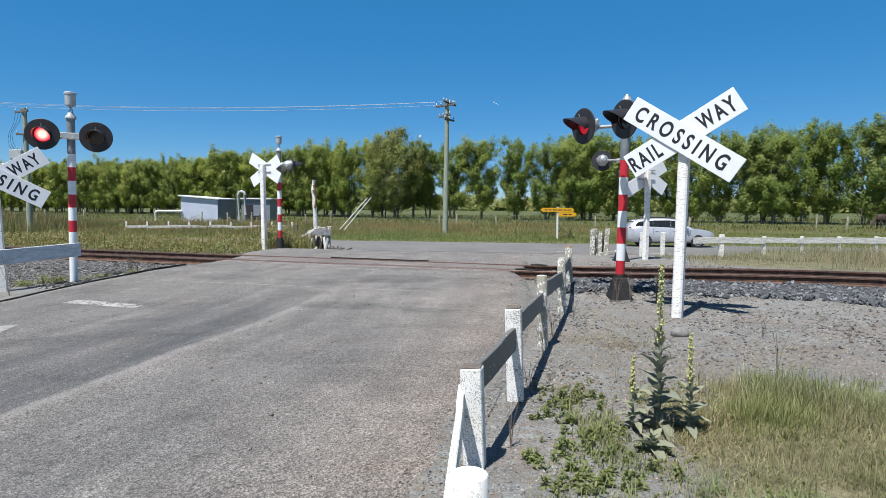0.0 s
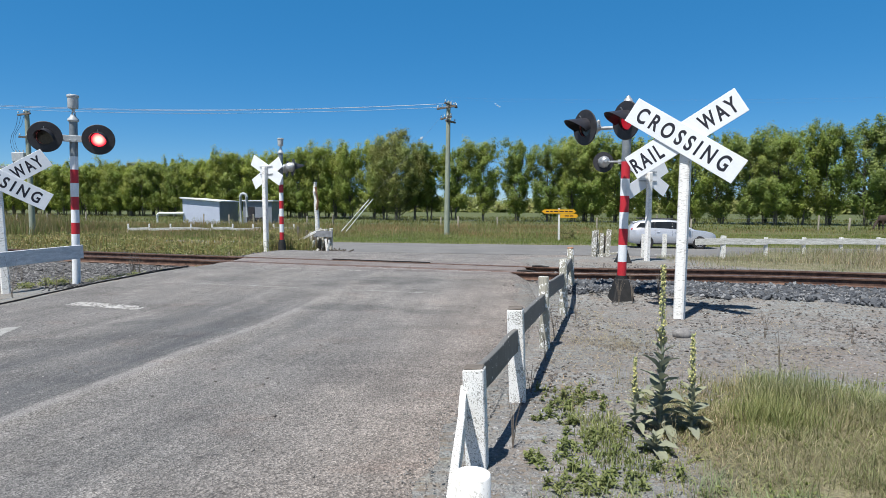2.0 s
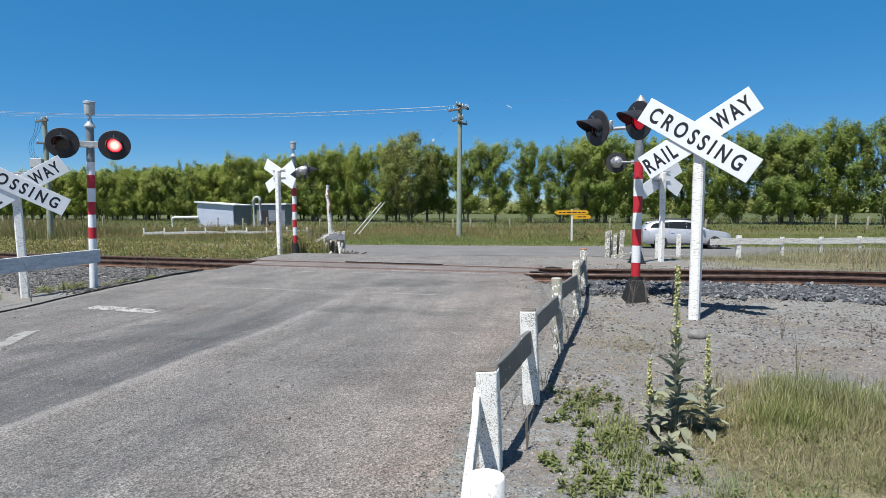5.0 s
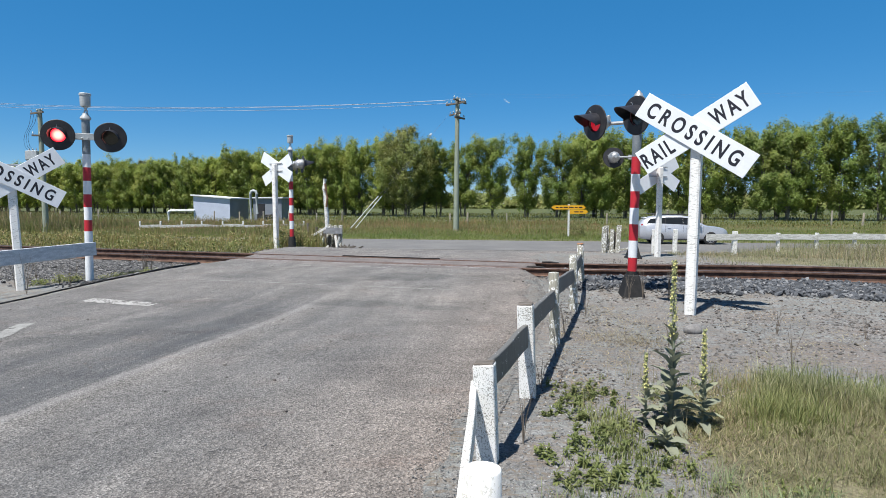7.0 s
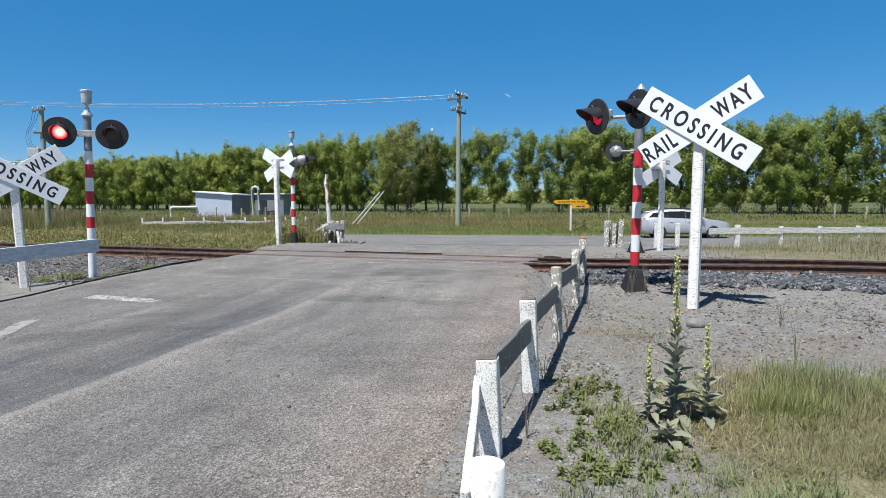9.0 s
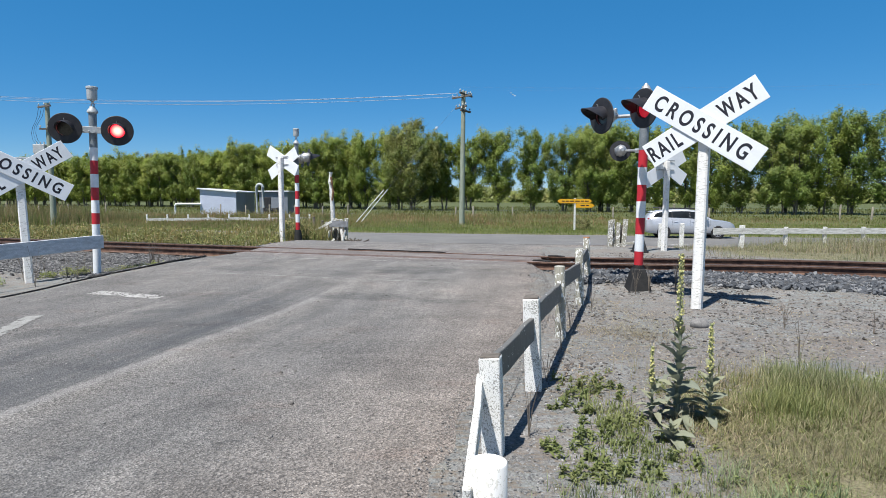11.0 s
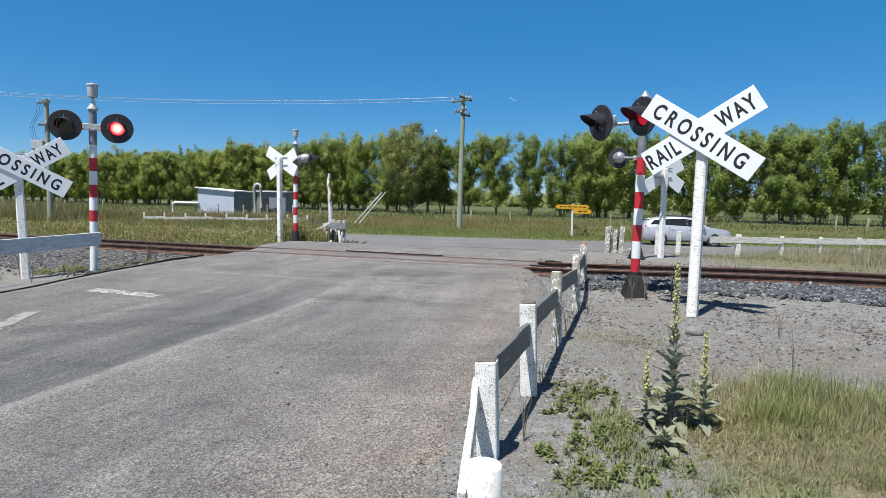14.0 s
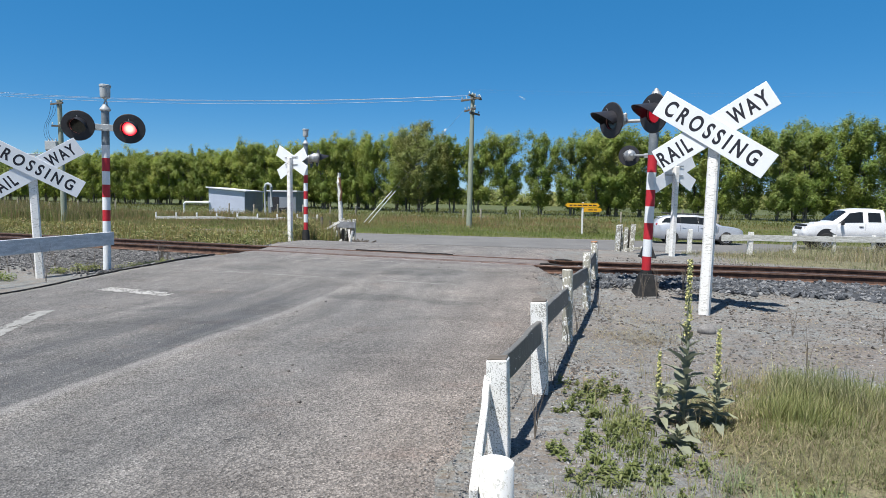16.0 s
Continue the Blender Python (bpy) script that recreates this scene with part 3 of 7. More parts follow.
track = thing("railway_track", Matrix(), "single railway track of rusty rails on stone ballast", "railway track", kind="structure")
for n in (-0.567, 0.567):
    part("rail", rail("rail", n), [rail_rust, rail_head], track, "brown rusty steel rail")
bm = bmesh.new()
box(bm, (0.21, 2.1, 0.12), None, 0.012)
sleeper = part("sleeper", bm, timber, track, "weathered timber sleeper")
for k in range(-48, 32):
    s = k * 0.68
    x, y = track_at(s, track_bend(s))
    if road_dist(x, y) < 1.0:
        continue
    ob = new("sleeper", sleeper.data)
    ob.parent, ob.matrix_basis = track, pose(x, y, -0.212 + 0.075 * track_bend(s) + random.uniform(-0.004, 0.004), 0, 0, -19.27 + random.uniform(-1, 1))
sx, sy = track_at(-48.68 * 0.68, 0)
sleeper.matrix_basis = pose(sx, sy, -0.212, 0, 0, -19.27)
# bent black ends of the guard rails where the seal stops
for n_end, s_end in ((-0.50, -2.22), (0.50, -2.1)):
    bm = bmesh.new()
    x0, y0 = track_at(s_end, n_end)
    x1, y1 = track_at(s_end + 0.16, n_end)
    x2, y2 = track_at(s_end + 0.34, n_end)
    tube(bm, [(x0 - 0.01, y0 - 0.02, -0.05), (x0, y0, 0.012), (x1, y1, 0.02), (x2, y2, 0.004)], 0.018, 8)
    part("guard_rail_end", bm, rubber_black, track, "black bent end of a guard rail", True)
# steel strips along the crossing rails; the black bar imitates shade in the gap
for n, s0, s1, w, z, mt, lab in ((0.515, -6.75, -4.35, 0.014, 0.012, rubber_black, "black bar imitating the shaded upright edge of the flangeway"), (0.487, -9.9, -0.6, 0.05, -0.005, rail_rust, "rusty flangeway"), (-0.487, -9.9, -2.0, 0.05, -0.005, rail_rust, "rusty flangeway")):
    bm = bmesh.new()
    x0, y0 = track_at(s0, n)
    x1, y1 = track_at(s1, n)
    a, L = along((x0, y0, z), (x1, y1, z))
    box(bm, (L, w, 0.012 if z < 0 else 0.036), a @ pose(L / 2, 0, 0), 0.002)
    part("flangeway", bm, mt, track, lab)


def stones(name, count, place, size, material, label, seed, plain=False, tilt=0.5):
    """Loose stones, each a small uneven lump (plain: with eight faces), joined as stuff."""
    rng = np.random.default_rng(seed)
    ico = np.array([(0, 0, -1), (0.72, 0.53, -0.45), (-0.28, 0.85, -0.45), (-0.89, 0, -0.45), (-0.28, -0.85, -0.45), (0.72, -0.53, -0.45), (0.28, 0.85, 0.45), (-0.72, 0.53, 0.45), (-0.72, -0.53, 0.45), (0.28, -0.85, 0.45), (0.89, 0, 0.45), (0, 0, 1)])
    tri = [(0, 2, 1), (0, 3, 2), (0, 4, 3), (0, 5, 4), (0, 1, 5), (1, 2, 6), (2, 3, 7), (3, 4, 8), (4, 5, 9), (5, 1, 10), (1, 6, 10), (2, 7, 6), (3, 8, 7), (4, 9, 8), (5, 10, 9), (6, 7, 11), (7, 8, 11), (8, 9, 11), (9, 10, 11), (10, 6, 11)]
    if plain:
        ico = np.array([(1, 0, 0), (0, 1, 0), (-1, 0, 0), (0, -1, 0), (0, 0, 1), (0, 0, -1)]) * 0.95
        tri = [(0, 1, 4), (1, 2, 4), (2, 3, 4), (3, 0, 4), (1, 0, 5), (2, 1, 5), (3, 2, 5), (0, 3, 5)]
    verts, faces = [], []
    for _ in range(count):
        p = place(rng)
        if p is None:
            continue
        s = size * rng.uniform(0.5, 1.35)
        sc = s * rng.uniform(0.6, 1.2, 3)
        sc[2] *= 0.55
        q = Euler(rng.uniform(-1, 1, 3) * (tilt, tilt, 3.14)).to_matrix()
        pts = (ico * rng.uniform(0.6, 1.3, (len(ico), 1)) * sc) @ np.array(q)
        k = len(verts)
        verts.extend((pts + np.array(p)).tolist())
        faces.extend((a + k, b + k, c + k) for a, b, c in tri)
    me = bpy.data.meshes.new(name)
    me.from_pydata(verts, [], faces)
    me.materials.append(material)
    return tagged(new(name, me), label, "stones", kind="stuff")


def stone_material(name, stops):
    m = mat(name, (0.2, 0.2, 0.2), 0.9)
    g = m.node_tree.nodes.new("ShaderNodeNewGeometry")
    c = ramp(m, g.outputs["Random Per Island"], stops)
    paint(m, mix(m, 1.0, c, ramp(m, noise_of(m, coords(m), 60.0), [(0.3, grey(0.7)), (0.7, grey(1.2))]), "MULTIPLY"))
    return m


ballast_mat = stone_material("ballast", [(0.0, (0.045, 0.045, 0.046)), (0.5, (0.10, 0.099, 0.099)), (0.85, (0.165, 0.162, 0.158)), (1.0, (0.25, 0.245, 0.235))])


def ballast_place(rng):
    pick = rng.random()
    s = rng.uniform(-1.8, 11) if pick < 0.36 else rng.uniform(-17, -8) if pick < 0.56 else rng.uniform(-26, 14) if pick < 0.93 else rng.uniform(-60, 40)
    n = (-1 if pick < 0.56 else rng.choice([-1, 1])) * rng.triangular(0.62, 1.3, 3.7 if s < -8 else 2.35)
    if rng.random() < 0.2:
        n = rng.uniform(-0.45, 0.45)
    x, y = track_at(s, n + track_bend(s))
    if road_dist(x, y) < (0.45 if x > 0 else 0.12) or (abs(n) < 0.6 and road_dist(x, y) < 0.8):
        return None
    return x, y, ground_z(x, y) + (0.01 if abs(n) > 2.1 else 0.025)


stones("ballast", 40000, ballast_place, 0.030, ballast_mat, "dark grey crushed stone ballast beside the rails", 3, True)
stones("ballast", 16000, ballast_place, 0.032, ballast_mat, "dark grey crushed stone ballast beside the rails", 8)
slab_mat = stone_material("ballast_slabs", [(0.0, (0.036, 0.040, 0.046)), (0.5, (0.074, 0.080, 0.089)), (0.85, (0.12, 0.127, 0.137)), (1.0, (0.23, 0.233, 0.236))])


def slab_place(rng):
    """Coarse slabby stone packed against the rail beside the verge."""
    s = rng.uniform(-1.4, 8.5)
    n = -0.68 + track_bend(s) - rng.uniform(0, 1) ** 1.15 * (1.45 + 0.45 * smooth01(0, 4, s) + 0.25 * noise.noise(Vector((s * 1.3, 2, 7))))
    x, y = track_at(s, n)
    if road_dist(x, y) < 0.5:
        return None
    return x, y, ground_z(x, y) + rng.uniform(0.0, 0.034)


stones("ballast", 9000, slab_place, 0.048, slab_mat, "coarse blue-grey slabby ballast against the rail", 17, tilt=1.0)
gravel_mat = stone_material("gravel", [(0.0, (0.10, 0.10, 0.10)), (0.5, (0.172, 0.171, 0.170)), (0.9, (0.245, 0.243, 0.238)), (1.0, (0.40, 0.39, 0.375))])


def gravel_place(rng):
    y = 2.6 + 9.0 * rng.random() ** 1.25
    x = rng.uniform(at_y(ROAD_RIGHT, y) + 0.02, 0.95 * y + 0.5)
    return (x, y, ground_z(x, y) + 0.001) if track_n(x, y) < -1.8 and grass_amount(x, y) < 0.45 else None


stones("gravel", 34000, gravel_place, 0.0118, gravel_mat, "loose pale grey gravel on the shoulder", 4, True)


def loose_place(rng):
    y = rng.uniform(2.8, 14)
    x = rng.uniform(at_y(ROAD_LEFT, y), at_y(ROAD_RIGHT, y))
    return x, y, road_z(x, y) + 0.002


def verge_chip(rng):
    y = rng.uniform(2.6, 11)
    x = at_y(ROAD_RIGHT, y) + 0.1 - 2.0 * rng.random() ** 1.8
    return x, y, road_z(x, y) - 0.002


chip_mat = stone_material("chips", [(0.0, (0.145, 0.138, 0.128)), (0.5, (0.19, 0.18, 0.168)), (1.0, (0.29, 0.275, 0.255))])
stones("loose_chips", 12000, verge_chip, 0.0085, chip_mat, "loose brown-grey stone chips along the road edge", 6, True)
stones("loose_chips", 5000, loose_place, 0.008, chip_mat, "loose stone chips on the road seal", 5, True)


def clod_place(rng):
    y = rng.uniform(4.3, 9.6)
    x = rng.uniform(at_y(ROAD_RIGHT, y) + 0.25, 0.85 * y + 1.0)
    if track_n(x, y) > -1.7 or rng.random() > 0.35 + 1.2 * noise.noise(Vector((x * 0.9, y * 0.9, 14))) + 0.4 * smooth01(-4.2, -2.2, track_n(x, y)):
        return None
    return x, y, ground_z(x, y) + 0.004


def corner_place(rng):
    """Rough gravel where the crossing meets the verge on the far side of the track."""
    s_along, n = rng.uniform(-2.0, 9), 1.35 + 3.0 * rng.random() ** 1.3
    x, y = track_at(s_along, n)
    if road_dist(x, y) < 0.15 or rng.random() > smooth01(-2.2, 1.5, s_along) + 0.15:
        return None
    return x, y, ground_z(x, y) + 0.008


def left_bank_place(rng):
    """The shoulder of the ballast beside the signal with the bell."""
    x, y = track_at(rng.uniform(-16, -8.2), -rng.triangular(1.2, 1.9, 4.2))
    if road_dist(x, y) < 0.16:
        return None
    return x, y, ground_z(x, y) + 0.012


clod_mat = stone_material("clods", [(0.0, (0.07, 0.06, 0.052)), (0.5, (0.13, 0.12, 0.112)), (0.85, (0.20, 0.19, 0.178)), (1.0, (0.28, 0.268, 0.25))])
stones("broken_stone", 7000, clod_place, 0.020, clod_mat, "larger broken stones and clods strewn over gravel", 9)
stones("broken_stone", 6500, corner_place, 0.024, clod_mat, "rough broken gravel beside the far rail", 12, True)
stones("ballast", 9000, left_bank_place, 0.038, ballast_mat, "dark grey crushed stone spilling from the ballast", 13, True)
stones("broken_stone", 260, loose_place, 0.016, clod_mat, "a few larger stones lying on the road seal", 10)


# ---- level crossing signs and signals ----
def lettering(name, text, height, width, m, material, parent, bold=0.012, spacing=1.45):
    cu = bpy.data.curves.new(name, "FONT")
    cu.body, cu.align_x, cu.align_y, cu.extrude, cu.offset = text, "CENTER", "CENTER", 0.0008, bold
    cu.size, cu.space_character = 1.0, spacing
    tmp = new(name, cu)
    bpy.context.view_layer.update()
    me = bpy.data.meshes.new_from_object(tmp.evaluated_get(bpy.context.evaluated_depsgraph_get()))
    bpy.data.objects.remove(tmp)
    co = np.array([v.co for v in me.vertices])
    lo, hi = co.min(0), co.max(0)
    k = Matrix.Diagonal((width / (hi[0] - lo[0]), height / (hi[1] - lo[1]), 1, 1)) @ Matrix.Translation((-(lo[0] + hi[0]) / 2, -(lo[1] + hi[1]) / 2, 0))
    me.transform(m @ k)
    me.materials.clear()
    me.materials.append(material)
    ob = new(name, me)
    ob.parent = parent
    return ob


def crossbuck(base, turn, height, size, lean, tilt, label, post_r=0.055, angle=30.8, wide=1.0, shift=0.0, rise=0.015, drop=-0.085, lengths=(1.60, 1.55), twist=0):
    """White post with two crossed boards that face local -y."""
    top = thing("crossbuck_sign", pose(*base, lean[0], lean[1], turn), label, "sign", "railway crossing signs")
    bm = bmesh.new()
    box(bm, (post_r * 2, post_r * 1.8, height + 0.12 * size + 0.15), pose(0, 0.02, (height + 0.12 * size - 0.15) / 2, 0, 0, twist), 0.02)
    part("post", bm, sign_post, top, "white-painted timber post")
    W = 0.315 * size * wide
    for name, ang, y, words in (("lower_board", angle, -0.062 - 0.004, (("RAIL", -0.535), ("WAY", 0.465))), ("upper_board", -angle, -0.084, (("CROSSING", -0.02),))):
        bm = bmesh.new()
        L = lengths[0 if ang > 0 else 1] * size
        m = pose(shift, y, height + (rise if ang > 0 else drop), 0, -ang - tilt, 0)
        box(bm, (L, 0.012, W), m, 0.003)
        b = part(name, bm, sign_white, top, "white sign board with black capital letters")
        for word, off in words:
            w = {"RAIL": 0.43, "WAY": 0.485, "CROSSING": 1.33}[word] * size
            lettering("lettering", word, 0.195 * size * wide, w, m @ pose(off * size, -0.0064, 0, 90, 0, 0), letter_black, b, 0.026, 1.5 if word == "CROSSING" else 1.3)
    for dz in (-0.13, 0.13):
        bm = bmesh.new()
        box(bm, (0.62 * size, 0.02, 0.035), pose(0, -0.049, height + dz * size), 0.003)
        part("bracket", bm, galvanised, top)
    return top


crossbuck((3.29, 7.85, -0.28), -31, 2.44, 1.0, (0, 0.6), -0.2, "white crossbuck railway crossing sign on a white timber post", 0.066, 32.5, 1.07, -0.02, -0.006, -0.061, (1.553, 1.592), -9)
crossbuck((-7.36, 10.4, -0.30), 31, 2.04, 1.02, (0, -1.8), 0.5, "white crossbuck sign on a white post behind a guard rail", 0.066, shift=0.04, rise=-0.115)
crossbuck((-5.35, 19.38, -0.26), 147, 2.65, 0.93, (0, 0.5), 0.0, "white crossbuck sign seen from its plain white back", 0.075, 28.5, 1.25)
crossbuck((5.95, 16.5, -0.32), 201, 2.42, 0.98, (0, -0.5), 0.0, "white crossbuck sign turned away, beside the railway", 0.07, 30.8, 1.2)


def lamp_head(mast, px, pz, yaw, forward, arm_from, glow):
    """Round black backboard with a long hood and a red lens that swings round to its dark side."""
    head = new("lamp_head")
    head.parent = mast
    head.matrix_basis = pose(px[0], px[1], pz, 0, 0, yaw) @ pose(0, 0, 0, 4, 0, 0)
    # the head faces local -y
    face = Matrix.Rotation(radians(90), 4, "X")
    bm = bmesh.new()
    lathe(bm, [(0.136, -0.012), (0.275, -0.012), (0.275, -0.004), (0.267, 0.002), (0.138, 0.002), (0.136, -0.012)], face, 40, False)
    part("backboard", bm, matt_black, head, "round matt black backboard")
    bm = bmesh.new()
    lathe(bm, [(0.02, -0.26), (0.06, -0.25), (0.10, -0.21), (0.14, -0.15), (0.15, -0.03), (0.15, -0.008)], face, 28, False)
    for k in range(5):
        a = radians(72 * k + 20)
        lathe(bm, [(0.014, -0.02), (0.014, 0.0), (0.006, 0.008)], pose(0.158 * math.cos(a), 0.035, 0.158 * math.sin(a)) @ face, 6)
    part("lamp_housing", bm, galvanised, head, "rounded grey lamp housing", True)
    bm = bmesh.new()
    lathe(bm, [(0.045, -0.30), (0.06, -0.285), (0.06, -0.255), (0.05, -0.24)], face, 14)
    box(bm, (0.06, 0.05, 0.09), pose(0.09, 0.20, 0.06), 0.012)
    box(bm, (0.05, 0.06, 0.07), pose(-0.10, 0.17, -0.05), 0.012)
    part("hinge_clamp", bm, galvanised, head, "knobbly grey swivel clamp")
    bm = bmesh.new()
    seg, rows = 22, []
    for k in range(seg + 1):
        a = radians(-12 + 204 * k / seg)
        reach = 0.10 + 0.26 * max(0.0, math.sin(a)) ** 0.8
        ca, sa = math.cos(a), math.sin(a)
        rows.append([bm.verts.new((r * ca, yy, r * sa - dz)) for r, yy, dz in ((0.148, 0.0, 0), (0.144, -reach, 0.03), (0.139, -reach, 0.03), (0.142, 0.0, 0))])
    for a, b in zip(rows, rows[1:]):
        for i in range(4):
            bm.faces.new((a[i], b[i], b[(i + 1) % 4], a[(i + 1) % 4]))
    bm.faces.new(rows[0])
    bm.faces.new(rows[-1][::-1])
    bmesh.ops.recalc_face_normals(bm, faces=bm.faces)
    part("hood", bm, hood_black, head, "long black hood", True)
    bm = bmesh.new()
    tube(bm, [(0, -0.06, 0.135), (0, -0.07, 0.17), (0, -0.09, 0.175)], 0.006, 6)
    part("sight", bm, galvanised, head)
    bm = bmesh.new()
    lathe(bm, [(0.04, 0.020), (0.095, 0.012), (0.127, 0.0), (0.1355, -0.001), (0.1355, -0.006), (0.02, -0.006)], face, 32)
    for f in bm.faces:
        c = f.calc_center_median()
        f.material_index = 0 if c.y < -0.003 else 1
    lens = part("lens", bm, [glow, lens_dark], head, "round red signal lens", True)
    lens.location = (0, 0.035, 0)
    bm = bmesh.new()
    a = Vector((0, 0.20, -0.02))
    b = head.matrix_basis.inverted() @ Vector(arm_from)
    tube(bm, [a, (a + b) / 2 + Vector((0, 0, 0.0)), b], 0.028, 10)
    part("arm", bm, galvanised, head, "grey steel arm")
    return head, lens


LENSES = []


def signal_mast(base, yaw, bands, base_kind, cap, spread_w, forward, label, lean=(0, 0), left_first=True, glow=lens_lit):
    top = thing("flashing_signal", pose(*base, lean[0], lean[1], 0), label, "railway signal", "crossing signals")
    r = 0.068
    for z0, z1, mt in bands:
        bm = bmesh.new()
        cyl(bm, r, r, z1 - z0, pose(0, 0, z0), 24)
        part("band", bm, mt, top, {"band_red": "red painted band", "band_white": "white painted band"}.get(mt.name, "grey painted tube"), True)
    zt = bands[-1][1]
    if base_kind == "shroud":
        bm = bmesh.new()
        vs = cyl(bm, 0.265, 0.125, 0.40, pose(0, 0, 0.0, 0, 0, 45), 4)
        bmesh.ops.bevel(bm, geom=list(bm.edges), offset=0.02, segments=2, affect="EDGES", profile=0.5)
        part("base_shroud", bm, rubber_black, top, "black tapered base cover")
        bm = bmesh.new()
        box(bm, (0.46, 0.46, 0.05), pose(0, 0, 0.005), 0.012)
        for bx in (-0.17, 0.17):
            for by in (-0.17, 0.17):
                cyl(bm, 0.02, 0.016, 0.05, pose(bx, by, 0.03), 8)
        part("base_plate", bm, rubber_black, top, "dark base plate with bolts")
        bm = bmesh.new()
        cyl(bm, 0.085, 0.078, 0.06, pose(0, 0, 0.39), 20)
        part("collar", bm, rubber_black, top)
    if base_kind == "sleeve":
        bm = bmesh.new()
        lathe(bm, [(0.15, -0.05), (0.125, 0.04), (0.115, 0.30), (0.09, 0.42)], None, 20)
        part("base_sleeve", bm, rubber_black, top, "black base sleeve", True)
    bm = bmesh.new()
    if cap == "bell":
        lathe(bm, [(0.074, 0), (0.095, 0.02), (0.09, 0.05), (0.05, 0.10), (0.045, 0.13)], pose(0, 0, zt - 0.01))
        part("cap_cone", bm, cap_grey, top, "grey cone under the bell", True)
        for sx in (-0.04, 0.04):
            bm = bmesh.new()
            tube(bm, [(sx * 0.7, 0, zt + 0.10), (sx * 0.6, 0.02, zt + 0.16), (-sx, 0, zt + 0.24)], 0.014, 6)
            part("bracket", bm, cap_grey, top)
        bm = bmesh.new()
        lathe(bm, [(0.03, 0), (0.082, 0.004), (0.088, 0.03), (0.090, 0.20), (0.101, 0.205), (0.101, 0.235), (0.092, 0.245), (0.04, 0.25)], pose(0, 0, zt + 0.235))
        part("bell", bm, cap_grey, top, "round grey bell housing", True)
    else:
        lathe(bm, [(0.095, 0), (0.095, 0.02), (0.07, 0.05), (0.055, 0.09), (0.035, 0.105), (0.028, 0.125), (0.010, 0.14)], pose(0, 0, zt - 0.005))
        part("finial", bm, galvanised, top, "small silver finial", True)
    hz = 2.75 if cap == "bell" and base_kind == "none" else 2.72
    q = Matrix.Rotation(radians(yaw), 4, "Z")
    for k, side in enumerate((-1, 1)):
        p = q @ Vector((side * spread_w / 2, -forward, 0))
        _, lens = lamp_head(top, p, hz + (0.0 if side < 0 else 0.0), yaw, forward, q @ Vector((side * 0.04, 0, hz)), glow)
        LENSES.append((lens, k if left_first else 1 - k))
    bm = bmesh.new()
    box(bm, (0.34, 0.03, 0.12), q @ pose(0, -0.075, hz), 0.006)
    for px in (-0.15, -0.05, 0.05, 0.15):
        lathe(bm, [(0.014, 0), (0.014, 0.016), (0.006, 0.022)], q @ pose(px, -0.09, hz + (0.03 if px * 20 % 2 > 1 else -0.03), 90, 0, 0), 6)
    part("clamp_plate", bm, cap_grey, top, "pale grey clamp plate")
    return top


RW = [(0.41, 0.66, band_red), (0.66, 0.92, band_white), (0.92, 1.17, band_red), (1.17, 1.42, band_white), (1.42, 1.67, band_red), (1.67, 1.93, band_white), (1.93, 2.19, band_red), (2.19, 3.05, mast_grey)]
LW = [(-0.1, 1.00, band_white), (1.00, 1.21, band_red), (1.21, 1.45, band_white), (1.45, 1.69, band_red), (1.69, 1.94, band_white), (1.94, 2.19, band_red), (2.19, 2.43, band_white), (2.43, 3.07, mast_grey)]
FW = RW[:-1] + [(2.19, 2.5, band_white), (2.5, 3.18, mast_grey)]
signal_mast((2.92, 9.15, -0.27), -65, RW, "shroud", "finial", 0.90, 0.45, "red and white banded crossing signal with hooded flashing red lamps", (0, 0.8), True, lens_side)
signal_mast((-6.66, 11.26, -0.30), 22, LW, "none", "bell", 0.84, 0.16, "red and white banded crossing signal with a bell on top", (0, 1.0))
signal_mast((-4.86, 19.38, -0.25), 115, FW, "sleeve", "bell", 0.90, 0.30, "red and white banded crossing signal seen from behind")
signal_mast((5.10, 15.9, -0.27), 176, RW, "shroud", "finial", 1.06, 0.20, "red and white banded crossing signal turned away from the road")


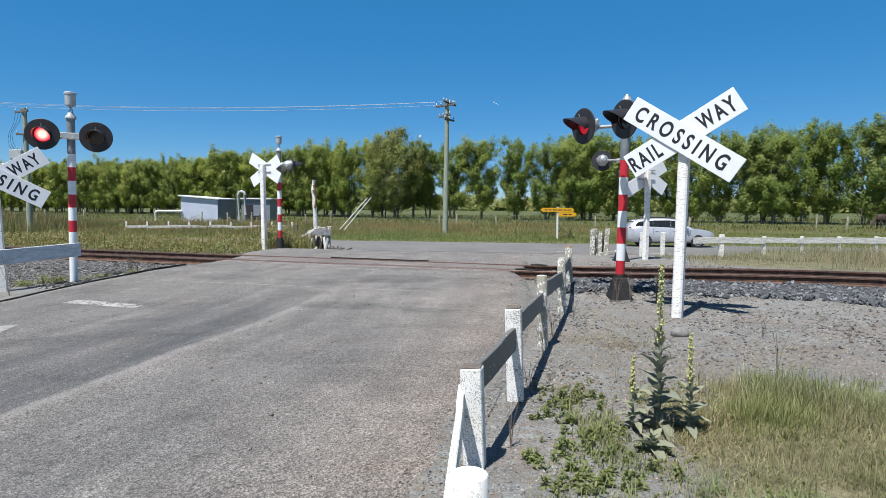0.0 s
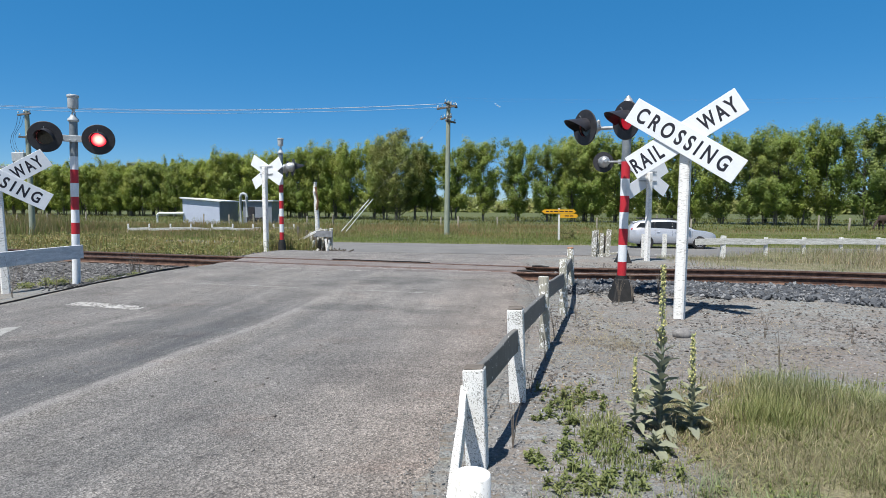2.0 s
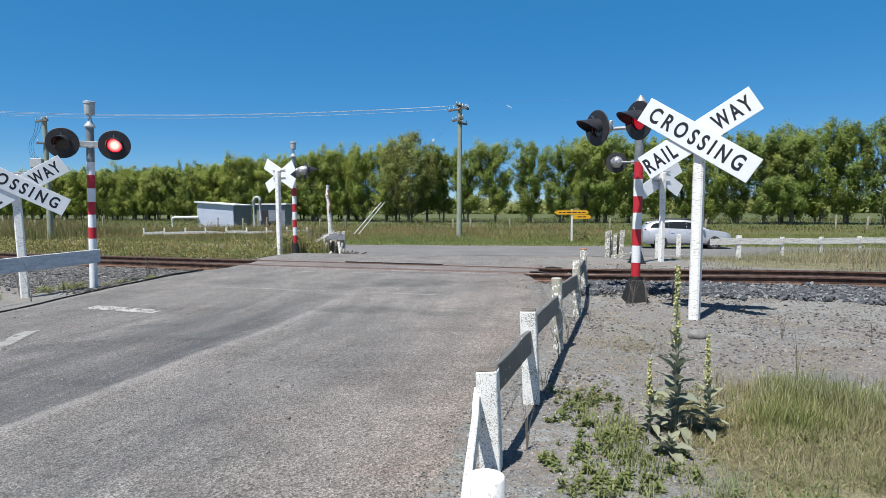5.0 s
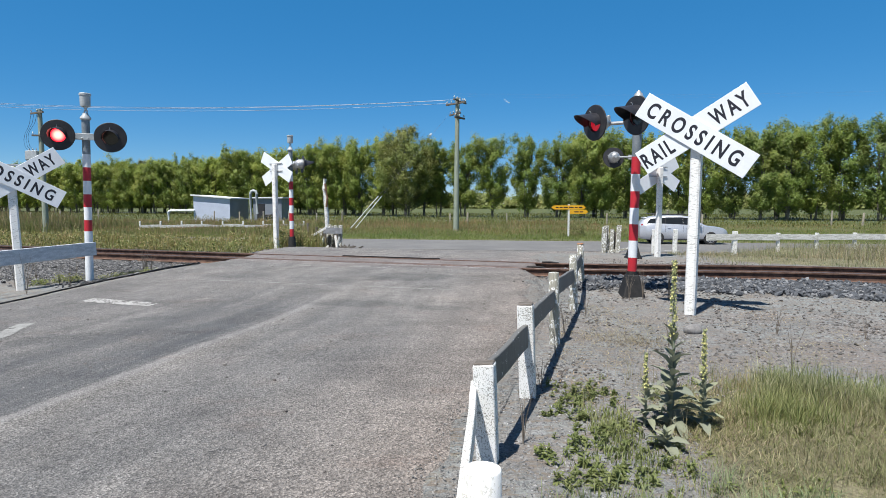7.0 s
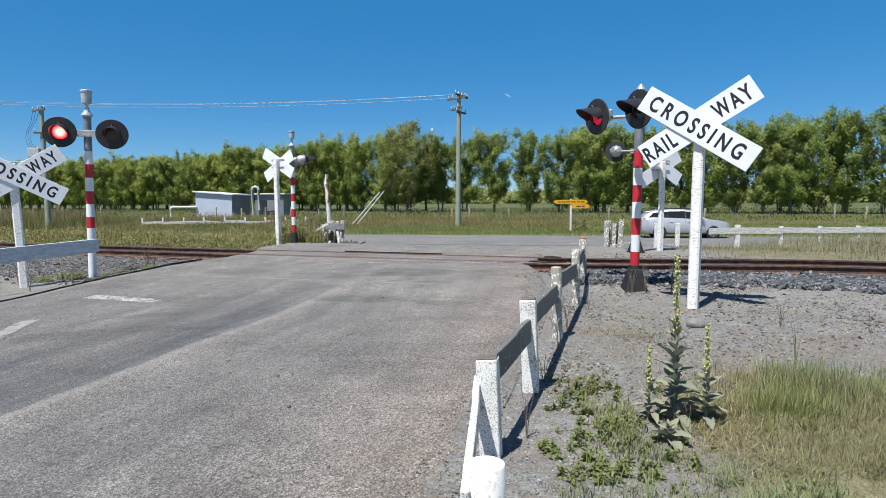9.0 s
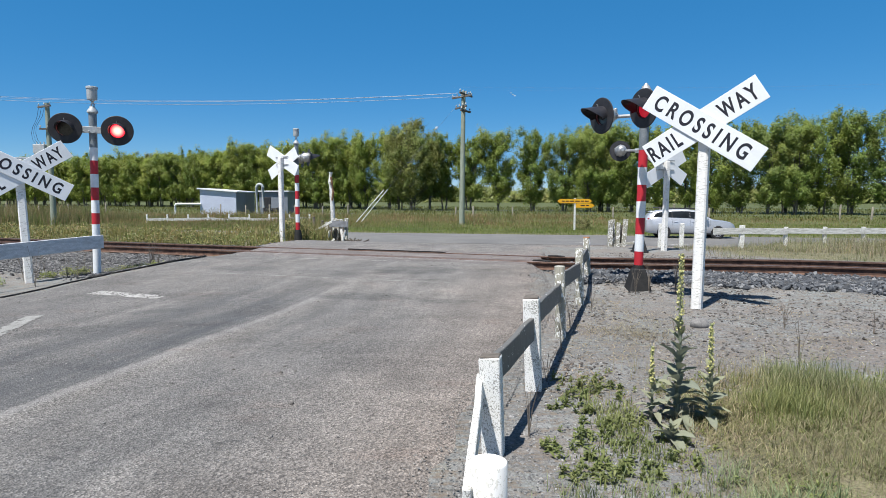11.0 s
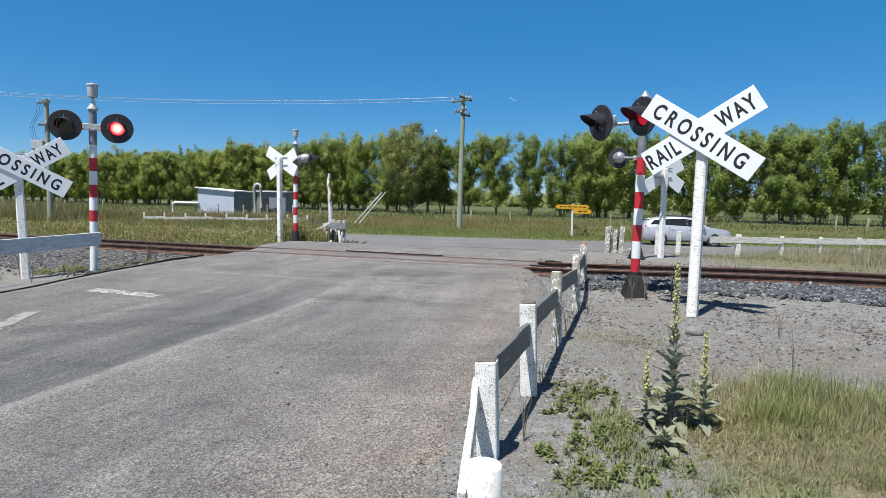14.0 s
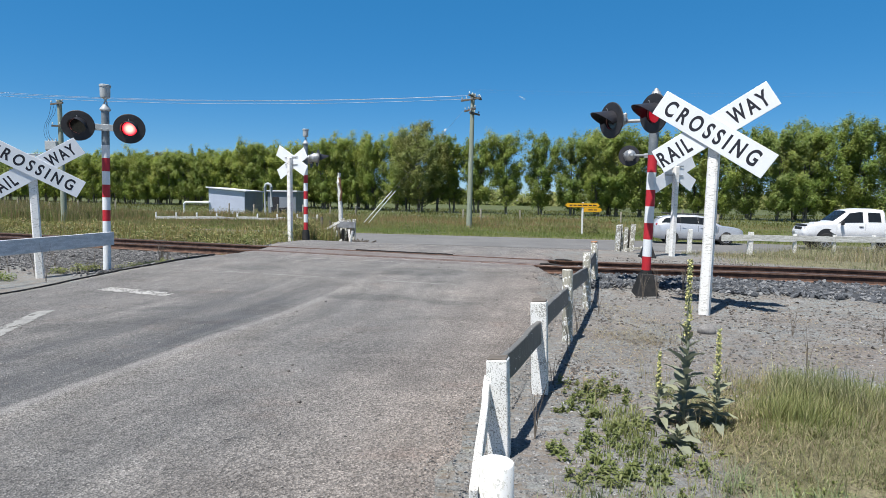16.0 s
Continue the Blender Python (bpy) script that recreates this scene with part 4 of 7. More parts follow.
# ---- guard rail beside the road ----
fence = thing("guard_fence", pose(0.2, 3, -0.27), "low white timber guard fence with flaking paint and leaning posts", "fence")
FX = Vector((0.2, 3, -0.27))
posts = [((0.168, 2.33), 0.412, "round_big"), ((0.27, 3.30), 0.586, "square"), ((0.655, 4.40), 0.735, "square"), ((1.17, 6.08), 0.78, "round"), ((1.75, 7.84), 0.81, "round"), ((2.37, 10.07), 0.80, "end")]
tops = []
for (x, y), h, kind in posts:
    g = ground_z(x, y)
    h = -0.27 + h - g
    bm = bmesh.new()
    lean = {"round_big": (0, 0), "square": (1.5, -2.0), "round": (2.0, -1.5), "end": (0, -2.5)}[kind]
    base = pose(x - FX.x, y - FX.y, g - FX.z - 0.12, lean[0], lean[1], -14)
    if kind == "square":
        box(bm, (0.118, 0.10, h + 0.12), base @ pose(0, 0, (h + 0.12) / 2), 0.006)
        for v in bm.verts:
            if v.co.z > h * 0.8:
                v.co.z += 0.012 * noise.noise(v.co * 30)
        mt, lab = post_white, "square white post"
    else:
        r = {"round_big": 0.078, "round": 0.053, "end": 0.055}[kind]
        lathe(bm, [(r * 1.03, 0), (r, h * 0.5), (r, h + 0.115), (r * 0.95, h + 0.12)], base, 22)
        mt, lab = (round_white, "thick round white post") if kind == "round_big" else (post_flaking, "round post with flaking white paint")
    post = part("post", bm, mt, fence, lab, kind != "square")
    if kind == "square":
        bm = bmesh.new()
        box(bm, (0.108, 0.09, 0.016), base @ pose(0, 0, h + 0.121), 0.005)
        for v in bm.verts:
            v.co.z += 0.006 * noise.noise(v.co * 40)
        part("end_grain", bm, timber, post, "bare brown end grain")
    tops.append((base, h))
orange_cap = worn("orange_weathered_top", (0.42, 0.17, 0.07), (0.30, 0.20, 0.13), 30, 120, 0.9)
bm = bmesh.new()
lathe(bm, [(0.055, 0), (0.057, 0.012), (0.05, 0.02)], tops[5][0] @ pose(0, 0, tops[5][1] + 0.119), 18)
part("post_top", bm, orange_cap, fence, "orange weathered post top", True)
zt = [(0.06, 0.20), (0.312, 0.32), (0.40, 0.335), (0.43, 0.355), (0.41, 0.37)]
for i, (za, zb) in enumerate(zt):
    (xa, ya), (xb, yb) = posts[i][0], posts[i + 1][0]
    off = Vector((-0.018, 0.0, 0)) if i else Vector((-0.082, 0.0, 0))
    ex = (Vector((xb, yb, 0)) - Vector((xa, ya, 0))).normalized() * (-0.03 if i else 0.06)
    a = Vector((xa, ya, za - 0.0875)) + off - ex - FX
    b = Vector((xb, yb, zb - 0.0875)) + off + ex - FX
    m, L = along(a, b)
    bm = bmesh.new()
    box(bm, (L, 0.036, 0.175), m @ pose(L / 2, 0, 0), 0.005)
    bmesh.ops.subdivide_edges(bm, edges=[e for e in bm.edges if e.calc_length() > 0.8], cuts=5)
    for v in bm.verts:
        v.co += Vector((noise.noise(v.co * 3.1), 0, noise.noise(v.co * 2.7 + Vector((5, 0, 0))))) * 0.010
    part("rail_board", bm, board_flaking if i else post_white, fence, "weathered white rail board with peeling paint")

lf = thing("guard_fence", pose(-7, 9, -0.27), "single weathered white rail board along the road edge", "fence")
bm = bmesh.new()
m, L = along((0.60, 2.05, 0.66), (-2.6, -6.6, 0.42))
box(bm, (L, 0.045, 0.245), m @ pose(L / 2, 0, 0), 0.006)
part("rail_board", bm, worn("grey_white_board", (0.62, 0.64, 0.66), (0.46, 0.48, 0.50), 7, 60, 0.7, relief=0.3, stretch=(1, 1, 3)), lf, "long grey-white rail board")
for p in ((-0.86, -1.75), (-2.35, -5.8)):
    bm = bmesh.new()
    lathe(bm, [(0.06, -0.25), (0.06, 0.80), (0.05, 0.82)], pose(p[0], p[1], 0), 18)
    part("post", bm, post_white, lf, "round white post", True)


# ---- poles and wires ----
def utility_pole(x, y, z0, z1, r0, r1, lean, arms, label, transformer=False):
    top = thing("utility_pole", pose(x, y, z0, 0, lean, 0), label, "utility pole", "power poles")
    h = z1 - z0
    bm = bmesh.new()
    cyl(bm, r0, r1, h + 0.3, pose(0, 0, -0.3), 18)
    part("pole", bm, pole_wood, top, "grey-green treated timber pole", True)
    for az, turn, length, pins in arms:
        q = pose(0, 0, az, 0, 0, turn)
        bm = bmesh.new()
        box(bm, (length, 0.10, 0.12), q @ pose(0, -r1 - 0.05, 0), 0.008)
        part("crossarm", bm, timber, top, "dark timber crossarm")
        for k in range(pins):
            px = (k / (pins - 1) - 0.5) * (length - 0.15)
            bm = bmesh.new()
            lathe(bm, [(0.012, 0.05), (0.012, 0.12), (0.05, 0.13), (0.055, 0.16), (0.035, 0.19), (0.045, 0.21), (0.02, 0.25)], q @ pose(px, -r1 - 0.05, 0), 10)
            part("insulator", bm, cap_grey, top, "grey porcelain insulator", True)
    if transformer:
        bm = bmesh.new()
        box(bm, (0.82, 0.5, 0.62), pose(-0.55, -0.1, 5.35), 0.03)
        part("transformer", bm, cap_grey, top, "grey transformer box")
        bm = bmesh.new()
        box(bm, (1.3, 0.12, 0.10), pose(-0.35, -0.1, 5.0), 0.01)
        part("platform", bm, timber, top)
        for k in range(3):
            bm = bmesh.new()
            lathe(bm, [(0.02, 0), (0.045, 0.03), (0.03, 0.07), (0.045, 0.11), (0.02, 0.18)], pose(-0.8 + 0.25 * k, -0.1, 5.66), 8)
            part("insulator", bm, cap_grey, top, "", True)
        for k in range(3):
            bm = bmesh.new()
            tube(bm, [(-0.8 + 0.2 * k, -0.15, 5.6), (-1.0 + 0.17 * k, -0.2, 5.95), (-1.05 + 0.15 * k, -0.22, 6.4), (-0.95 + 0.12 * k, -0.2, 6.85), (-0.78 + 0.12 * k, -0.15, 7.2), (-0.66 + 0.18 * k, -0.12, 7.55), (-0.5 + 0.2 * k, -0.15, h - 0.35)], 0.011, 5)
            part("lead", bm, matt_black, top)
    return top


utility_pole(0.98, 42, -0.72, 8.55, 0.20, 0.14, 0.6, [(9.02, 62, 1.9, 5), (8.86, -48, 1.9, 5), (8.15, -62, 1.5, 4), (7.9, 55, 1.2, 3)], "tall grey-green timber power pole with crossarms and insulators")
utility_pole(-27.75, 42, -0.75, 7.75, 0.20, 0.14, -0.4, [(8.25, -28, 1.5, 3), (6.7, 20, 1.0, 3)], "timber power pole with a grey transformer", True)

wire_grey = worn("aluminium_wire", (0.27, 0.31, 0.38), (0.24, 0.28, 0.35), 3, 20, 0.6, 0.1, 0.0)


def wire(a, b, sag, r, name="power_line", label="thin aluminium power line between poles"):
    a, b = Vector(a), Vector(b)
    bm = bmesh.new()
    tube(bm, [a.lerp(b, t) - Vector((0, 0, 4 * sag * t * (1 - t))) for t in np.linspace(0, 1, 25)], r, 5)
    return tagged(part(name, bm, wire_grey, None, "", True), label, "power line", "power lines")


for dx, dy, dz in ((-0.75, -0.2, 0.0), (-0.25, 0.15, 0.10), (0.2, -0.4, -0.20)):
    wire((0.98 + dx, 42 + dy, 8.34 + dz), (-58 + dx, 52.6 + dy, 11.45 + dz * 1.4), 1.15, 0.014)
    wire((0.98 + dx, 42 + dy, 8.78 + dz), (60 + dx, 31.6 + dy, 9.0 + dz), 0.8, 0.0012)
for k in range(3):
    bm = bmesh.new()
    lathe(bm, [(0.006, 0), (0.026, 0.02), (0.018, 0.045), (0.03, 0.07), (0.018, 0.1), (0.006, 0.125)], pose(4.22 + 0.13 * k, 41.5 - 0.1 * k, 8.32 - 0.11 * k, 0, 80, 0), 8)
    tagged(part("strain_insulator", bm, sign_white, None, "", True), "small white insulator strung on a power line", "insulator", "strain insulators")
for k in range(2):
    a, b = Vector((-6.45 - 0.36 * k, 43.2, -0.75)), Vector((0.85, 42.1, 7.9 - 0.05 * k))
    g = thing("stay_wire", Matrix(), "pole stay wire in a white guard tube, slanting to the ground", "stay wire", "pole stays")
    bm = bmesh.new()
    tube(bm, [a, b], 0.003, 5)
    part("wire", bm, wire_grey, g)
    bm = bmesh.new()
    tube(bm, [a.lerp(b, 0.03), a.lerp(b, 0.295)], 0.034, 8)
    part("guard_tube", bm, white_paint, g, "white plastic guard tube")
    bm = bmesh.new()
    lathe(bm, [(0.01, 0), (0.035, 0.04), (0.035, 0.16), (0.01, 0.2)], Matrix.Translation(a.lerp(b, 0.78)), 8)
    part("insulator", bm, sign_white, g, "", True)


# ---- huts beyond the highway ----
def corrugated(name, a, b, pitch):
    m = worn(name, a, b, 1.2, 30, 0.5, 0.15, 0.05)
    w = m.node_tree.nodes.new("ShaderNodeTexWave")
    w.inputs["Scale"].default_value = pitch
    link(m, coords(m), w.inputs["Vector"])
    bump(m, w.outputs["Fac"], 0.12, 0.008)
    return m


hut_white = corrugated("painted_cladding", (0.60, 0.65, 0.78), (0.55, 0.60, 0.73), 3.0)
hut_grey_shaded = corrugated("grey_and_shaded_cladding", (0.26, 0.285, 0.33), (0.22, 0.245, 0.285), 3.0)


def hut(x0, x1, y0, y1, z0, zl, zr, wall_f, wall_s, label, door):
    h = thing("pump_hut", pose(x0, y0, z0), label, "hut", "pump huts")
    W, D = x1 - x0, y1 - y0
    for name, pts, mt in (("front_wall", [(0, 0), (W, 0), (W, zr - z0), (0, zl - z0)], wall_f), ("back_wall", [(0, 0), (W, 0), (W, zr - z0), (0, zl - z0)], wall_f)):
        bm = bmesh.new()
        y = 0 if name == "front_wall" else D - 0.1
        prism(bm, pts, pose(0, y + 0.1, 0, 90), pose(0, y, 0, 90))
        part(name, bm, mt, h)
    for name, x, z in (("side_wall", 0, zl - z0), ("side_wall", W - 0.1, zr - z0 - 0.01)):
        bm = bmesh.new()
        box(bm, (0.1, D - 0.2, z), pose(x + 0.05, D / 2, z / 2), 0.004)
        part(name, bm, wall_s, h)
    bm = bmesh.new()
    ang = math.degrees(math.atan2(zr - zl, W))
    box(bm, (math.hypot(W, zr - zl) + 0.4, D + 0.4, 0.12), pose(W / 2, D / 2, (zl + zr) / 2 - z0 + 0.07, 0, -ang, 0), 0.01)
    part("roof", bm, sign_back, h, "pale skillion roof")
    if door:
        bm = bmesh.new()
        box(bm, (0.75, 0.06, 1.75), pose(door, -0.033, 0.9), 0.01)
        part("door", bm, matt_black, h, "dark doorway")
    return h


# side walls of the white hut take the grey to look shaded
hut(-24.0, -20.5, 58, 63.6, -0.5, 2.02, 1.74, hut_white, hut_grey_shaded, "white clad pump hut with a skillion roof in grass", 0)
hut(-18.7, -15.9, 59.5, 63, -0.5, 1.80, 1.80, hut_grey_shaded, hut_grey_shaded, "grey corrugated pump hut beside a white one", 0.75)
bm = bmesh.new()
tube(bm, [(-18.0, 56.5, -0.6), (-18.0, 56.5, 2.2), (-17.92, 56.5, 2.42), (-17.72, 56.5, 2.5), (-17.5, 56.5, 2.42), (-17.42, 56.5, 2.2), (-17.42, 56.5, 0.3)], 0.14, 12)
tagged(part("bent_pipe", bm, cap_grey, None, "", True), "tall grey pipe bent over like a crook beside huts", "pipe")
bm = bmesh.new()
tube(bm, [(-26.2, 57.5, -0.6), (-26.2, 57.5, 0.45), (-26.12, 57.5, 0.58), (-26.0, 57.5, 0.62), (-23.9, 57.9, 0.62)], 0.11, 10)
tagged(part("water_pipe", bm, sign_back, None, "", True), "white elbow pipe running into the hut wall", "pipe")
bm = bmesh.new()
box(bm, (0.9, 0.5, 0.5), pose(-16.9, 57.8, 0.0), 0.05)
box(bm, (0.3, 0.3, 0.5), pose(-16.3, 57.8, 0.05), 0.04)
tagged(part("pump", bm, matt_black, None), "dark pump standing in front of the grey hut", "pump")

# ---- direction sign ----
sign_yellow = worn("sign_yellow", (0.78, 0.40, 0.012), (0.70, 0.36, 0.012), 4, 60, 0.4, relief=0.02)
ds = thing("direction_sign", pose(8.03, 38, -0.84), "yellow fingerpost direction sign with two pointed blades on a white post", "sign")
bm = bmesh.new()
box(bm, (0.11, 0.09, 2.25), pose(0, 0, 0.93), 0.01)
part("post", bm, white_paint, ds, "white post")
for z, x0, x1, tipl in ((1.86, -1.12, 1.06, True), (1.58, 0.06, 1.22, False)):
    bm = bmesh.new()
    out = [(x0, 0.0), (x0 + 0.17, -0.13), (x1 - 0.14, -0.13), (x1, 0), (x1 - 0.14, 0.13), (x0 + 0.17, 0.13)] if tipl else [(x0, -0.13), (x1 - 0.15, -0.13), (x1, 0), (x1 - 0.15, 0.13), (x0, 0.13)]
    prism(bm, out, pose(0, -0.05, z, 90), pose(0, -0.08, z, 90))
    blade = part("sign_blade", bm, sign_yellow, ds, "yellow pointed sign blade")
    x = x0 + 0.28
    while x < x1 - 0.35:
        w = random.uniform(0.16, 0.34)
        bm = bmesh.new()
        box(bm, (w, 0.004, 0.06), pose(x + w / 2, -0.0825, z))
        part("lettering_bar", bm, letter_black, blade)
        x += w + 0.07


# ---- white fences and stumps ----
def post_at(parent, o, x, y, h, r, mt, lean=(0, 0), square=False, name="post"):
    g = ground_z(x, y)
    bm = bmesh.new()
    m = pose(x - o[0], y - o[1], g - o[2] - 0.15, *lean)
    if square:
        box(bm, (r * 2, r * 1.7, h + 0.15), m @ pose(0, 0, (h + 0.15) / 2), 0.008)
    else:
        lathe(bm, [(r, 0), (r, h + 0.13), (r * 0.8, h + 0.15)], m, 12)
    return part(name, bm, mt, parent, "", not square)


def board_at(parent, o, a, b, w, t, mt, name="rail_board"):
    m, L = along(Vector(a) - Vector(o), Vector(b) - Vector(o))
    bm = bmesh.new()
    box(bm, (L, t, w), m @ pose(L / 2, 0, 0), 0.005)
    return part(name, bm, mt, parent)


worn_board = worn("worn_white_board", (0.70, 0.70, 0.68), (0.45, 0.45, 0.42), 9, 60, 0.8, relief=0.3, stretch=(0.4, 2, 3), speck=(0.6, 1.1))
O = (11.45, 23.4, -0.75)
wf = thing("roadside_fence", pose(*O), "low white timber fence along the highway edge", "fence")
FP = [(11.45, 23.4)] + [(13.25 + 1.55 * k, 23.55 + 0.06 * k) for k in range(14)]
for i, (x, y) in enumerate(FP):
    h = 0.02 + (0.14 if i == 0 else 0.07) - ground_z(x, y)
    post_at(wf, O, x, y, h, 0.085 if i == 0 else 0.06, post_white, (0, random.uniform(-1, 2.5)), True)
for (xa, ya), (xb, yb) in zip([(10.3, 23.36)] + FP, FP):
    j = random.uniform(-0.025, 0.025)
    board_at(wf, O, (xa, ya - 0.075, -0.08 + j), (xb - 0.01, yb - 0.075, -0.07 - j), random.uniform(0.21, 0.26), 0.035, worn_board)
sp = thing("roadside_fence", pose(8.3, 23, -0.75), "two bare white posts of a broken fence", "fence")
for x, y in ((8.15, 23.0), (9.0, 23.1)):
    post_at(sp, (8.3, 23, -0.75), x, y, 0.24 - ground_z(x, y), 0.075, post_white, (0, 1.0), True)

st = thing("fence_stump", pose(5.2, 18.4, -0.3), "cluster of split weathered white fence stumps beside the crossing", "fence stump")
for dx, dy, h, r, ly in ((-0.22, 0, 0.80, 0.07, 1), (-0.08, 0.1, 0.84, 0.06, -1), (0.02, 0.0, 0.74, 0.055, 2), (0.20, 0.05, 0.85, 0.065, 5), (0.10, 0.15, 0.6, 0.05, -4)):
    post_at(st, (5.2, 18.4, -0.3), 5.2 + dx, 18.4 + dy, h, r, post_flaking, (random.uniform(-4, 4), ly), True)
# dark timber added behind the stumps imitates shade in the gaps between them
for dx, dy, h in ((-0.15, 0.12, 0.78), (0.06, 0.14, 0.72), (0.13, 0.16, 0.66)):
    post_at(st, (5.2, 18.4, -0.3), 5.2 + dx, 18.4 + dy, h, 0.06, timber, (0, 1), True, "rotten_core")
board_at(st, (5.2, 18.4, -0.3), (5.0, 18.0, -0.22), (5.75, 17.9, -0.10), 0.07, 0.03, post_flaking)

bp = thing("broken_fence", pose(-4.6, 23.6, -0.4), "broken white fence end with split boards and stumps", "fence")
OB = (-4.6, 23.6, -0.4)
rng_s = random.Random(12)
for x, y, h, r, l in ((-4.02, 23.5, 0.98, 0.075, 2), (-4.18, 23.75, 0.96, 0.07, -2), (-4.36, 23.6, 0.92, 0.085, 1), (-4.55, 23.9, 0.98, 0.07, 3), (-4.74, 23.7, 0.80, 0.06, -5), (-4.46, 23.45, 0.55, 0.05, 5), (-5.28, 23.8, 0.98, 0.045, -3), (-5.12, 24.0, 0.86, 0.045, 6), (-4.92, 23.9, 0.72, 0.05, -8), (-4.12, 23.4, 0.5, 0.05, -3)):
    post_at(bp, OB, x, y, h, r, post_flaking if r > 0.05 else timber, (rng_s.uniform(-4, 4), l), True)
gz = ground_z(-4.3, 23.4)
grey_board = worn("grey_board", (0.30, 0.31, 0.33), (0.20, 0.205, 0.215), 6, 60, 0.8)
board_at(bp, OB, (-4.62, 23.3, gz + 0.74), (-3.90, 23.35, gz + 0.72), 0.24, 0.05, grey_board)
for a, b, w in (((-5.55, 23.15, 0.25), (-4.50, 23.2, 0.84), 0.10), ((-5.50, 23.1, 0.45), (-4.85, 23.2, 0.60), 0.08), ((-5.55, 23.1, 0.40), (-5.38, 23.05, 0.04), 0.09), ((-5.95, 22.9, 0.03), (-5.35, 22.85, 0.10), 0.09),
                ((-4.75, 23.0, 0.22), (-4.52, 22.95, 0.03), 0.10), ((-4.52, 22.95, 0.03), (-4.36, 22.95, 0.18), 0.09), ((-4.14, 23.2, 0.55), (-4.06, 23.15, 0.06), 0.13), ((-3.98, 23.15, 0.50), (-4.06, 23.1, 0.10), 0.08), ((-4.58, 23.2, 0.5), (-4.66, 23.1, 0.08), 0.09)):
    board_at(bp, OB, (a[0], a[1], gz + a[2]), (b[0], b[1], gz + b[2]), w * 0.85, 0.03, post_white, "broken_board")
bm = bmesh.new()
for k in range(26):
    x, y = -3.75 + rng_s.gauss(0, 0.22), 23.1 + rng_s.gauss(0, 0.15)
    m, L = along((x, y, ground_z(x, y) + 0.02), (x + rng_s.uniform(-0.35, 0.35), y + rng_s.uniform(-0.2, 0.2), ground_z(x, y) + rng_s.uniform(0.03, 0.2)))
    box(bm, (L, 0.03, 0.05), m @ pose(L / 2, 0, 0))
tagged(part("timber_debris", bm, timber, None), "heap of dark rotten timber scraps by a broken fence", "debris", kind="stuff")
# dark timber added behind the boards stands in for the dark holes
for x, y, h, l in ((-4.28, 23.85, 0.8, 3), (-4.62, 23.75, 0.66, -4), (-4.85, 23.8, 0.58, 6), (-4.10, 23.62, 0.72, -2)):
    post_at(bp, OB, x, y, h, 0.075, timber, (rng_s.uniform(-4, 4), l), True, "rotten_stump")
bpost = thing("bent_post", pose(-4.72, 24.6, ground_z(-4.72, 24.6)), "tall bent white post with a rusty strap at its top", "post")
bm = bmesh.new()
tube(bm, [(0.02, 0, -0.2), (0.0, 0, 1.3), (-0.05, 0, 2.05), (-0.10, 0, 2.5), (-0.05, 0, 2.9)], 0.095, 10, 0.07)
part("post", bm, post_white, bpost, "bent white post", True)
bm = bmesh.new()
tube(bm, [(0.0, -0.07, 1.75), (0.05, -0.08, 2.1), (0.0, -0.08, 2.45), (-0.04, -0.06, 2.7)], 0.045, 8)
part("strap", bm, rust, bpost, "rusty brown strap", True)

lo = thing("low_fence", pose(-24, 46, -0.6), "low white rail fence half hidden in grass by the huts", "fence")
OL = (-24, 46, -0.6)
xs = [-23.2 + 1.55 * k for k in range(9)]
for x in xs:
    post_at(lo, OL, x, 46 + 0.06 * (x + 24), -0.07 - ground_z(x, 46), 0.055, post_white, (0, random.uniform(-2, 2)), True)
for xa, xb in zip(xs, xs[1:]):
    board_at(lo, OL, (xa, 45.9 + 0.06 * (xa + 24), -0.46 + random.uniform(-0.06, 0.06)), (xb, 45.9 + 0.06 * (xb + 24), -0.47 + random.uniform(-0.06, 0.06)), random.uniform(0.18, 0.26), 0.04, worn_board)

# farm fence beyond the verge
ff = thing("farm_fence", pose(0, 51, -0.5), "grey wooden post and wire farm fence along a paddock", "fence")
OF = (0, 51, -0.5)
grey_post = worn("grey_fence_post", (0.22, 0.20, 0.155), (0.33, 0.30, 0.24), 4, 50, 0.9)
for k in range(-26, 24):
    x = k * 2.7 + random.uniform(-0.9, 0.9)
    if random.random() < 0.4:
        continue
    x, y = hwy_at(x, 16.0)
    h = random.uniform(0.85, 1.2)
    post_at(ff, OF, x, y, h, random.uniform(0.06, 0.085), grey_post, (random.uniform(-3, 3), random.uniform(-3, 3)))
for k in range(3):
    bm = bmesh.new()
    pts = []
    for x in range(-72, 65, 8):
        xx, yy = hwy_at(x, 15.93)
        pts.append((xx - OF[0], yy - OF[1], ground_z(xx, yy) - OF[2] + 0.3 + 0.3 * k))
    tube(bm, pts, 0.002, 4)
    part("wire", bm, wire_grey, ff)


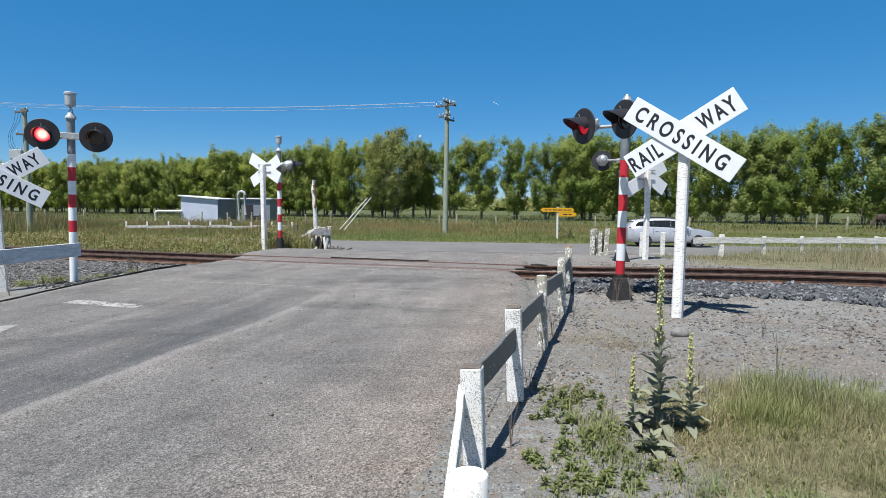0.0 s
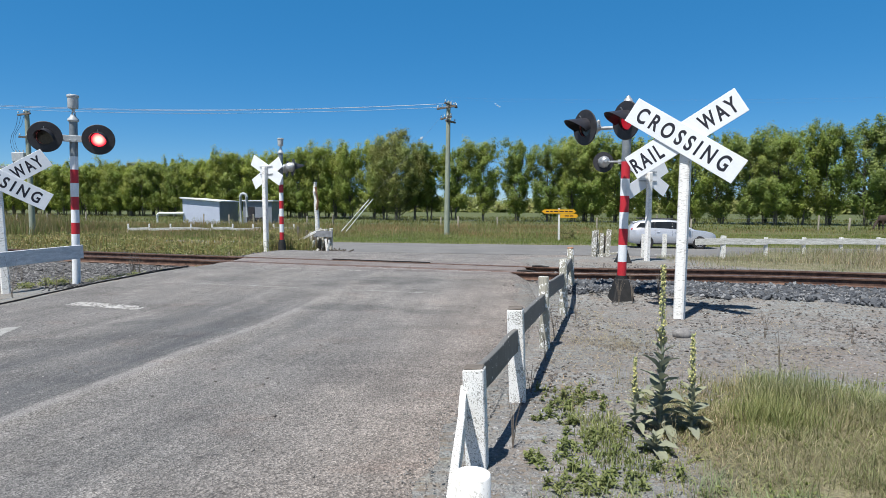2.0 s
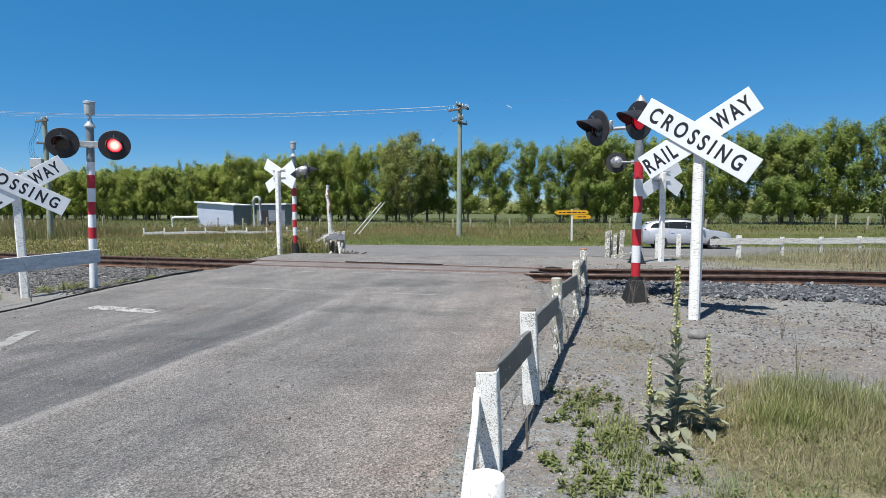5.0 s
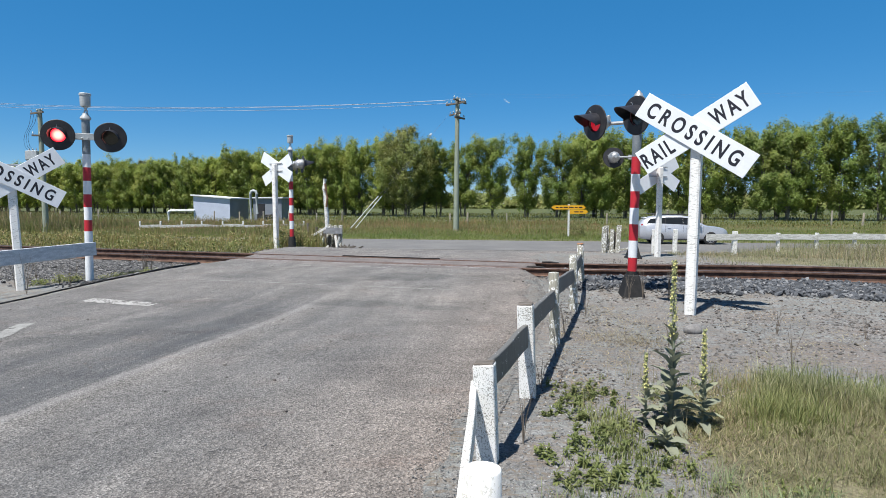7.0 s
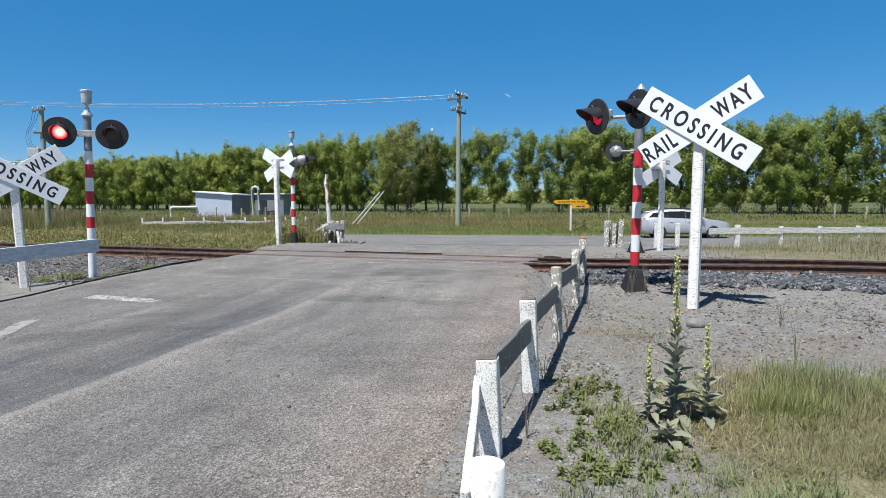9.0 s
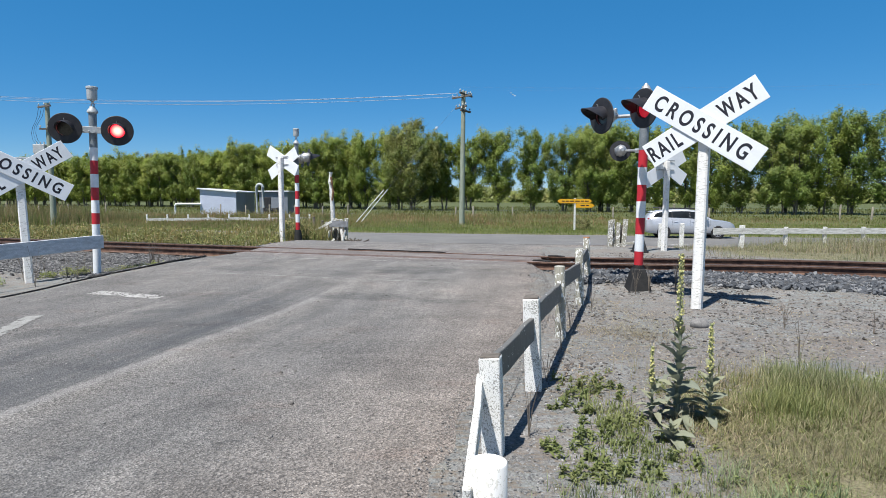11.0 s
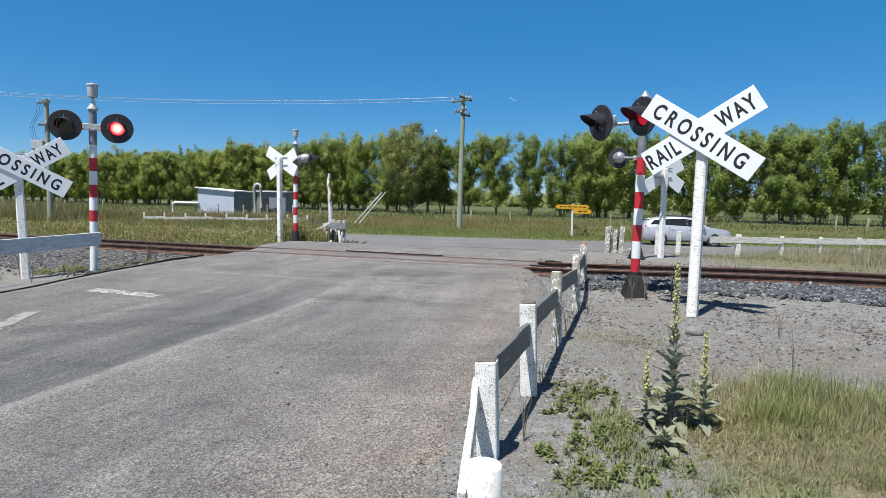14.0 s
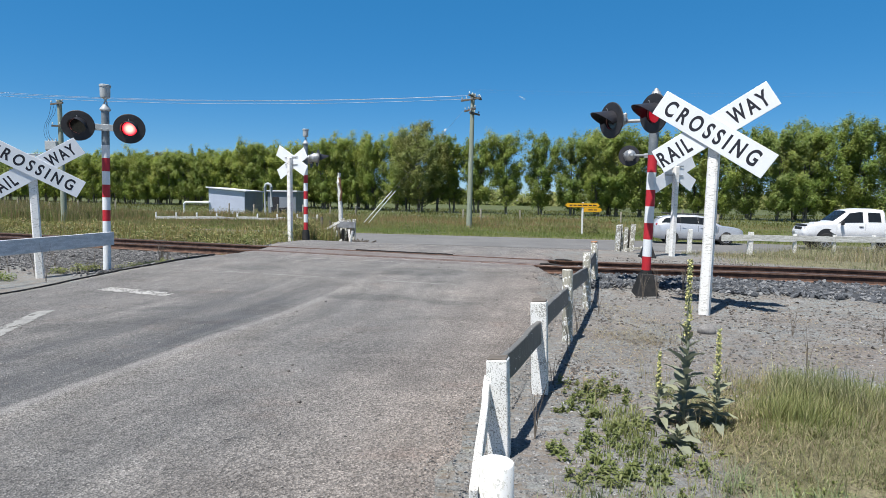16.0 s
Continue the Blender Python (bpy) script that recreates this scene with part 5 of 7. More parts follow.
# ---- plants ----
def leaf_material(name, stops, through=0.3, rough=0.55):
    m = mat(name, stops[0][1], rough)
    g = m.node_tree.nodes.new("ShaderNodeNewGeometry")
    c = ramp(m, g.outputs["Random Per Island"], stops)
    oi = m.node_tree.nodes.new("ShaderNodeObjectInfo")
    c = mix(m, 1.0, c, ramp(m, oi.outputs["Random"], [(0.0, (0.86, 0.88, 0.9)), (1.0, (1.12, 1.08, 0.9))]), "MULTIPLY")
    c = mix(m, 1.0, c, ramp(m, noise_of(m, coords(m), 0.8), [(0.3, grey(0.8)), (0.7, grey(1.15))]), "MULTIPLY")
    c = mix(m, 1.0, c, ramp(m, noise_of(m, coords(m), 0.28, 3.0), [(0.38, (0.90, 1.0, 0.88)), (0.62, (1.1, 1.0, 1.0))]), "MULTIPLY")
    paint(m, c)
    t = m.node_tree.nodes.new("ShaderNodeBsdfTranslucent")
    link(m, c, t.inputs["Color"])
    s = m.node_tree.nodes.new("ShaderNodeMixShader")
    s.inputs[0].default_value = through
    link(m, m.node_tree.nodes["Principled BSDF"].outputs[0], s.inputs[1])
    link(m, t.outputs[0], s.inputs[2])
    link(m, s.outputs[0], m.node_tree.nodes["Material Output"].inputs["Surface"])
    return m


leaf_poplar = leaf_material("poplar_leaf", [(0.0, (0.190, 0.252, 0.050)), (0.5, (0.262, 0.325, 0.064)), (1.0, (0.345, 0.388, 0.096))], 0.42)
leaf_mid = leaf_material("shelterbelt_leaf", [(0.0, (0.155, 0.218, 0.046)), (0.5, (0.22, 0.288, 0.063)), (1.0, (0.31, 0.362, 0.102))], 0.42)
leaf_dark = leaf_material("dark_leaf", [(0.0, (0.18, 0.215, 0.062)), (0.5, (0.245, 0.28, 0.085)), (1.0, (0.33, 0.345, 0.125))], 0.42)
bark = worn("bark", (0.10, 0.09, 0.07), (0.19, 0.17, 0.14), 6, 40, 0.95, relief=0.6, stretch=(1, 1, 0.3))


def leaf_mesh(name, centres, radii, per, size, rng, material, flat=0.8, lift=0.0, middle=None):
    """Many small bent leaves about clump centres; about a middle height they also face out of the whole crown."""
    C = np.repeat(np.array(centres), per, axis=0)
    R = np.repeat(np.array(radii), per)[:, None]
    n = len(C)
    d = rng.normal(size=(n, 3))
    d /= np.linalg.norm(d, axis=1)[:, None]
    P = C + d * R * (rng.random((n, 1)) ** 0.6) * np.array([1, 1, flat])
    P[:, 2] += lift * np.abs(rng.normal(size=n)) * R[:, 0]
    u = rng.normal(size=(n, 3))
    u /= np.linalg.norm(u, axis=1)[:, None]
    nrm = d * 0.7 + rng.normal(size=(n, 3)) * 0.4 + np.array([-0.45, -0.45, 0.8])
    if middle is not None:
        out = P * np.array([1, 1, 0.45]) - np.array([0, 0, middle * 0.45])
        out /= np.linalg.norm(out, axis=1)[:, None] + 1e-6
        nrm = d * 0.75 + out * 0.55 + rng.normal(size=(n, 3)) * 0.32 + np.array([-0.1, -0.1, 0.45])
    v = np.cross(nrm, u)
    v /= np.linalg.norm(v, axis=1)[:, None]
    u = np.cross(v, nrm)
    u /= np.linalg.norm(u, axis=1)[:, None]
    s = size * rng.uniform(0.6, 1.4, (n, 1))
    V = np.stack([P - u * s, P + v * s * 0.75, P + u * s * 0.7 - v * s * 0.5], 1).reshape(-1, 3)
    F = np.arange(3 * n).reshape(-1, 3)
    me = bpy.data.meshes.new(name)
    me.from_pydata(V.tolist(), [], F.tolist())
    me.materials.append(material)
    return me


def make_tree(seed, height, width, material, label, low=0.16, per=62, stems=2, clumps=105, group="shelterbelt trees", leaf=0.118):
    rng = np.random.default_rng(seed)
    top = thing("tree", Matrix(), label, "tree", group)
    bm = bmesh.new()
    centres, radii = [], []
    for st_i in range(stems):
        a0 = rng.uniform(0, 6.28)
        lean = rng.uniform(0.02, 0.11)
        base = Vector((0.25 * math.cos(a0) * (stems > 1), 0.25 * math.sin(a0) * (stems > 1), -0.15))
        H = height * rng.uniform(0.82, 0.95)
        pts = [base + Vector((math.cos(a0) * lean * z + 0.12 * noise.noise(Vector((z, seed, st_i))), math.sin(a0) * lean * z + 0.12 * noise.noise(Vector((z, st_i, seed))), z)) for z in np.linspace(0, H, 9)]
        tube(bm, pts, height * 0.008 + 0.03, 7, 0.02)
        for k in range(int(15 + height)):
            t = rng.uniform(low, 0.95)
            p = pts[0].lerp(pts[-1], t)
            f = t * 8
            p = pts[int(f)].lerp(pts[min(8, int(f) + 1)], f % 1)
            a = rng.uniform(0, 6.28)
            reach = width * 0.5 * (0.35 + 0.75 * math.sin(math.pi * min(1, 0.25 + 0.75 * (1 - t)))) * rng.uniform(0.5, 1.0)
            q = p + Vector((math.cos(a) * reach, math.sin(a) * reach, reach * rng.uniform(0.35, 1.0)))
            mid = p.lerp(q, 0.5) - Vector((0, 0, 0.08 * reach))
            tube(bm, [p, mid, q], 0.045 * (1.2 - t) + 0.012, 5, 0.008)
            for tt in (0.55, 0.8, 1.0):
                centres.append(tuple(p.lerp(q, tt) + Vector(rng.normal(size=3)) * 0.22))
                radii.append(rng.uniform(0.28, 0.66) * width / 4.2)
        for tt in np.linspace(0.76, 0.98, 4):
            centres.append(tuple(pts[0].lerp(pts[-1], tt)))
            radii.append(rng.uniform(0.35, 0.62))
    part("trunk", bm, bark, top, "thin grey-brown trunk and limbs", True)
    order = rng.permutation(len(centres))[:clumps]
    me = leaf_mesh("crown", [centres[i] for i in order], [radii[i] for i in order], per, leaf, rng, material, 1.15, 0.35, height * 0.5)
    c = new("crown", me)
    c.parent = top
    return top


TREES = [make_tree(10 + k, h, w, leaf_poplar, "leafy bright green shelterbelt tree with thin trunks", lo, 96, st, 255)
         for k, (h, w, lo, st) in enumerate(((11.4, 5.4, 0.11, 4), (11.7, 5.1, 0.13, 3), (10.9, 5.6, 0.10, 4), (11.7, 4.7, 0.15, 3), (11.4, 5.6, 0.11, 4)))]
MID = [make_tree(60 + k, h, w, leaf_mid, "leafy mid-green shelterbelt tree with thin trunks", lo, 100, st, 250)
       for k, (h, w, lo, st) in enumerate(((11.6, 5.2, 0.09, 4), (11.2, 5.6, 0.08, 4), (11.8, 5.0, 0.11, 3)))]
DARK = make_tree(40, 11.6, 8.4, leaf_dark, "broad dark olive-green tree standing among paler ones", 0.08, 20, 4, 330)
rng_d = np.random.default_rng(44)
dc = []
while len(dc) < 420:
    q = rng_d.uniform(-1, 1, 3)
    r2 = np.linalg.norm(q)
    if 0.45 < r2 < 1 and noise.noise(Vector(q * 2.2)) > -0.25:
        dc.append((q[0] * 4.6, q[1] * 4.2, 6.9 + q[2] * (5.6 if q[2] > 0 else 6.0)))
old = [c for c in DARK.children if c.name.startswith("crown")][0]
old.data = leaf_mesh("crown", dc, rng_d.uniform(0.4, 0.95, len(dc)), 92, 0.12, rng_d, leaf_dark, 1.1, 0.3, 6.5)


def tree_row(u, off):
    """The belt runs across the paddock and comes nearer to the right."""
    x = u
    return x, 80 - 0.5 * x + off


rng_t = np.random.default_rng(5)
used = set()
u = -102.0
k = 0
while u < 50:
    x, y = tree_row(u + rng_t.uniform(-0.5, 0.5), rng_t.uniform(-0.8, 0.8))
    sc = rng_t.uniform(0.88, 0.945) if u < 14 else rng_t.uniform(0.865, 0.905) * (1 - 0.04 * smooth01(18, 30, u) + 0.07 * smooth01(34, 44, u))
    sc *= 1 - 0.035 * smooth01(-12, -26, u) - 0.06 * smooth01(-30, -58, u)
    thin = -0.013 < x / y < 0.185
    kind = int(rng_t.integers(0, 5))
    if thin:
        kind = (3, 0, 3)[k % 3]
        sc *= 0.93
    src = TREES[kind]
    if u > 9:
        kind = 5 + k % 3
        src = MID[k % 3]
    m = pose(x, y, ground_z(x, y), 0, 0, rng_t.uniform(0, 360)) @ Matrix.Diagonal((1, 1, 1, 1))
    if kind not in used:
        used.add(kind)
        t = src
        t.matrix_world = m
    else:
        t = copy_thing(src, m)
    t.scale = (sc * rng_t.uniform(0.95, 1.1), sc * rng_t.uniform(0.95, 1.1), sc)
    u += rng_t.uniform(2.5, 3.4) * (0.82 if u > 14 else 1) if not thin else rng_t.uniform(3.0, 3.9)
    k += 1
u = -110.0
while u < 52:
    x, y = tree_row(u, 8 + rng_t.uniform(-1, 1))
    u += rng_t.uniform(3.0, 4.2)
    if x / y > -0.126 and rng_t.random() < (0.93 if x / y < 0.204 else 0.7):
        continue
    t = copy_thing(TREES[int(rng_t.integers(0, 5))], pose(x, y, ground_z(x, y), 0, 0, rng_t.uniform(0, 360)))
    s = rng_t.uniform(0.85, 1.0) * (1 - 0.05 * smooth01(-12, -26, u) - 0.09 * smooth01(-30, -58, u))
    t.scale = (s * 1.1, s * 1.1, s * 0.93)
for x, off, sc in ((-4.6, -4, 0.92), (18.5, 2, 0.95), (-54, 2, 0.84)):
    px, py = tree_row(x, off)
    m = pose(px, py, ground_z(px, py), 0, 0, x * 31)
    if x == -4.6:
        DARK.matrix_world = m
        DARK.scale = (sc, sc, sc)
    else:
        d = copy_thing(DARK, m)
        d.scale = (sc * 0.8, sc * 0.8, sc * 0.9)


rng_f = np.random.default_rng(91)
fc, fr = [], []
for _ in range(3200):
    x = rng_f.uniform(-330, 230)
    y = 245 - 0.35 * x + rng_f.uniform(-8, 8)
    fc.append((x, y, -0.4 + (8.5 if x < -10 else 6.5) * rng_f.random() ** 0.9 * (0.75 + 0.4 * noise.noise(Vector((x * 0.05, 0, 0))))))
    fr.append(rng_f.uniform(1.2, 2.4))
tagged(new("far_woods", leaf_mesh("far_woods", fc, fr, 36, 0.7, rng_f, leaf_dark)), "low dark green woods far across the paddocks", "woods", kind="stuff")


def blade_material(name, stops, rough=0.6):
    return leaf_material(name, stops, 0.4, rough)


def blades(name, count, place, height, width, material, label, seed, bend=0.35, category="grass"):
    """Grass: each blade two segments of a tapering strip."""
    rng = np.random.default_rng(seed)
    P, S = [], []
    for _ in range(count):
        p = place(rng)
        if p is not None:
            P.append(p[:3])
            S.append(p[3] if len(p) > 3 else 1.0)
    P, S = np.array(P), np.array(S)[:, None]
    n = len(P)
    a = rng.uniform(0, 6.283, n)
    d = np.stack([np.cos(a), np.sin(a), np.zeros(n)], 1)
    side = np.stack([-np.sin(a), np.cos(a), np.zeros(n)], 1)
    h = height * rng.uniform(0.45, 1.25, (n, 1)) * S
    b = bend * rng.uniform(0.2, 1.6, (n, 1)) * h
    w = width * rng.uniform(0.6, 1.4, (n, 1)) * 0.5
    up = np.array([0, 0, 1.0])
    p1 = P + up * h * 0.55 + d * b * 0.3
    p2 = P + up * h + d * b
    V = np.stack([P - side * w, P + side * w, p1 + side * w * 0.8, p1 - side * w * 0.8, p2], 1).reshape(-1, 3)
    k = np.arange(n) * 5
    F = [(int(i), int(i) + 1, int(i) + 2, int(i) + 3) for i in k] + [(int(i) + 3, int(i) + 2, int(i) + 4) for i in k]
    me = bpy.data.meshes.new(name)
    me.from_pydata(V.tolist(), [], F)
    me.materials.append(material)
    return tagged(new(name, me), label, category, kind="stuff")


g_green = blade_material("green_grass", [(0.0, (0.12, 0.17, 0.05)), (0.5, (0.19, 0.24, 0.08)), (1.0, (0.28, 0.31, 0.13))])
g_dry = blade_material("dry_grass", [(0.0, (0.22, 0.195, 0.10)), (0.5, (0.33, 0.285, 0.17)), (1.0, (0.43, 0.38, 0.26))])
g_weed = blade_material("seeding_grass", [(0.0, (0.165, 0.165, 0.05)), (0.45, (0.275, 0.25, 0.09)), (0.75, (0.39, 0.305, 0.15)), (1.0, (0.48, 0.36, 0.22))])
g_mix = blade_material("meadow_grass", [(0.0, (0.165, 0.20, 0.085)), (0.45, (0.25, 0.27, 0.135)), (0.75, (0.35, 0.335, 0.21)), (1.0, (0.47, 0.44, 0.32))])


g_fresh = blade_material("fresh_grass", [(0.0, (0.15, 0.19, 0.07)), (0.5, (0.23, 0.27, 0.105)), (1.0, (0.33, 0.345, 0.17))])
g_blue = blade_material("bluish_grass", [(0.0, (0.17, 0.22, 0.13)), (0.5, (0.24, 0.29, 0.17)), (1.0, (0.33, 0.36, 0.22))])


g_thatch = blade_material("thatch", [(0.0, (0.17, 0.135, 0.095)), (0.5, (0.27, 0.225, 0.165)), (1.0, (0.38, 0.33, 0.25))])


def tuft_place(cx, cy, r, tufts, seed):
    """Places in tufts over a patch."""
    rr = np.random.default_rng(seed)
    T = [(cx + rr.normal() * r[0], cy + rr.normal() * r[1], rr.uniform(0.6, 1.3), rr.uniform(0.04, 0.12)) for _ in range(tufts)]

    def place(rng):
        x, y, s, w = T[rng.integers(0, len(T))]
        x, y = x + rng.normal() * w, y + rng.normal() * w
        if y > 5.2 or road_dist(x, y) < 0.35 or y < 1.6:
            return None
        return x, y, ground_z(x, y) - 0.01, s
    return place


def near_grass(rng):
    y = rng.uniform(1.9, 5.4)
    x = rng.uniform(0.55 + 0.22 * y, 0.9 * y + 1.0)
    edge = 4.85 - 0.06 * (x - 2) + 0.5 * noise.noise(Vector((x * 1.4, 3, 0)))
    dens = 0.62 + 1.3 * noise.noise(Vector((x * 1.7, y * 1.7, 1))) + 0.7 * noise.noise(Vector((x * 5, y * 5, 2)))
    dens = max(0.3, dens)
    if y > edge or rng.random() > dens * smooth01(edge + 0.1, edge - 0.8, y) * smooth01(0.8, 1.7, x - 0.06 * y):
        return None
    return x, y, ground_z(x, y) - 0.01, (0.75 + 0.5 * smooth01(0.8, 3, x - 0.2)) * (1 + 1.1 * noise.noise(Vector((x * 2.6, y * 2.6, 5))))


blades("grass", 80000, near_grass, 0.062, 0.0044, g_mix, "mixed green and dry grass on the gravel shoulder", 11, 1.0)
blades("grass", 36000, near_grass, 0.050, 0.0040, g_thatch, "dead brown thatch among the shoulder grass", 27, 2.2)
blades("grass", 1700, tuft_place(2.32, 3.95, (0.17, 0.15), 24, 21), 0.15, 0.0042, g_fresh, "long green grass tufts", 12, 0.5)
blades("grass", 1500, tuft_place(2.9, 3.5, (0.9, 0.6), 60, 22), 0.15, 0.003, g_dry, "dry straw-coloured grass stalks", 13, 0.45)
blades("grass", 1700, tuft_place(2.62, 4.5, (0.20, 0.16), 24, 25), 0.18, 0.0046, g_mix, "tall green grass tufts at the edge of the gravel", 19, 0.5)
blades("grass", 2000, tuft_place(3.2, 4.2, (0.5, 0.35), 30, 26), 0.15, 0.0042, g_mix, "tall mixed grass tufts", 20, 0.5)
blades("grass", 2200, tuft_place(1.55, 2.55, (0.35, 0.3), 22, 23), 0.13, 0.005, g_blue, "short green grass tufts", 14, 0.6)
blades("grass", 420, tuft_place(2.6, 4.55, (0.8, 0.2), 26, 24), 0.20, 0.0026, g_dry, "thin dry grass stalks at the gravel edge", 15, 0.4)


def weed_tufts(rng):
    x, y = rng.uniform(0.55, 1.3), rng.uniform(2.4, 4.3)
    if road_dist(x, y) < 0.5 or rng.random() > 0.2 + 1.5 * noise.noise(Vector((x * 3.1, y * 3.1, 31))):
        return None
    return x, y, ground_z(x, y) - 0.005


blades("grass", 6000, weed_tufts, 0.065, 0.006, g_fresh, "short green tufts among gravel by the fence", 16, 0.6)


def weeds_left(rng):
    n = 2.9 + 6.5 * rng.random() ** 1.3
    s = rng.uniform(-60, -8.5)
    x, y = track_at(s, n)
    if road_dist(x, y) < 0.5 or hwy_m(x, y) > -7.6:
        return None
    tall = 0.72 + 0.6 * noise.noise(Vector((x * 0.35, y * 0.35, 4))) + 0.5 * noise.noise(Vector((x * 1.3, y * 1.3, 8)))
    if rng.random() > 0.65 + 0.6 * noise.noise(Vector((x * 0.7, y * 0.7, 9))):
        return None
    return x, y, ground_z(x, y) - 0.01, max(0.35, tall) * smooth01(2.4, 4.4, n) + 0.1


blades("weeds", 46000, weeds_left, 0.46, 0.014, g_weed, "tall seeding grass and weeds between railway and highway", 31, 0.3)
blades("weeds", 6000, weeds_left, 0.36, 0.03, g_green, "green weeds between railway and highway", 32, 0.4)


g_verge = blade_material("verge_green", [(0.0, (0.11, 0.16, 0.035)), (0.5, (0.175, 0.23, 0.055)), (1.0, (0.26, 0.29, 0.09))])
g_brown = blade_material("seeding_brown", [(0.0, (0.145, 0.155, 0.055)), (0.4, (0.225, 0.21, 0.095)), (0.75, (0.325, 0.255, 0.15)), (1.0, (0.41, 0.30, 0.20))])


def verge_far(rng):
    m = 4.0 + 12.5 * rng.random()
    x = rng.uniform(-60, 42)
    x, y = hwy_at(x, m)
    if abs(x) > 0.85 * y:
        return None
    s = 0.35 + 0.9 * smooth01(1.0, 4.0, m) + 0.7 * smooth01(8, 15, m) + 0.4 * noise.noise(Vector((x * 0.4, y * 0.4, 2)))
    return x, y, ground_z(x, y) - 0.02, max(0.2, s * (1 - 0.55 * smooth01(6, 14, x)))


blades("verge_grass", 56000, verge_far, 0.26, 0.014, g_brown, "long brownish verge grass beyond the highway", 33, 0.35)
blades("verge_grass", 24000, verge_far, 0.20, 0.014, g_verge, "long green verge grass beyond the highway", 49, 0.4)


g_rust = blade_material("dock_seed", [(0.0, (0.18, 0.135, 0.07)), (0.5, (0.29, 0.20, 0.12)), (1.0, (0.38, 0.27, 0.18))])


def verge_seed(rng):
    """Patches of ripe seed heads towards the farm fence."""
    m = 5.5 + 11 * rng.random()
    x, y = hwy_at(rng.uniform(-60, 12), m)
    if rng.random() > 0.35 + 1.4 * noise.noise(Vector((x * 0.35, y * 0.35, 41))):
        return None
    return x, y, ground_z(x, y) + 0.12, 0.6 + 0.5 * smooth01(6, 15, m)


blades("seed_heads", 26000, verge_seed, 0.30, 0.02, g_rust, "reddish-brown ripe seed heads in the verge", 51, 0.3)


def verge_green(rng):
    m = 0.2 + 10.0 * rng.random() ** 1.2
    x, y = hwy_at(rng.uniform(-45, 36), m)
    return x, y, ground_z(x, y) - 0.01, 0.6 + 0.4 * noise.noise(Vector((x * 0.5, y * 0.5, 2)))


blades("verge_grass", 90000, verge_green, 0.24, 0.016, g_verge, "short green verge grass at the highway edge", 34, 0.5)


g_paddock = blade_material("paddock_green", [(0.0, (0.10, 0.115, 0.025)), (0.5, (0.16, 0.17, 0.042)), (1.0, (0.23, 0.22, 0.065))])


def paddock(rng):
    x = rng.uniform(-100, 60)
    y = 51 + 60 * rng.random() - 0.3 * x
    if abs(x) > 0.8 * y:
        return None
    return x, y, ground_z(x, y) - 0.02, 0.7 + 0.6 * noise.noise(Vector((x * 0.2, y * 0.2, 5)))


blades("paddock_grass", 40000, paddock, 0.35, 0.06, g_paddock, "green paddock grass below the trees", 36, 0.4)


g_pale = blade_material("dead_grass", [(0.0, (0.22, 0.20, 0.14)), (0.6, (0.34, 0.30, 0.23)), (1.0, (0.44, 0.40, 0.32))])


def right_rough(rng):
    n = 2.3 + 17.0 * rng.random() ** 1.15
    s = rng.uniform(0.5, 30)
    x, y = track_at(s, n)
    if road_dist(x, y) < 0.6 or hwy_m(x, y) > -7.75 or x < 6.5 + 0.5 * noise.noise(Vector((y, 3, 1))):
        return None
    if rng.random() > 0.75 * smooth01(2.4, 6.5, n) + 0.7 * noise.noise(Vector((x * 0.8, y * 0.8, 6))):
        return None
    return x, y, ground_z(x, y) - 0.01, 0.35 + 0.95 * smooth01(8, 14, x) * smooth01(3.5, 7, n) + 0.35 * noise.noise(Vector((x * 0.6, y * 0.6, 19)))


blades("rough_grass", 12000, right_rough, 0.30, 0.007, g_brown, "dry rough grass between railway and roadside fence", 37, 0.5)
blades("rough_grass", 36000, right_rough, 0.34, 0.006, g_pale, "pale dead grass stalks by the roadside fence", 40, 0.55)
blades("rough_grass", 42000, right_rough, 0.26, 0.008, g_mix, "green tufts in dry rough grass", 38, 0.6)


def tall_weeds(rng):
    """Rank growth between the highway and the huts."""
    m = 0.8 + 10 * rng.random()
    x, y = hwy_at(rng.uniform(-42, -9), m)
    if abs(x) > 0.82 * y or rng.random() > 0.55 + 0.9 * noise.noise(Vector((x * 0.3, y * 0.3, 11))) + 0.35 * smooth01(-25, -32, x):
        return None
    if -24.5 < x < -14 and y > 57.5:
        return None
    tall = (0.55 + 0.7 * smooth01(-24, -31, x)) * (1 + 0.7 * noise.noise(Vector((x * 0.5, y * 0.5, 12))))
    return x, y, ground_z(x, y) - 0.02, tall * (0.55 if -25 < x < -13 and y < 46.5 else 1.0)


def fence_weeds(rng):
    x, y = rng.normal(-5.25, 0.42), rng.uniform(21.9, 24.6)
    return (x, y, ground_z(x, y), rng.uniform(0.5, 1.0)) if road_dist(x, y) > 0.12 and x < -4.55 else None


blades("tall_weeds", 2600, fence_weeds, 0.85, 0.009, g_weed, "tall dry weeds beside a broken fence", 61, 0.25)
blades("tall_weeds", 700, fence_weeds, 0.6, 0.02, g_green, "green weeds beside a broken fence", 62, 0.35)
blades("tall_weeds", 34000, tall_weeds, 1.0, 0.018, g_brown, "tall brown seeding weeds beyond the highway", 46, 0.22)
blades("tall_weeds", 9000, tall_weeds, 0.75, 0.04, g_verge, "rank green weeds beyond the highway", 47, 0.3)


g_straw = blade_material("straw", [(0.0, (0.22, 0.17, 0.125)), (0.6, (0.36, 0.295, 0.23)), (1.0, (0.46, 0.39, 0.32))])


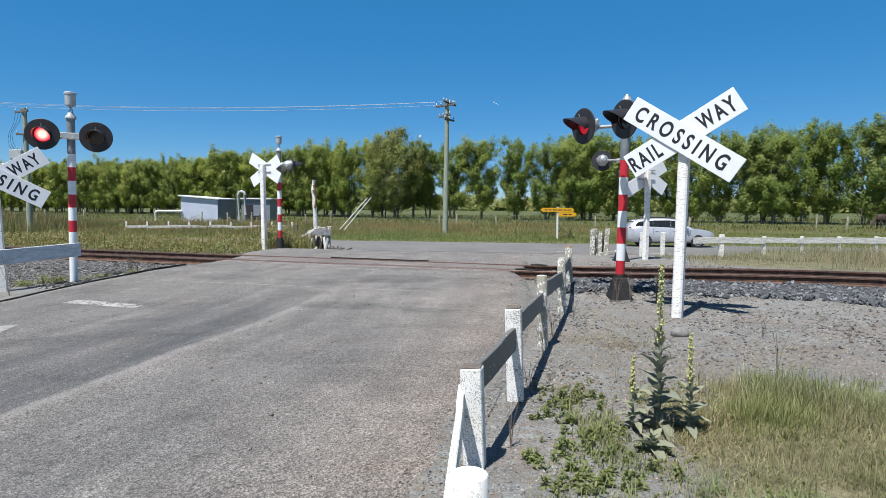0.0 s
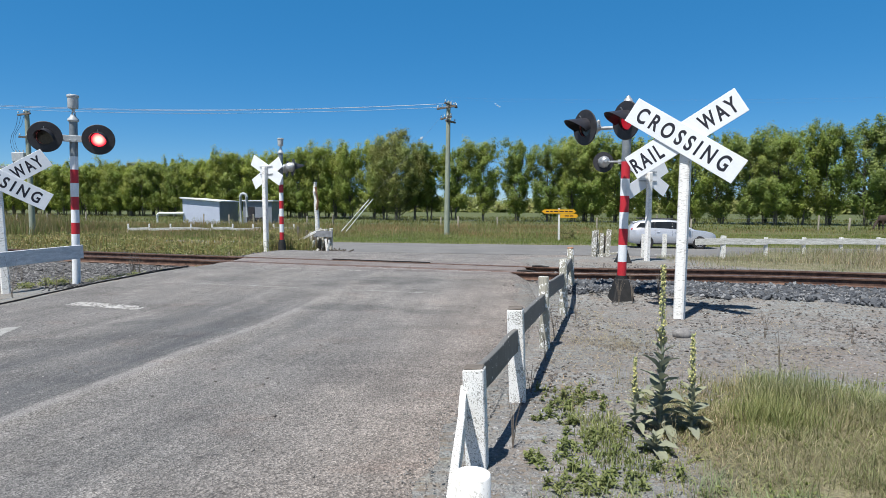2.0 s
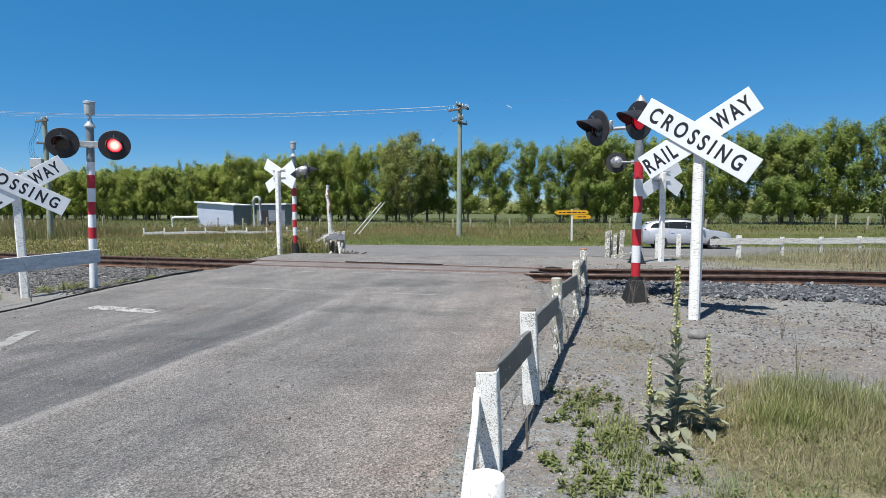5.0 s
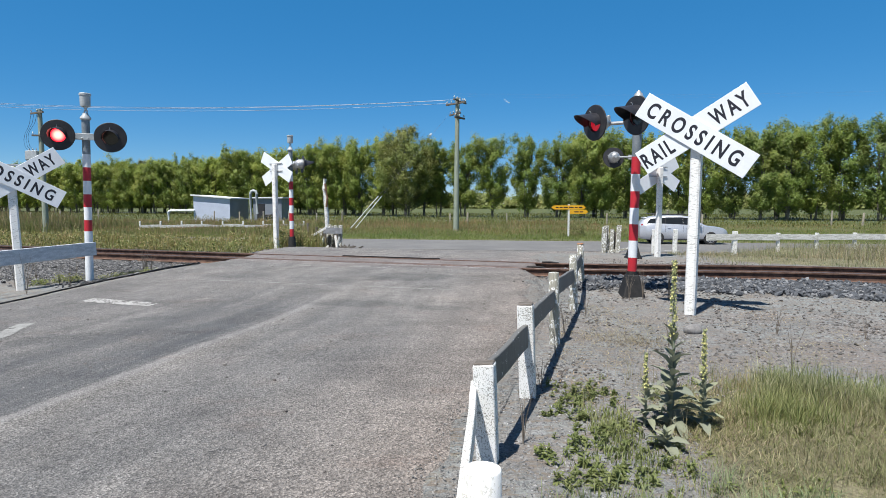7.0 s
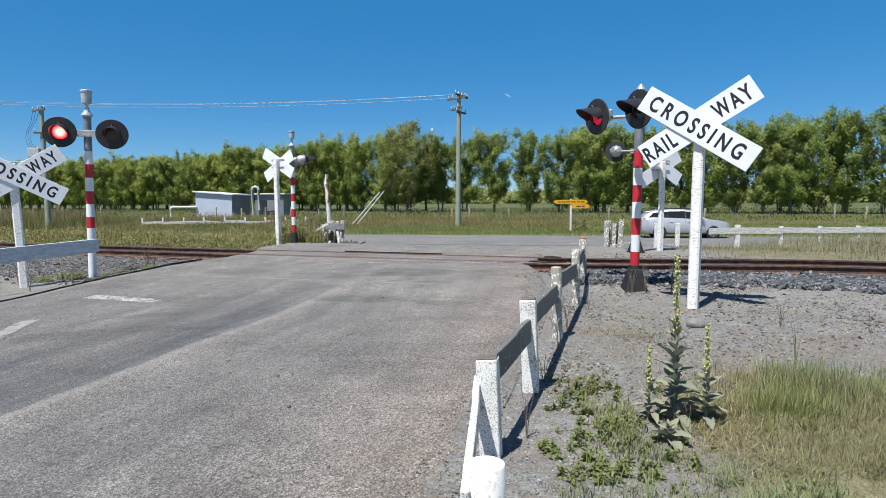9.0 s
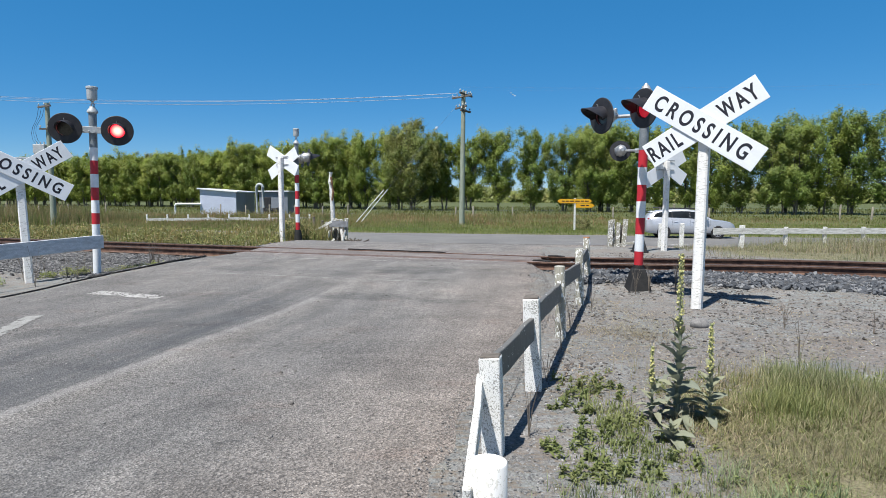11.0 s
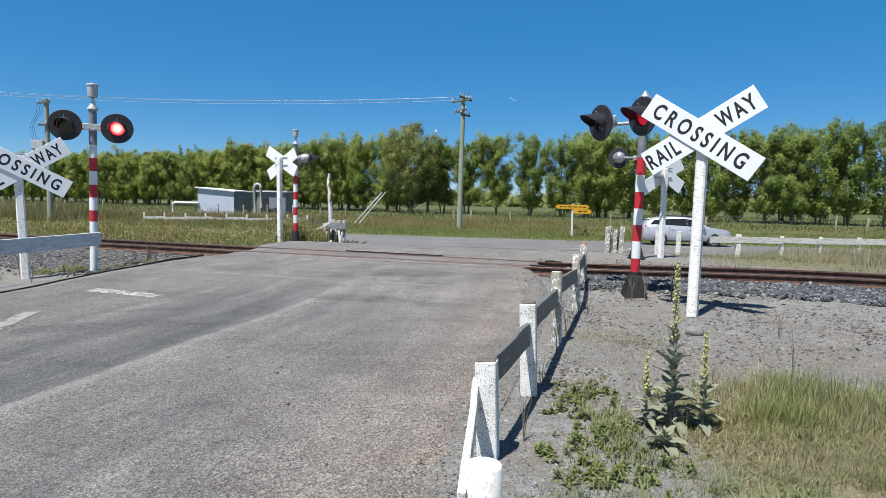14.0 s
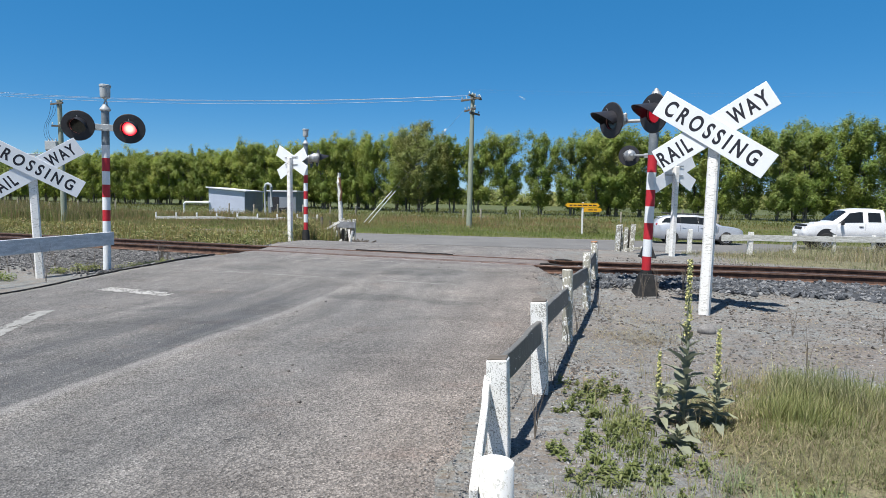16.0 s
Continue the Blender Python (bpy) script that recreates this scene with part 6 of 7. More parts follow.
def straw(rng):
    x, y = 1.98 + rng.normal() * 0.22, 6.35 + rng.normal() * 0.2
    return x, y, ground_z(x, y) + 0.002


blades("dry_straw", 700, straw, 0.035, 0.004, g_straw, "flattened dry straw on gravel", 41, 3.0)


# ---- broad-leaved plants ----
def leaf_shape(length, width, cup=0.25, seg=8):
    """A veined ovate leaf with a wavy rim, folded along its middle, growing along +x."""
    bm = bmesh.new()
    rows = []
    for i in range(seg + 1):
        t = i / seg
        w = width * 0.5 * math.sin(math.pi * min(0.985, 0.07 + t ** 0.85 * 0.92)) ** 0.75
        z = length * (0.32 * t - cup * t * t)
        rows.append([bm.verts.new((t * length, w * f, z + abs(f) ** 1.5 * w * 0.42 + (0.05 * width * math.sin(t * 19 + 4 * f) if abs(f) == 1 else 0))) for f in (-1, -0.55, 0, 0.55, 1)])
    for a, b in zip(rows, rows[1:]):
        for k in range(4):
            bm.faces.new((a[k], b[k], b[k + 1], a[k + 1]))
    return bm


def downy_material():
    m = leaf_material("downy_leaf", [(0.0, (0.225, 0.24, 0.19)), (1.0, (0.33, 0.345, 0.285))], 0.2, 0.95)
    n = noise_of(m, coords(m), 60.0)
    bump(m, n, 0.5, 0.004)
    return m


downy = downy_material()
yellow_flower = worn("yellow_flower", (0.62, 0.57, 0.22), (0.52, 0.50, 0.22), 60, 200, 0.8)
bud_green = worn("bud_green", (0.40, 0.40, 0.17), (0.28, 0.31, 0.14), 60, 200, 0.85)


def mullein(x, y, height, rosette, spike_from, seed, label, reach=0.24, thick=0.017):
    """Large leaves wind up the stem, wide below and small above, under a spike of flowers."""
    rng = np.random.default_rng(seed)
    top = thing("mullein", pose(x, y, ground_z(x, y) - 0.01), label, "plant", "mulleins")
    bm = bmesh.new()
    tube(bm, [(0, 0, 0), (0.01, 0, height * 0.5), (-0.005, 0.01, height)], 0.011, 8, 0.006)
    part("stem", bm, downy, top, "", True)
    meshes = []
    for f, w, c in ((1.0, 0.42, 0.62), (0.9, 0.44, 0.42), (0.68, 0.42, 0.34), (0.45, 0.40, 0.25)):
        bm = leaf_shape(reach * f, reach * f * w, c)
        meshes.append(bm)
    made = [None] * 4
    for i in range(rosette):
        t = i / max(1, rosette - 1)
        kind = min(3, int(t * 4))
        if made[kind] is None:
            o = part("leaf", meshes[kind], downy, top, "", True)
            made[kind] = o.data
        else:
            o = new("leaf", made[kind])
            o.parent = top
        s = rng.uniform(0.8, 1.12)
        o.matrix_basis = pose(0, 0, 0.02 + spike_from * t ** 1.15, rng.uniform(-18, 18), -(2 + 46 * t) + rng.uniform(-12, 12), i * 137.5 + rng.uniform(-18, 18)) @ Matrix.Diagonal((s, s, s, 1))
    if height > spike_from + 0.05:
        bm = bmesh.new()
        for z in np.arange(spike_from, height, 0.008):
            g = (z - spike_from) / (height - spike_from)
            for q in range(3):
                a = rng.uniform(0, 6.28)
                r = thick * (1.1 - 0.65 * g) * rng.uniform(0.6, 1.2)
                bmesh.ops.create_icosphere(bm, subdivisions=1, radius=rng.uniform(0.004, 0.008), matrix=Matrix.Translation((r * math.cos(a), r * math.sin(a), z)))
        part("flower_spike", bm, bud_green, top, "green and yellow flower spike")
        petal = None
        for k in range(int(150 * (height - spike_from))):
            g = rng.random() ** 1.3
            a = rng.uniform(0, 360)
            z = spike_from + (height - spike_from) * g
            r = thick * (1.25 - 0.7 * g) * rng.uniform(0.85, 1.25)
            if petal is None:
                bm = bmesh.new()
                hub = bm.verts.new((0.002, 0, 0))
                rim = [bm.verts.new((0.007 if q % 2 else 0.004, (0.0085 if q % 2 else 0.0055) * math.cos(math.pi * q / 5), (0.0085 if q % 2 else 0.0055) * math.sin(math.pi * q / 5))) for q in range(10)]
                for q in range(10):
                    bm.faces.new((hub, rim[q], rim[(q + 1) % 10]))
                o = part("flower", bm, yellow_flower, top)
                petal = o.data
            else:
                o = new("flower", petal)
                o.parent = top
            o.matrix_basis = pose(0, 0, z, 0, 0, a) @ pose(r, 0, 0, rng.uniform(0, 90), rng.uniform(-40, 10), 0)
    return top


mullein(1.49, 3.80, 1.10, 26, 0.60, 1, "tall grey-green mullein with a yellow flower spike", 0.235, 0.019)
mullein(1.68, 3.76, 0.66, 20, 0.34, 2, "smaller mullein with a short yellow spike", 0.17, 0.014)
mullein(1.33, 3.82, 0.50, 13, 0.26, 3, "small mullein beside taller ones", 0.15, 0.012)
mullein(1.34, 3.47, 0.10, 13, 0.08, 4, "low rosette of broad downy mullein leaves", 0.155)

bush = leaf_material("bushy_weed", [(0.0, (0.08, 0.10, 0.03)), (0.5, (0.16, 0.18, 0.055)), (0.85, (0.28, 0.265, 0.11)), (1.0, (0.38, 0.27, 0.17))], 0.35)
rng_b = np.random.default_rng(63)
bc, br = [], []
while len(bc) < 2600:
    p = weeds_left(rng_b)
    if p is not None and p[3] > 0.3:
        bc.append((p[0], p[1], p[2] + 0.28 * p[3] * rng_b.uniform(0.2, 1.4)))
        br.append(rng_b.uniform(0.08, 0.2))
for _ in range(170):
    x, y = -5.45 + rng_b.normal() * 0.28, 21.6 + rng_b.normal() * 1.1
    bc.append((x, y, ground_z(x, y) + rng_b.uniform(0.02, 0.62)))
    br.append(rng_b.uniform(0.08, 0.18))
for _ in range(150):
    x, y = rng_b.uniform(-24.5, -14.5), 56.6 + rng_b.normal() * 0.5
    bc.append((x, y, ground_z(x, y) + rng_b.uniform(0.02, 0.45 + 0.5 * abs(noise.noise(Vector((x * 0.7, 5, 2)))))))
    br.append(rng_b.uniform(0.12, 0.26))
for _ in range(60):
    x, y = 8.75 + rng_b.normal() * 0.35, 38.6 + rng_b.normal() * 0.4
    bc.append((x, y, ground_z(x, y) + rng_b.uniform(0.02, 0.7)))
    br.append(rng_b.uniform(0.08, 0.2))
tagged(new("bushy_weeds", leaf_mesh("bushy_weeds", bc, br, 34, 0.032, rng_b, bush, 1.2)), "bushy olive-green weeds and docks beside the railway", "weeds", kind="stuff")

leaf_weed = leaf_material("weed_leaf", [(0.0, (0.15, 0.185, 0.068)), (0.6, (0.215, 0.255, 0.095)), (1.0, (0.32, 0.345, 0.16))], 0.45, 0.8)
rng_w = np.random.default_rng(77)


def lance_leaves(name, plants, material, label, seed):
    """Low weeds: each plant a whorl of long narrow leaves that rise and droop."""
    rng = np.random.default_rng(seed)
    verts, faces = [], []
    for px, py, count, size in plants:
        gz0 = ground_z(px, py) - 0.004
        tall = size * rng.uniform(0.6, 1.3)
        for _ in range(count):
            a, e, h = rng.uniform(0, 6.283), math.radians(rng.uniform(10, 80)), rng.random()
            L = size * rng.uniform(0.6, 1.25) * (1.1 - 0.4 * h)
            W = L * rng.uniform(0.09, 0.16)
            d, w = np.array([math.cos(a), math.sin(a), 0]), np.array([-math.sin(a), math.cos(a), rng.uniform(-0.5, 0.5)])
            o = np.array([px + rng.normal() * size * 0.12, py + rng.normal() * size * 0.12, gz0 + tall * h])
            k = len(verts)
            for t, f in ((0.0, 0.35), (0.35, 1.0), (0.7, 0.8), (1.0, 0.0)):
                p = o + d * L * t * math.cos(e) + np.array([0, 0, L * (t * math.sin(e) - 0.45 * t * t)])
                p[2] = max(p[2], gz0 + 0.006)
                verts += [tuple(p)] if f == 0 else [tuple(p - w * W * f), tuple(p + w * W * f)]
            faces += [(k, k + 1, k + 3, k + 2), (k + 2, k + 3, k + 5, k + 4), (k + 4, k + 5, k + 6)]
    me = bpy.data.meshes.new(name)
    me.from_pydata(verts, [], faces)
    me.materials.append(material)
    return tagged(new(name, me), label, "weed", kind="stuff")


patches = ((0.98, 4.52, 0.10, 0.14, 7), (1.15, 4.45, 0.14, 0.16, 9), (1.0, 4.25, 0.10, 0.10, 5), (0.76, 4.02, 0.05, 0.05, 2), (0.97, 3.9, 0.06, 0.12, 5), (1.1, 3.72, 0.12, 0.10, 4), (0.86, 3.5, 0.10, 0.12, 5), (1.02, 3.4, 0.12, 0.15, 6), (0.78, 3.2, 0.10, 0.12, 5), (0.95, 3.05, 0.13, 0.10, 5), (0.70, 2.95, 0.08, 0.10, 4), (1.2, 3.3, 0.14, 0.2, 4), (1.25, 3.0, 0.12, 0.1, 3), (0.60, 3.35, 0.05, 0.08, 2))
plants = []
for wx, wy, rx, ry, many in patches:
    plants += [(wx + rng_w.normal() * rx * 0.8, wy + rng_w.normal() * ry * 0.8, int(rng_w.integers(14, 34)), rng_w.uniform(0.03, 0.068)) for _ in range(int(many * 2.1))]
lance_leaves("leafy_weeds", plants, leaf_weed, "low bright green leafy weeds in the gravel", 78)
plants = []
for _ in range(900):
    x, y = rng_w.uniform(0.7, 4.2), rng_w.uniform(2.4, 4.9)
    if road_dist(x, y) > 0.5 and noise.noise(Vector((x * 2.3, y * 2.3, 17))) > 0.12:
        plants.append((x, y, int(rng_w.integers(6, 14)), rng_w.uniform(0.025, 0.05)))
lance_leaves("leafy_weeds", plants, leaf_weed, "small green weeds among the shoulder grass", 79)
cs = []
for wx, wy, wr, wh in ((-7.15, 11.2, 0.22, 0.13), (-6.95, 11.35, 0.2, 0.12), (-7.4, 11.0, 0.12, 0.09), (-6.2, 11.75, 0.2, 0.08), (-5.95, 11.95, 0.18, 0.08), (-6.4, 11.65, 0.15, 0.07), (-5.5, 12.6, 0.15, 0.06), (-7.7, 10.0, 0.12, 0.10), (-8.2, 10.4, 0.12, 0.09)):
    for _ in range(26):
        x, y = wx + rng_w.normal() * wr * 0.8, wy + rng_w.normal() * wr * 0.6
        cs.append((x, y, ground_z(x, y) + wh * rng_w.uniform(0.1, 1.0)))
me = leaf_mesh("track_weeds", cs, [0.07] * len(cs), 18, 0.016, rng_w, leaf_weed, 1.0)
tagged(new("track_weeds", me), "low clumps of green weeds beside the ballast", "weed", kind="stuff")


def litter(rng):
    x = rng.uniform(0.7, 4.6)
    y = rng.uniform(4.2, 8.4)
    if road_dist(x, y) < 0.3 or rng.random() > 0.35 + 1.3 * noise.noise(Vector((x * 1.1, y * 1.1, 21))) + 0.3 * smooth01(3.2, 1.6, x):
        return None
    return x, y, ground_z(x, y) + 0.004


blades("plant_litter", 9000, litter, 0.016, 0.006, g_straw, "dry brown stalks and litter lying on the gravel", 48, 3.5, "litter")

dry_stalk = worn("dry_stalk", (0.20, 0.165, 0.13), (0.12, 0.10, 0.08), 9, 60, 0.9)
bm = bmesh.new()
for sx, sy, sh, kind in ((3.35, 8.75, 0.55, 12), (3.0, 8.85, 0.42, 9), (2.78, 8.8, 0.4, 8), (3.75, 6.6, 0.35, 5), (2.35, 6.1, 0.25, 6), (-6.05, 12.2, 0.5, 16), (-6.25, 12.5, 0.45, 12), (-5.85, 12.0, 0.35, 10), (-7.6, 10.6, 0.5, 5), (-8.3, 10.9, 0.45, 5), (-7.0, 10.9, 0.4, 6), (-8.8, 11.3, 0.5, 6), (-7.9, 11.6, 0.4, 6), (-7.3, 11.9, 0.35, 6), (-6.7, 9.6, 0.7, 3), (-6.95, 9.95, 0.5, 3), (-6.5, 10.4, 0.4, 3), (1.08, 5.55, 0.35, 5), (1.22, 6.25, 0.4, 7), (1.35, 6.5, 0.3, 6), (0.50, 3.55, 0.35, 5), (0.78, 4.6, 0.3, 4), (1.85, 7.6, 0.3, 5), (4.6, 6.4, 0.3, 4), (5.2, 5.6, 0.35, 4), (3.1, 5.2, 0.4, 4)):
    o = Vector((sx, sy, ground_z(sx, sy)))
    for i in range(kind):
        a, r = random.uniform(0, 6.28), random.uniform(0.05, 0.2) * sh
        tube(bm, [o - Vector((0, 0, 0.02)), o + Vector((r * 0.5 * math.cos(a), r * 0.5 * math.sin(a), sh * 0.5)), o + Vector((r * 1.6 * math.cos(a), r * 1.6 * math.sin(a), sh * random.uniform(0.7, 1.1)))], 0.0028, 4, 0.0014)
tagged(part("dead_weeds", bm, dry_stalk, None), "dead brown weed stalks standing in gravel", "weed", kind="stuff")
bm = bmesh.new()
bmesh.ops.create_icosphere(bm, subdivisions=3, radius=1)
for v in bm.verts:
    v.co *= 1 + 0.14 * noise.noise(v.co * 1.6)
    v.co = (v.co.x * 0.105, v.co.y * 0.08, v.co.z * 0.075)
rock = part("rock", bm, worn("rock", (0.17, 0.165, 0.16), (0.24, 0.23, 0.22), 20, 90, 0.9), None, "", True)
rock.matrix_world = pose(2.88, 6.76, ground_z(2.88, 6.76) + 0.03)
tagged(rock, "rounded grey stone lying on gravel", "rock")


# ---- a cow in the paddock ----
def skin(bm, rings, seg=14):
    """Joins ellipses, each (centre, half width, half height, tilt about y), along a line."""
    made = []
    for (x, y, z), rw, rh, tilt in rings:
        q = pose(x, y, z, 0, tilt, 0)
        made.append([bm.verts.new(q @ Vector((0, rw * math.cos(6.2832 * i / seg), rh * math.sin(6.2832 * i / seg)))) for i in range(seg)])
    for a, b in zip(made, made[1:]):
        for i in range(seg):
            bm.faces.new((a[i], a[(i + 1) % seg], b[(i + 1) % seg], b[i]))
    bm.faces.new(made[0][::-1])
    bm.faces.new(made[-1])
    bmesh.ops.recalc_face_normals(bm, faces=bm.faces)


def cow(x, y, turn):
    """A grazing cow that faces local -x with its head down."""
    hide = worn("cow_hide", (0.030, 0.017, 0.012), (0.050, 0.028, 0.019), 3, 60, 0.75, relief=0.2)
    pale = worn("cow_muzzle", (0.30, 0.27, 0.24), (0.20, 0.18, 0.16), 9, 60, 0.8)
    c = thing("cow", pose(x, y, ground_z(x, y), 0, 0, turn), "dark brown cow grazing with its head down in a paddock", "cow")
    bm = bmesh.new()
    skin(bm, [((-0.80, 0, 0.98), 0.10, 0.20, 20), ((-0.70, 0, 0.96), 0.20, 0.30, 10), ((-0.45, 0, 0.90), 0.28, 0.36, 0), ((0.0, 0, 0.86), 0.34, 0.38, 0), ((0.40, 0, 0.89), 0.31, 0.37, 0), ((0.68, 0, 0.96), 0.24, 0.31, 0), ((0.82, 0, 1.00), 0.12, 0.20, -10)])
    part("body", bm, hide, c, "", True)
    bm = bmesh.new()
    skin(bm, [((-0.68, 0, 1.0), 0.14, 0.26, 40), ((-0.88, 0, 0.80), 0.11, 0.18, 55), ((-1.03, 0, 0.55), 0.085, 0.13, 65)])
    part("neck", bm, hide, c, "", True)
    bm = bmesh.new()
    skin(bm, [((-0.98, 0, 0.60), 0.07, 0.10, 70), ((-1.07, 0, 0.50), 0.115, 0.13, 62), ((-1.15, 0, 0.34), 0.095, 0.10, 62), ((-1.22, 0, 0.18), 0.07, 0.07, 62), ((-1.24, 0, 0.12), 0.05, 0.045, 62)])
    head = part("head", bm, hide, c, "", True)
    bm = bmesh.new()
    skin(bm, [((-1.215, 0, 0.17), 0.074, 0.073, 62), ((-1.245, 0, 0.11), 0.06, 0.055, 62), ((-1.255, 0, 0.085), 0.03, 0.03, 62)])
    part("muzzle", bm, pale, head, "pale muzzle", True)
    for s_y in (-1, 1):
        bm = bmesh.new()
        skin(bm, [((-1.0, s_y * 0.10, 0.58), 0.02, 0.03, 0), ((-0.99, s_y * 0.19, 0.60), 0.035, 0.055, 0), ((-0.98, s_y * 0.27, 0.58), 0.01, 0.015, 0)], 8)
        part("ear", bm, hide, head, "", True)
        for lx, rw in ((-0.55, 0.085), (0.62, 0.10)):
            bm = bmesh.new()
            tube(bm, [(lx, s_y * 0.17, 0.75), (lx + (0.05 if lx > 0 else 0), s_y * 0.18, 0.48), (lx, s_y * 0.18, 0.36), (lx, s_y * 0.18, 0.06), (lx - 0.02, s_y * 0.18, 0.0)], rw, 10, 0.05)
            part("leg", bm, hide, c, "", True)
    bm = bmesh.new()
    tube(bm, [(0.82, 0, 1.12), (0.92, 0, 1.0), (0.94, 0, 0.7), (0.92, 0, 0.45), (0.93, 0, 0.32)], 0.03, 8, 0.015)
    part("tail", bm, hide, c, "", True)
    return c


cow(36.2, 47.1, 6)

# ---- vehicles ----
def car_paint(name, base, metal, rough):
    m = worn(name, base, tuple(x * 0.93 for x in base), 3, 200, rough, metal, 0.0)
    m.node_tree.nodes["Principled BSDF"].inputs["Coat Weight"].default_value = 0.6
    return m


silver = car_paint("silver_paint", (0.54, 0.56, 0.60), 0.35, 0.35)
ute_white = car_paint("white_car_paint", (0.78, 0.79, 0.80), 0.0, 0.3)
glass_dark = mat("car_glass", (0.03, 0.036, 0.042), 0.05)
tyre_rubber = worn("tyre_rubber", (0.022, 0.022, 0.023), (0.035, 0.034, 0.033), 9, 60, 0.85, relief=0.2)
alloy = worn("alloy_rim", (0.50, 0.51, 0.53), (0.42, 0.43, 0.45), 9, 60, 0.3, 0.8, 0.02)
lamp_clear = mat("headlight_glass", (0.62, 0.65, 0.68), 0.1, 0.4)
lamp_red = mat("tail_light_red", (0.35, 0.01, 0.012), 0.15)
trim_black = mat("black_trim", (0.02, 0.02, 0.022), 0.5)


def section(st, x):
    for a, b in zip(st, st[1:]):
        if x <= b[0]:
            break
    t = min(1, max(0, (x - a[0]) / (b[0] - a[0])))
    return [p + (q - p) * t for p, q in zip(a, b)]


def ring(s):
    """Half outline from sill to roof: (y, z)."""
    x, zb, zs, wb, zr, wr = s
    return [(0.0, zb), (wb * 0.90, zb), (wb * 0.985, zb + 0.10), (wb, zb + (zs - zb) * 0.55), (wb * 0.975, zs), (wr + (wb - wr) * 0.08, zs + (zr - zs) * 0.82), (wr * 0.93, zr - (zr - zs) * 0.05), (wr * 0.5, zr), (0.0, zr + 0.005)]


def loft(bm, st):
    rings = []
    xs = []
    for a, b in zip(st, st[1:]):
        for k in range(3):
            xs.append(a[0] + (b[0] - a[0]) * k / 3)
    xs.append(st[-1][0])
    for x in xs:
        r = ring(section(st, x))
        full = [(y, z) for y, z in r] + [(-y, z) for y, z in r[-2:0:-1]]
        rings.append([bm.verts.new((x, y, z)) for y, z in full])
    c = len(rings[0])
    for a, b in zip(rings, rings[1:]):
        for i in range(c):
            bm.faces.new((a[i], b[i], b[(i + 1) % c], a[(i + 1) % c]))
    bm.faces.new(rings[0])
    bm.faces.new(rings[-1][::-1])
    bmesh.ops.recalc_face_normals(bm, faces=bm.faces)


def side_panel(bm, st, corners, side, off=0.006, n=6):
    """A panel on the body's side; corners: (x, f) lower front, lower back, upper back, upper front; f runs 0 to 1 from belt to roof edge."""
    grid = []
    for i in range(n + 1):
        row = []
        for j in range(4):
            t, u = i / n, j / 3
            x = (corners[0][0] * (1 - t) + corners[1][0] * t) * (1 - u) + (corners[3][0] * (1 - t) + corners[2][0] * t) * u
            f = (corners[0][1] * (1 - t) + corners[1][1] * t) * (1 - u) + (corners[3][1] * (1 - t) + corners[2][1] * t) * u
            r = ring(section(st, x))
            a, b = (r[4], r[5]) if f >= 0 else (r[4], r[3])
            g = abs(f)
            row.append(bm.verts.new((x, side * (a[0] + (b[0] - a[0]) * g + off), a[1] + (b[1] - a[1]) * g + off * 0.3)))
        grid.append(row)
    for a, b in zip(grid, grid[1:]):
        for j in range(3):
            bm.faces.new((a[j], b[j], b[j + 1], a[j + 1]))
    bmesh.ops.solidify(bm, geom=list(bm.faces), thickness=0.004)


def top_panel(bm, st, x0, x1, w, off=0.006):
    grid = []
    for i in range(6):
        x = x0 + (x1 - x0) * i / 5
        s = section(st, x)
        r = ring(s)
        e = (r[5][0] * 0.75 + r[6][0] * 0.25, r[5][1] * 0.75 + r[6][1] * 0.25)
        half = [e, r[6], r[7], r[8]]
        grid.append([bm.verts.new((x + off, -y * w - off * (y > 0.3), z + off)) for y, z in half] + [bm.verts.new((x + off, y * w + off * (y > 0.3), z + off)) for y, z in half[-2::-1]])
    for a, b in zip(grid, grid[1:]):
        for j in range(6):
            bm.faces.new((a[j], b[j], b[j + 1], a[j + 1]))
    bmesh.ops.solidify(bm, geom=list(bm.faces), thickness=0.004)


